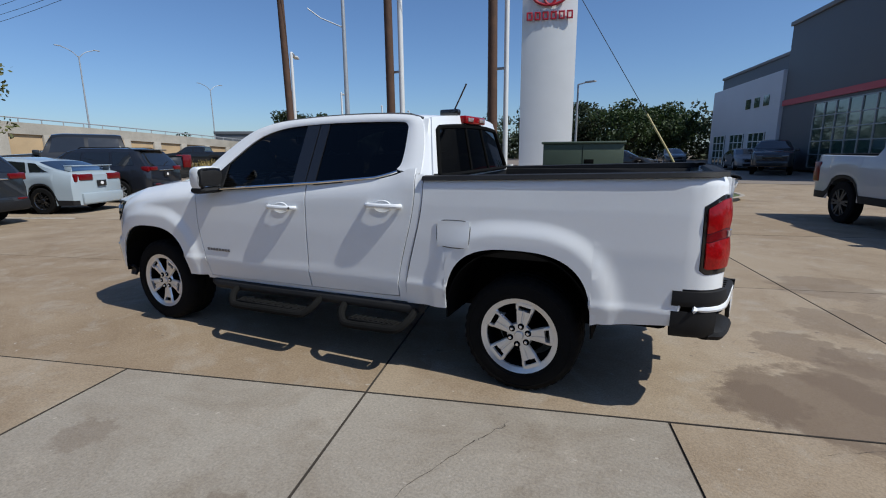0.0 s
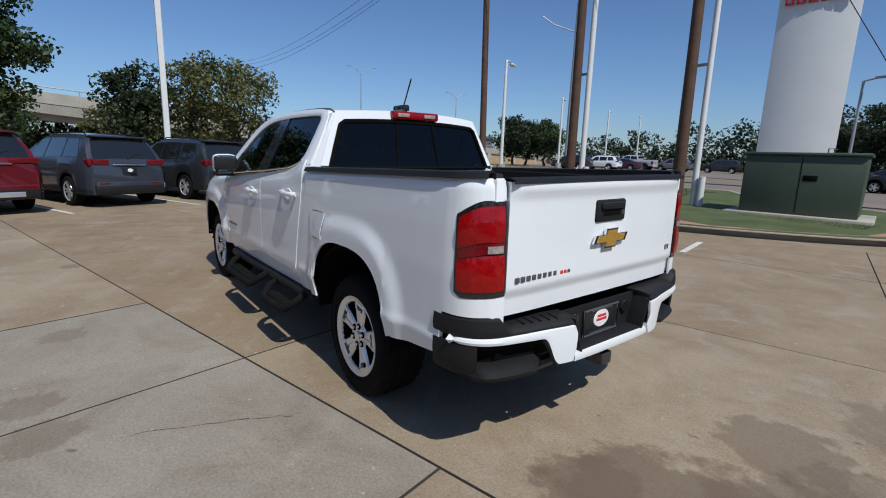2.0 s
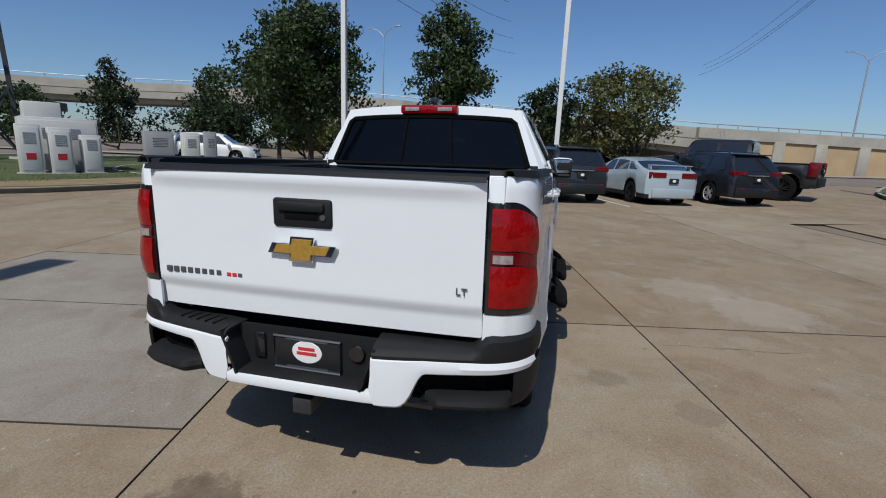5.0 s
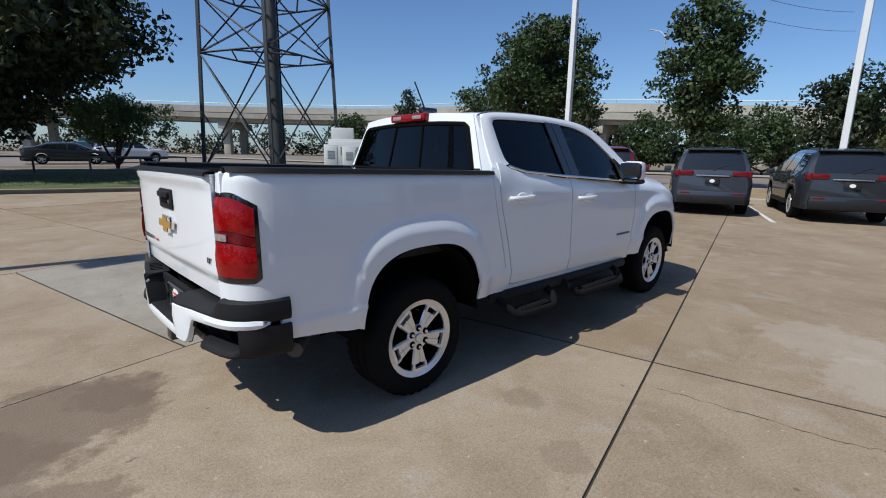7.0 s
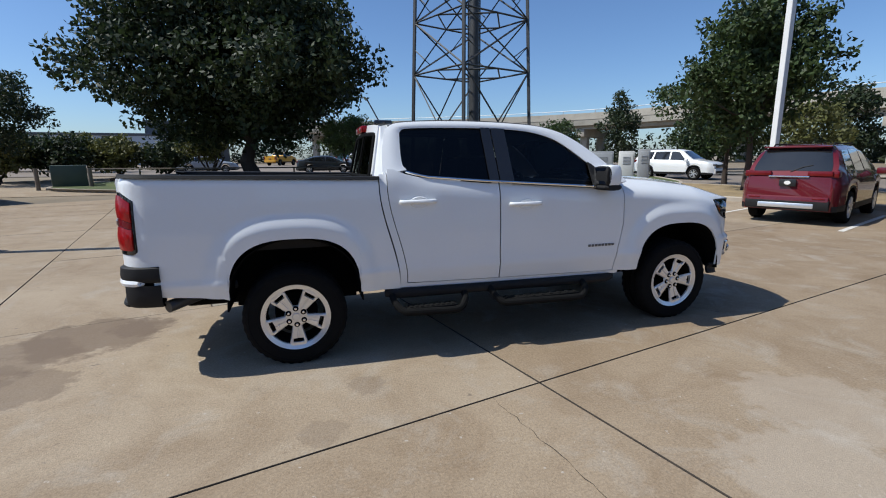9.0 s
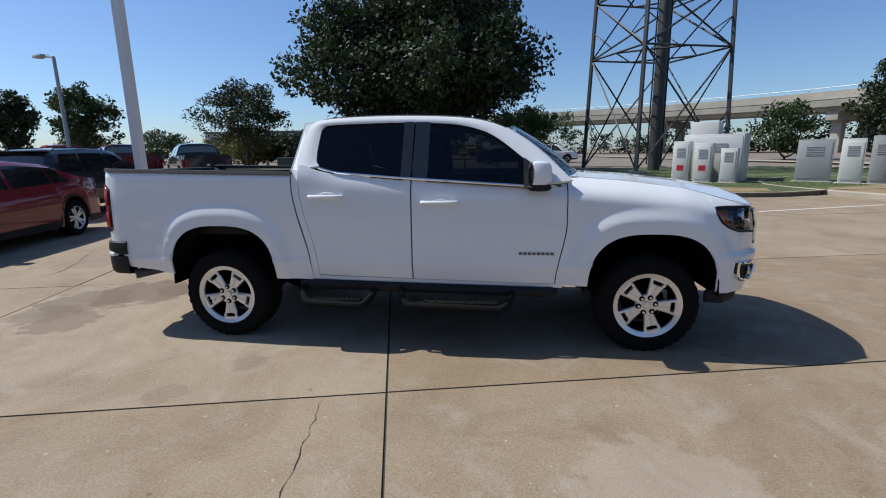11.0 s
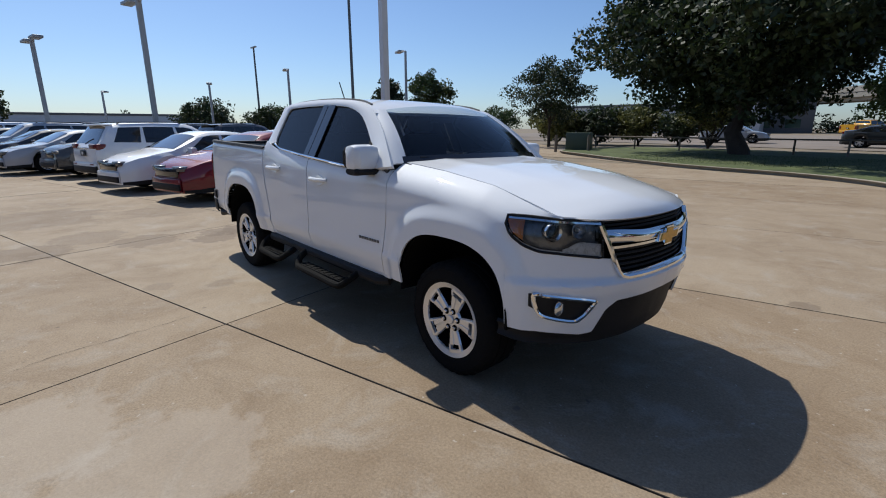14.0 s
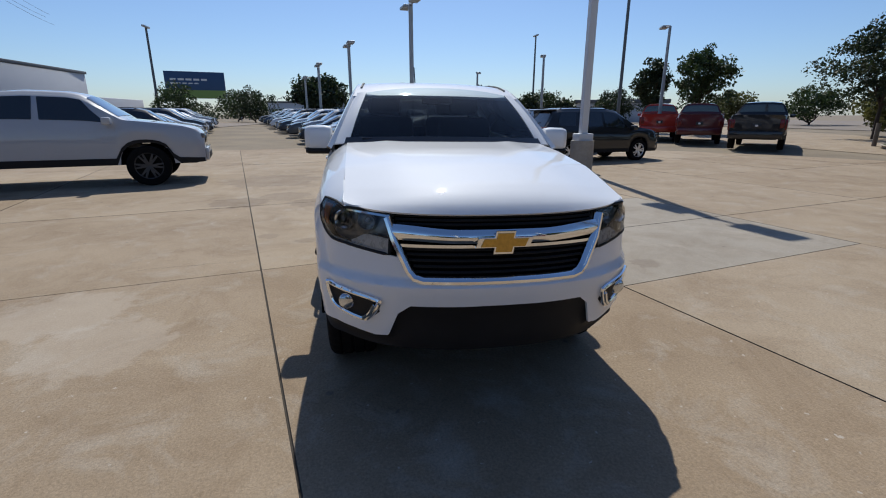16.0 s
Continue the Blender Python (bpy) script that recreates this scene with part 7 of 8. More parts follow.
for i in (10, 17, 25, 33, 41, 49):
    p = ovs[i]
    d = ovs[i + 1] - ovs[i - 1]
    ang = math.degrees(math.atan2(d[1], d[0]))
    bm = bmesh.new()
    box(bm, -0.7, 0.7, -12, -0.6, p[2] - 3.6, p[2] - 2.45, 0.05, pose(p[0], p[1], 0, 0, 0, ang))
    part("pier_cap", bm, M["old_concrete"], over)
    for off in (-2.6, -9.5):
        bm = bmesh.new()
        box(bm, -0.6, 0.6, off - 0.6, off + 0.6, -0.2, p[2] - 3.5, 0.08, pose(p[0], p[1], 0, 0, 0, ang))
        part("pier", bm, M["old_concrete"], over)
ramp = thing("ramp_wall", "tan panelled retaining wall with pale pilasters", "wall", kind="structure")
RW = spline([(46, -13, 4.4), (49, -28, 4.0), (54, -45, 3.5), (62, -66, 2.9), (74, -92, 2.2), (92, -130, 1.4)], 8)
part("wall_face", sweep([(0, -6), (0, -0.9), (-0.4, -0.9), (-0.4, -6)], RW), M["tan_panel"], ramp)
part("coping", sweep([(0.02, -0.95), (0.02, 0.0), (-0.6, 0.0), (-0.6, -0.95)], RW), M["old_concrete"], ramp)
part("guard_rail", T([(p[0], p[1], p[2] + 0.4) for p in RW], 0.06, n=6), M["grey_pole"], ramp)
for i in range(1, len(RW) - 1):
    p = RW[i]
    part("rail_post", T([(p[0], p[1], p[2]), (p[0], p[1], p[2] + 0.4)], 0.05, n=6), M["grey_pole"], ramp)
    if i % 2 == 0:
        d = RW[i + 1] - RW[i - 1]
        ang = math.degrees(math.atan2(d[1], d[0]))
        bm = bmesh.new()
        box(bm, -0.5, 0.5, -0.64, -0.2, -1, p[2] - 0.9, 0.03, pose(p[0], p[1], 0, 0, 0, ang))
        part("pilaster", bm, M["old_concrete"], ramp)
bm = bmesh.new()
ring_loft(bm, [[(p[0] + o[0], p[1] + o[1], p[2] - 0.9 if k == 0 else gz(p[0], p[1]) - 0.2) for k, o in ((0, (0.3, 0)), (0, (14, 4)), (1, (14, 4)), (1, (0.3, 0)))] for p in RW])
part("ramp_fill", bm, M["deck_concrete"], ramp)

# showroom
sh = thing("showroom", "grey and white showroom with glazed front and red stripe", "building", at=pose(*uv(-21.5, -41), gz(-14, -40), 0, 0, GRID))
part("rear_hall", B(-16, 0, -16, 8.8, 0, 9.0, 0.05), M["grey_wall"], sh)
part("main_wall", B(-9, 4.4, 8.8, 22, 0, 9.0, 0.05), M["grey_wall"], sh)
cap_grey = material("cap_grey", (0.16, 0.16, 0.17), 0.6, var=0.1)
part("parapet_cap", B(-16.1, 0.12, -16.1, 8.7, 9.0, 9.25, 0.03), cap_grey, sh)
part("parapet_cap", B(-9.1, 4.52, 8.7, 22.1, 9.0, 9.25, 0.03), cap_grey, sh)
part("workshop_block", B(-0.5, 4.6, -4.0, 8.75, 0, 6.4, 0.05), M["white_wall"], sh)
part("red_stripe", B(4.4, 4.52, 8.9, 21.9, 4.05, 4.4), M["sign_red"], sh)
part("glass_back", B(4.41, 4.45, 12.8, 21.4, 0.2, 3.85), M["pane"], sh)
for k in range(9):
    y = 12.8 + k * 1.075
    part("mullion", B(4.43, 4.50, y - 0.03, y + 0.03, 0.2, 3.85), M["grey_pole"], sh)
for z in (0.2, 0.95, 1.7, 2.4, 3.1, 3.85):
    part("transom", B(4.43, 4.49, 12.8, 21.4, z - 0.025, z + 0.025), M["grey_pole"], sh)
for y in (-2.8, 1.0, 4.6):
    dw = part("workshop_door", B(4.6, 4.66, y, y + 2.6, 0, 2.5), M["pane"], sh)
    for q in range(4):
        part("door_bar", B(4.65, 4.70, y + q * 0.86 - 0.03, y + q * 0.86 + 0.03, 0, 2.5), M["white_pole"], dw)
    for q in range(5):
        part("door_rail", B(4.65, 4.69, y, y + 2.6, q * 0.62 - 0.03, q * 0.62 + 0.03), M["white_pole"], dw)
for k in range(3):
    part("small_window", B(4.6, 4.65, 3.4 + k * 1.5, 4.2 + k * 1.5, 4.3, 5.0), M["pane"], sh)
# low white wing beyond the silver pickup
wing_ = thing("sales_building", "low white dealership wing with a stepped roofline", "building", at=Matrix.Translation((-26, -22, gz(-26, -22) - 0.1)))
part("front_block", B(-14, 0, -7, 0, 0, 4.5, 0.05), M["white_wall"], wing_)
part("rear_block", B(-28, -14, -8, -1.5, 0, 2.9, 0.05), M["white_wall"], wing_)
part("parapet_cap", B(-14.1, 0.1, -7.1, 0.1, 4.5, 4.7, 0.03), M["grey_wall"], wing_)
for k in range(4):
    part("window", B(-12.6 + k * 3.1, -10.6 + k * 3.1, 0.0, 0.04, 0.9, 2.6), M["pane"], wing_)
# far low buildings on the horizon
for x, y, w, d, h, a, lb in ((-60.5, 37.0, 12, 8, 2.7, 58, "long pale office block beyond the lot"), (-48, 110, 46, 12, 6.0, 8, "long pale office block behind the shrubs"), (65, -58, 6, 6, 4.6, 30, "small dark-roofed house behind the ramp"), (-150, 10, 70, 20, 4.5, 84, "long low warehouse on the horizon"), (-26, 118, 16, 10, 9, 10, "dark glass office block")):
    o = thing("far_building", lb, "building", "far buildings", at=pose(x, y, 0.3, 0, 0, a))
    part("wall", B(-w / 2, w / 2, -d / 2, d / 2, 0, h, 0.05), M["white_wall"] if "dark" not in lb else M["grey_wall"], o)
    part("roof_edge", B(-w / 2 - 0.2, w / 2 + 0.2, -d / 2 - 0.2, d / 2 + 0.2, h, h + 0.5, 0.05), M["grey_wall"], o)
    for k in range(int(w // 5)):
        for zz in (1.2, 4.2):
            if zz + 2 < h:
                part("window", B(-w / 2 + 1.5 + k * 5, -w / 2 + 4.0 + k * 5, -d / 2 - 0.06, -d / 2 - 0.01, zz, zz + 1.7), M["pane"], o)
# billboard: two colour fields and bars
bbx, bby = -96.2, -30.4
bb = thing("billboard", "blue and green roadside billboard on a post", "billboard", at=pose(bbx, bby, 0.4, 0, 0, 105))
part("board", B(-5.1, 5.1, -0.2, 0.2, 4.1, 8.9, 0.03), material("board_blue", (0.03, 0.075, 0.17), 0.5, var=0.1), bb)
part("green_field", B(-5.05, 5.05, -0.24, -0.2, 4.15, 5.6), material("board_green", (0.20, 0.30, 0.07), 0.5, var=0.15, scale=0.5), bb)
part("green_field", B(-5.05, 5.05, 0.2, 0.24, 4.15, 5.6), material("board_green", (0.20, 0.30, 0.07), 0.5, var=0.15, scale=0.5), bb)
for k in range(5):
    for s_ in (-1, 1):
        part("text_bar", B(-4.2 + k * 1.3, -3.2 + k * 1.3, s_ * 0.2 - 0.03, s_ * 0.2 + 0.03, 7.3, 7.65), M["panel_white"], bb)
        part("text_bar", B(-4.2 + k * 1.0, -3.5 + k * 1.0, s_ * 0.2 - 0.03, s_ * 0.2 + 0.03, 6.7, 6.9), M["panel_white"], bb)
part("post", T([(-3, 0, 0), (-3, 0, 4.1)], 0.3, n=10), M["grey_pole"], bb)
# overhead wires
wires = thing("overhead_wires", "thin power lines between the poles", "cable")
for dz, dy in ((12.3, 0), (11.2, 0.3), (12.0, -0.4)):
    for a, b in (((12.6, -12.8), (60, -16)), ((7.3, -12.65), (12.6, -12.8)), ((3.3, -12.7), (7.3, -12.65)), ((3.3, -12.7), (-60, -34))):
        pts = [(lerp(a[0], b[0], t), lerp(a[1], b[1], t) + dy, dz - 1.2 * 4 * t * (1 - t) * min(1, math.dist(a, b) / 30)) for t in span(0, 1, 12)]
        part("wire", T(pts, 0.014, n=4), M["cable"], wires)
for k in range(4):
    a, b = (9 + k * 0.6, 24, 25 - k * 2.0), (95 + k * 6, 12, 30 - k * 2)
    pts = [(lerp(a[0], b[0], t), lerp(a[1], b[1], t), lerp(a[2], b[2], t) - 3.0 * 4 * t * (1 - t)) for t in span(0, 1, 16)]
    part("wire", T(pts, 0.03, n=4), M["cable"], wires)

# ---- trees and shrubs ----
def leaf_material(name, color, dark):
    m = material(name, color, 0.6, var=0.35, scale=0.8)
    n, l = m.node_tree.nodes, m.node_tree.links
    b = n["Principled BSDF"]
    geo = n.new("ShaderNodeNewGeometry")
    mr = n.new("ShaderNodeMapRange")
    mr.inputs[3].default_value, mr.inputs[4].default_value = 0.6, 1.35
    l.new(geo.outputs["Random Per Island"], mr.inputs[0])
    old = b.inputs["Base Color"].links[0].from_socket
    mx = n.new("ShaderNodeMix")
    mx.data_type, mx.blend_type = "RGBA", "MULTIPLY"
    mx.inputs[0].default_value = 1
    l.new(old, mx.inputs[6])
    l.new(mr.outputs[0], mx.inputs[7])
    l.new(mx.outputs[2], b.inputs["Base Color"])
    tr = n.new("ShaderNodeBsdfTranslucent")
    l.new(mx.outputs[2], tr.inputs["Color"])
    ms = n.new("ShaderNodeMixShader")
    ms.inputs[0].default_value = 0.25
    l.new(b.outputs[0], ms.inputs[1])
    l.new(tr.outputs[0], ms.inputs[2])
    l.new(ms.outputs[0], n["Material Output"].inputs["Surface"])
    return m


M["leaf_oak"] = leaf_material("leaf_oak", (0.028, 0.044, 0.015), 0.5)
M["leaf_green"] = leaf_material("leaf_green", (0.04, 0.066, 0.017), 0.5)
M["leaf_light"] = leaf_material("leaf_light", (0.105, 0.15, 0.045), 0.5)
M["leaf_yellow"] = leaf_material("leaf_yellow", (0.105, 0.11, 0.03), 0.5)
M["leaf_far"] = leaf_material("leaf_far", (0.032, 0.046, 0.018), 0.5)
M["bark"] = material("bark", (0.05, 0.036, 0.028), 0.95, var=0.35, scale=3, bump=0.6, bscale=18)
M["dry_grass"] = leaf_material("dry_grass", (0.36, 0.27, 0.09), 0.5)


def leaves(rng, clumps, leaf, per):
    """Small bent leaves round the middles of many clumps, as one skin."""
    C = np.repeat(np.array([c[:3] for c in clumps]), per, axis=0)
    R = np.repeat(np.array([c[3] for c in clumps]), per)
    n = len(C)
    d = rng.normal(size=(n, 3))
    d /= np.linalg.norm(d, axis=1, keepdims=True)
    pos = C + d * (R * rng.uniform(0.25, 1.0, n) ** 0.6)[:, None] * np.array((1, 1, 0.8))
    a = rng.normal(size=(n, 3))
    a /= np.linalg.norm(a, axis=1, keepdims=True)
    b = np.cross(a, rng.normal(size=(n, 3)))
    b /= np.maximum(1e-6, np.linalg.norm(b, axis=1, keepdims=True))
    s = leaf * rng.uniform(0.6, 1.3, n)[:, None]
    v = np.stack([pos - a * s, pos + b * s * 0.55, pos + a * s, pos - b * s * 0.55], axis=1).reshape(-1, 3)
    me = bpy.data.meshes.new("crown")
    i = np.arange(n) * 4
    faces = np.stack([i, i + 1, i + 2, i + 3], axis=1)
    me.from_pydata(v.tolist(), [], faces.tolist())
    return me


def tree(name, label, x, y, h, spread, trunk_h, trunk_r, leafmat, seed, clump=150, per=60, leaf=0.11, squash=0.75, clump_r=0.75, stems=1, group="trees", low=0.0):
    rng = np.random.default_rng(seed)
    z = gz(x, y) + 0.08
    root = thing(name, label, "tree" if trunk_h > 0.6 else "shrub", group, at=Matrix.Translation((x, y, z)))
    ch = h - trunk_h
    cz = trunk_h + ch * 0.5
    bm = bmesh.new()
    for k in range(stems):
        a = rng.uniform(0, 6.28)
        lean_ = (0.0 if stems == 1 else 0.28) * h
        top_ = Vector((lean_ * math.cos(a) * rng.uniform(0.4, 1), lean_ * math.sin(a) * rng.uniform(0.4, 1), trunk_h * 1.15))
        mid = top_ * 0.5 + Vector((rng.uniform(-1, 1), rng.uniform(-1, 1), 0)) * trunk_r * 0.8
        tube(bm, [Vector((0, 0, -0.15)), Vector((0, 0, 0.12)) + top_ * 0.02, mid, top_], trunk_r * 1.25, r2=trunk_r * 0.62, n=10)
        for j in range(6 if stems == 1 else 3):
            b = rng.uniform(0, 6.28)
            rr = spread * rng.uniform(0.45, 0.8)
            e = Vector((rr * math.cos(b), rr * math.sin(b), trunk_h + ch * rng.uniform(0.25, 0.75)))
            q = top_.lerp(e, 0.5) + Vector((0, 0, 0.12 * h * rng.uniform(-0.3, 0.6)))
            tube(bm, [top_ * 0.92, top_.lerp(q, 0.5) + Vector((0, 0, 0.05 * h)), q, e], trunk_r * 0.55, r2=trunk_r * 0.1, n=7)
    part("trunk", bm, M["bark"], root)
    cl = []
    while len(cl) < clump:
        p = rng.uniform(-1, 1, 3)
        r = np.linalg.norm(p)
        if r > 1 or r < 0.35:
            continue
        wob = 0.82 + 0.22 * math.sin(3.1 * math.atan2(p[1], p[0]) + seed) + 0.12 * math.sin(7 * p[2] + seed * 2)
        q = (p[0] * spread * wob, p[1] * spread * wob, cz + p[2] * ch * 0.5 * (0.9 + 0.2 * rng.uniform()))
        if p[2] < -0.2 and r > 0.75 and rng.uniform() < 0.5 * (1 - low):
            continue
        cl.append((*q, clump_r * rng.uniform(0.55, 1.15)))
    me = leaves(rng, cl, leaf, per)
    me.materials.append(leafmat)
    cr = new("crown", me)
    cr.parent = root
    return root


tree("tree", "large dark live oak with a broad crown on the lawn", -4.1, 24.6, 10.8, 7.9, 2.0, 0.46, M["leaf_oak"], 11, clump=860, per=85, leaf=0.145, clump_r=1.05, low=0.4)
tree("tree", "slim leafy street tree on the verge", 14.6, 9.8, 7.0, 2.6, 1.8, 0.13, M["leaf_green"], 5, clump=230, per=70, leaf=0.10, clump_r=0.6)
tree("tree", "bushy green tree leaning over the verge", 16.6, 12.6, 6.9, 2.7, 1.3, 0.12, M["leaf_green"], 7, clump=200, per=60, leaf=0.10, clump_r=0.6)
tree("tree", "upright green tree behind the parked cars", 18.0, 4.3, 7.7, 1.8, 1.6, 0.14, M["leaf_green"], 8, clump=170, per=70, leaf=0.10, clump_r=0.6)
tree("tree", "small dark conifer-like tree on the verge", 19.3, -0.2, 4.6, 1.4, 0.9, 0.1, M["leaf_oak"], 15, clump=90, per=60, leaf=0.09, clump_r=0.45)
tree("tree", "yellowing thin-leaved tree behind the hatchback", 20.2, -3.3, 5.4, 3.0, 1.0, 0.13, M["leaf_yellow"], 9, clump=190, per=55, leaf=0.09, clump_r=0.6, stems=3)
tree("shrub", "wide low multi-stemmed shrub by the rail", 2.0, 30.5, 4.0, 3.1, 1.3, 0.09, M["leaf_light"], 21, clump=200, per=60, leaf=0.09, clump_r=0.55, stems=5, group="shrubs")
tree("shrub", "sparse multi-stemmed shrub under the oak", -7.2, 29.5, 3.6, 2.3, 1.2, 0.07, M["leaf_yellow"], 22, clump=110, per=50, leaf=0.09, clump_r=0.5, stems=5, group="shrubs")
tree("tree", "feathery young tree beyond the transformer", -17.5, 27.4, 6.2, 3.2, 1.5, 0.12, M["leaf_oak"], 23, clump=230, per=55, leaf=0.09, clump_r=0.55)
tree("tree", "round green tree beyond the parked pickups", -25.3, 22.2, 5.4, 1.9, 1.4, 0.12, M["leaf_green"], 31, clump=120, per=60, leaf=0.11, clump_r=0.55)
tree("tree", "dark round tree beyond the parked pickups", -28.1, 20.4, 4.9, 1.4, 1.3, 0.11, M["leaf_oak"], 32, clump=90, per=60, leaf=0.11, clump_r=0.5)
tree("tree", "broad dark tree at the end of the row", -65.3, -5.6, 5.6, 3.7, 1.2, 0.25, M["leaf_oak"], 33, clump=220, per=60, leaf=0.24, clump_r=1.3)
k_ = 0
for x, y, h, s, lm in ((27, 24, 4.2, 2.4, "leaf_green"), (30, 19, 4.6, 2.8, "leaf_yellow"), (33, 13, 4.0, 2.4, "leaf_green"), (36, 6, 4.4, 2.8, "leaf_green"), (38, -1, 4.0, 2.6, "leaf_yellow"), (30, 28, 5.8, 1.7, "leaf_oak"), (27, 34, 6.4, 1.8, "leaf_oak"), (23, 38, 4.4, 2.6, "leaf_green"), (35, 20, 6.0, 1.9, "leaf_oak"), (40, 10, 4.4, 3.0, "leaf_green"),
                    (-18.9, 30.5, 2.6, 2.1, "leaf_yellow"), (-16.4, 32.4, 2.7, 2.2, "leaf_oak"), (-13.6, 33.6, 2.5, 2.0, "leaf_yellow"), (-11.0, 34.6, 2.4, 2.0, "leaf_oak"), (-20, 46, 3.4, 3.0, "leaf_yellow"), (-26, 50, 3.4, 3.2, "leaf_green"), (-31, 47, 3.0, 2.8, "leaf_yellow"), (-37, 44, 3.4, 3.2, "leaf_green"), (-43, 40, 3.2, 3.0, "leaf_yellow"), (-14, 54, 3.2, 3.0, "leaf_green"), (-44.8, 12.1, 3.6, 2.4, "leaf_oak"), (-43, 16.7, 2.9, 1.7, "leaf_oak"), (-41.5, 19.8, 2.3, 1.1, "leaf_oak"), (-50, 30, 3.6, 2.6, "leaf_oak"), (-58, 24, 4.0, 2.6, "leaf_green"), (-64, 16, 3.6, 2.4, "leaf_oak"), (-60, -22, 4.4, 3.0, "leaf_green"), (-64, -14, 4.2, 3.2, "leaf_oak"), (-72, -18, 4.4, 3.4, "leaf_green")):
    k_ += 1
    tree("shrub" if h < 5 else "tree", "bushy green shrub along the far street" if h < 5 else "dark upright tree by the overpass", x, y, h, s, 0.5, 0.08, M[lm], 100 + k_, clump=90, per=45, leaf=0.14, clump_r=0.75, stems=3, group="street shrubs", low=1.0)
for x, y, h, s, lm in ((45, -48.5, 6.8, 2.5, "leaf_oak"), (47.5, -54, 6.5, 2.6, "leaf_oak"), (42, -52, 6.0, 3.0, "leaf_green"), (-3, -62, 6.4, 4.2, "leaf_green"), (2, -60, 6.8, 4.6, "leaf_green"), (8, -64, 7.4, 4.4, "leaf_far"), (14, -66, 8.0, 4.6, "leaf_far")):
    k_ += 1
    tree("tree", "full green tree beyond the far lot", x, y, h, s, 1.2, 0.2, M[lm], 100 + k_, clump=130, per=50, leaf=0.2, clump_r=1.1, group="far trees", low=1.0)
# far woods as one belt
rng = np.random.default_rng(77)
cl = []
for x0, y0, x1, y1, hh, nn in ((-14, -66, 6, -74, 7.6, 260), (6, -74, 30, -84, 8.4, 260), (62, -8, 60, 34, 4.2, 260), (66, -14, 76, 20, 5.5, 200), (76, 20, 64, 64, 6.5, 220), (64, 64, 30, 104, 6.5, 200), (30, 104, -30, 140, 6.0, 200), (30, -84, 62, -92, 8.0, 220), (62, -92, 120, -80, 6.5, 160), (-90, 60, -60, 40, 4.5, 70), (-150, -50, -110, -20, 5.0, 100), (-130, 60, -160, 10, 6.0, 90), (100, 40, 130, 0, 6.0, 80)):
    for k in range(nn):
        t = rng.uniform()
        top_ = hh * (0.75 + 0.25 * math.sin(t * 17 + x0) + 0.12 * math.sin(t * 43))
        cl.append((lerp(x0, x1, t) + rng.normal() * 2, lerp(y0, y1, t) + rng.normal() * 2, rng.uniform(0.4, max(1, top_)), rng.uniform(0.9, 1.7)))
me = leaves(rng, cl, 0.32, 26)
me.materials.append(M["leaf_far"])
tagged(new("far_woods", me), "belt of dark green woods on the horizon", "trees", "", "stuff")
# dry ornamental grass by the drive
rng = np.random.default_rng(5)
verts, faces = [], []
for k in range(2600):
    t = rng.uniform()
    x, y = lerp(14, 40, t) + rng.normal() * 0.5, lerp(-20.5, -29, t) + rng.normal() * 0.9
    z = gz(x, y)
    a = rng.uniform(0, 6.28)
    hgt = rng.uniform(0.4, 0.9)
    dx, dy = math.cos(a) * 0.35 * hgt, math.sin(a) * 0.35 * hgt
    i = len(verts)
    verts += [(x - dy * 0.1, y + dx * 0.1, z), (x + dy * 0.1, y - dx * 0.1, z), (x + dx, y + dy, z + hgt)]
    faces.append((i, i + 1, i + 2))
me = bpy.data.meshes.new("dry_grass")
me.from_pydata(verts, [], faces)
me.materials.append(M["dry_grass"])
tagged(new("dry_grass", me), "golden dry ornamental grass along the drive", "grass", "", "stuff")
# lawn blades near the kerbs
verts, faces = [], []
for (cx, cy, sx, sy, nn) in ((0.5, 20.8, 8, 3.2, 9000), (8.6, 15.4, 4.0, 2.4, 5000), (1.0, -12.4, 2.6, 0.9, 3500), (4.2, -15.5, 3.5, 2.5, 3500)):
    for k in range(nn):
        x, y = cx + rng.uniform(-sx, sx), cy + rng.uniform(-sy, sy)
        z = gz(x, y) + 0.11
        a = rng.uniform(0, 6.28)
        hg = rng.uniform(0.03, 0.075)
        i = len(verts)
        verts += [(x, y, z), (x + 0.02 * math.cos(a), y + 0.02 * math.sin(a), z), (x + rng.normal() * 0.03, y + rng.normal() * 0.03, z + hg)]
        faces.append((i, i + 1, i + 2))
me = bpy.data.meshes.new("lawn_grass")
me.from_pydata(verts, [], faces)
me.materials.append(M["leaf_green"])
tagged(new("lawn_grass", me), "short mown lawn grass blades", "grass", "", "stuff")

# ---- paving slabs, nearest ones singly ----
lot = sheet("pavement", [uv(-75, -8.2), uv(12, -8.2), uv(12, 16), uv(-75, 22.5)], -0.008, M["joint"], "jointed tan concrete paving of the car lot", "pavement", 0.02)
rs = random.Random(4)
slab_mesh = {}


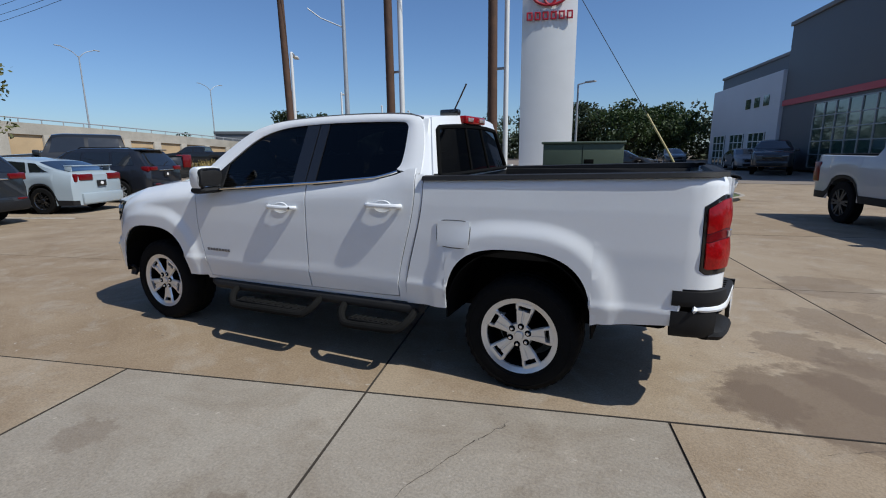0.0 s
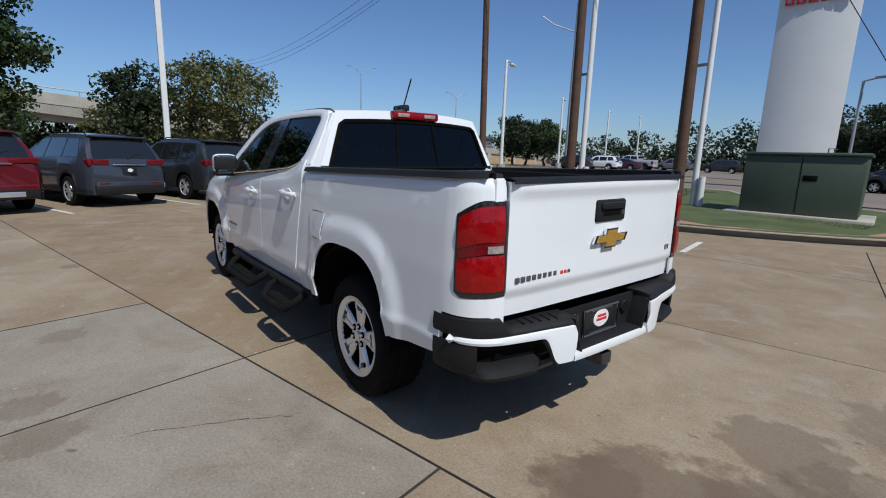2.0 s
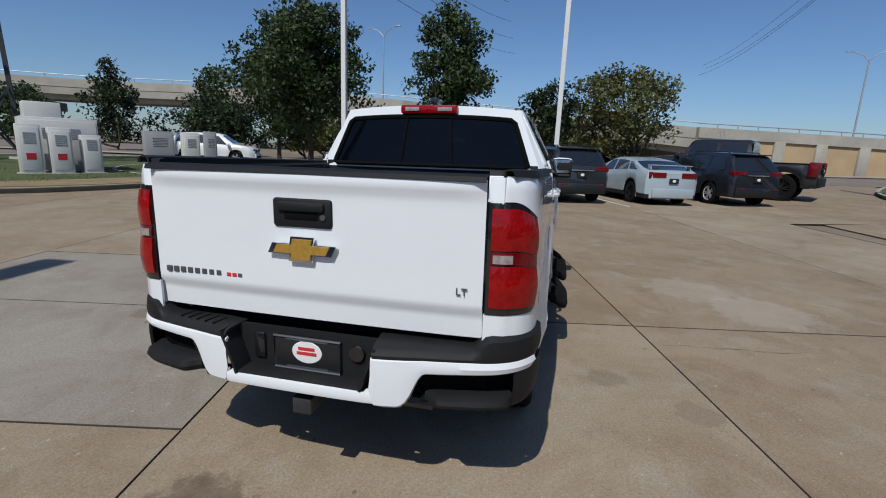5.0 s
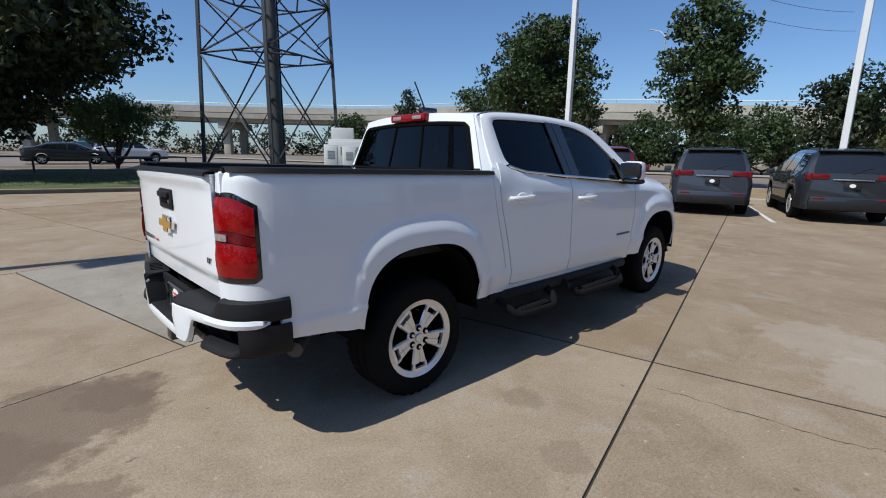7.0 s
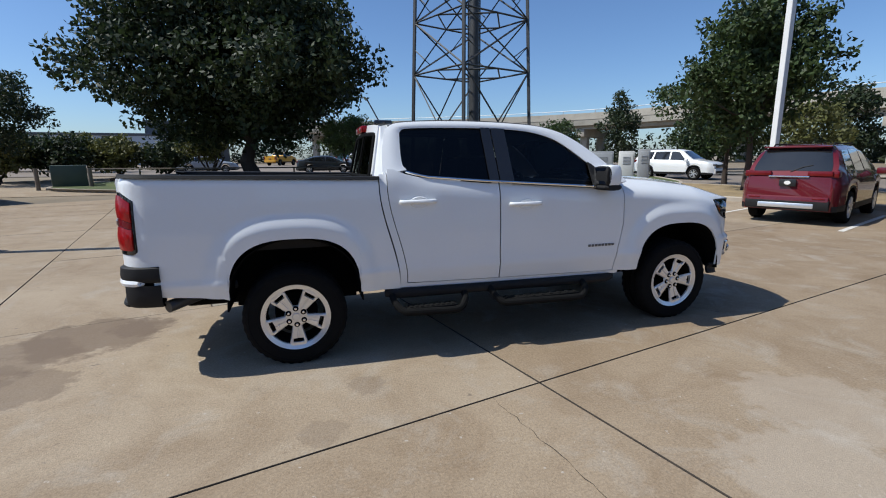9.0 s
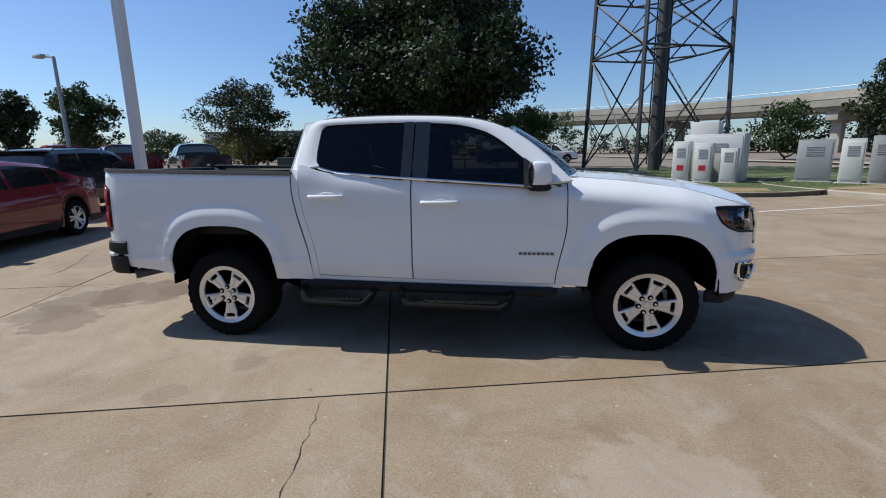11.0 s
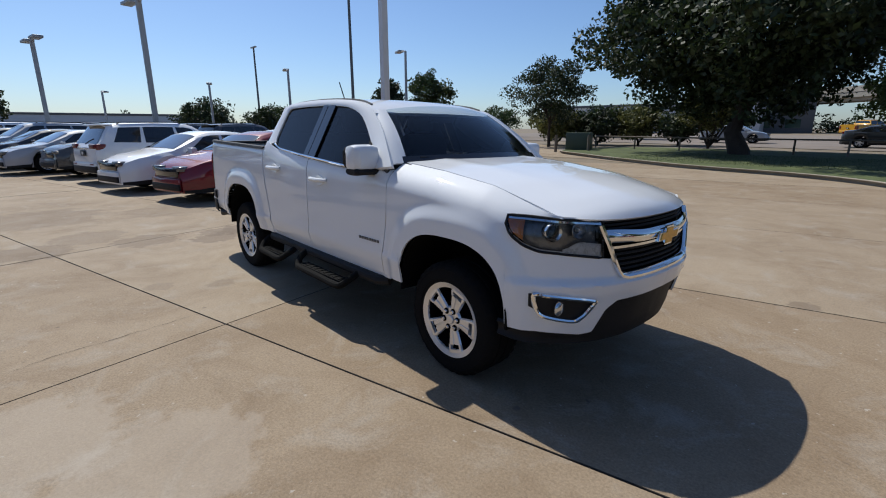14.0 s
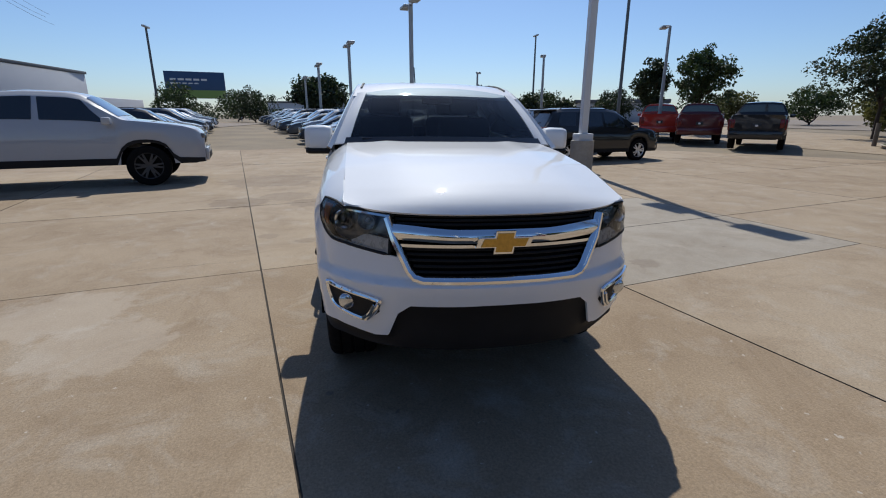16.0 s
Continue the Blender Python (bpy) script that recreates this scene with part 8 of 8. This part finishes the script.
def slab(u0, u1, v0, v1, mat_="concrete"):
    g = 0.0042
    key = (round(u1 - u0, 3), round(v1 - v0, 3), mat_)
    if key not in slab_mesh:
        w, h = (u1 - u0) / 2 - g, (v1 - v0) / 2 - g
        c = 0.0035
        bm = bmesh.new()
        ring_loft(bm, [[(sx * (w - d), sy * (h - d), z) for sx, sy in ((-1, -1), (1, -1), (1, 1), (-1, 1))] for d, z in ((0, -0.02), (0, -c), (c * 0.4, -c * 0.3), (c, 0))])
        bmesh.ops.recalc_face_normals(bm, faces=bm.faces[:])
        me = bpy.data.meshes.new("slab")
        bm.to_mesh(me)
        bm.free()
        me.materials.append(M[mat_])
        me.materials.append(M["joint"])
        for f in me.polygons:
            f.material_index = 0 if f.normal.z > 0.9 else 1
        slab_mesh[key] = me
    ob = new("slab", slab_mesh[key])
    ob.parent = lot
    ob.matrix_parent_inverse = lot.matrix_basis.inverted()
    x, y = uv((u0 + u1) / 2, (v0 + v1) / 2)
    ob.matrix_basis = pose(x, y, rs.uniform(-0.0012, 0.0012), rs.uniform(-0.02, 0.02), rs.uniform(-0.02, 0.02), GRID)


US = [-0.475 + 3.65 * k for k in range(-20, 1)] + [12.0]
VS = [-8.1, -5.2, -1.545, 1.39, 5.03, 8.68, 12.33, 15.98, 19.63, 22.4]
for va, vb in zip(VS, VS[1:]):
    us = US if va != 1.39 else [u for u in US if u < -3] + [-2.225, -0.475, 1.275, 12.0]
    for ua, ub in zip(us, us[1:]):
        slab(ua, ub, va, vb, "concrete_grey" if va == 1.39 and -3 < ua < 1 else "concrete")


def crack(pts, width, seed):
    """A thin ragged crack lying in the slabs' face."""
    r = random.Random(seed)
    line = spline([(x, y, 0) for x, y in pts], 10)
    bm = bmesh.new()
    rows = []
    for k, p in enumerate(line):
        w = width * r.uniform(0.15, 1.0) * math.sin(math.pi * (k + 0.5) / len(line)) ** 0.5
        cx, cy = p[0] + r.uniform(-0.012, 0.012), p[1] + r.uniform(-0.012, 0.012)
        rows.append([(cx - w, cy - w * 0.3, 0.0028), (cx + w, cy + w * 0.3, 0.0028)])
    skin(bm, rows, 0.0)
    ob = part("crack", bm, M["joint"], lot, "thin dark crack")
    ob.matrix_parent_inverse = lot.matrix_basis.inverted()


crack([(-1.70, 1.18), (-1.62, 1.36), (-1.54, 1.55), (-1.39, 1.99)], 0.004, 1)
crack([(-0.49, -1.7), (-0.4, -2.2), (-0.34, -2.65), (-0.24, -2.9)], 0.003, 2)
crack([(3.1, 2.2), (4.0, 1.6), (4.7, 1.5), (6.2, 1.0)], 0.004, 3)
crack([(-3.1, 0.9), (-3.6, 0.6), (-4.4, 0.1), (-5.2, -0.2)], 0.005, 4)
crack([(-6.0, 2.4), (-5.2, 1.1), (-5.3, 0.2)], 0.006, 5)
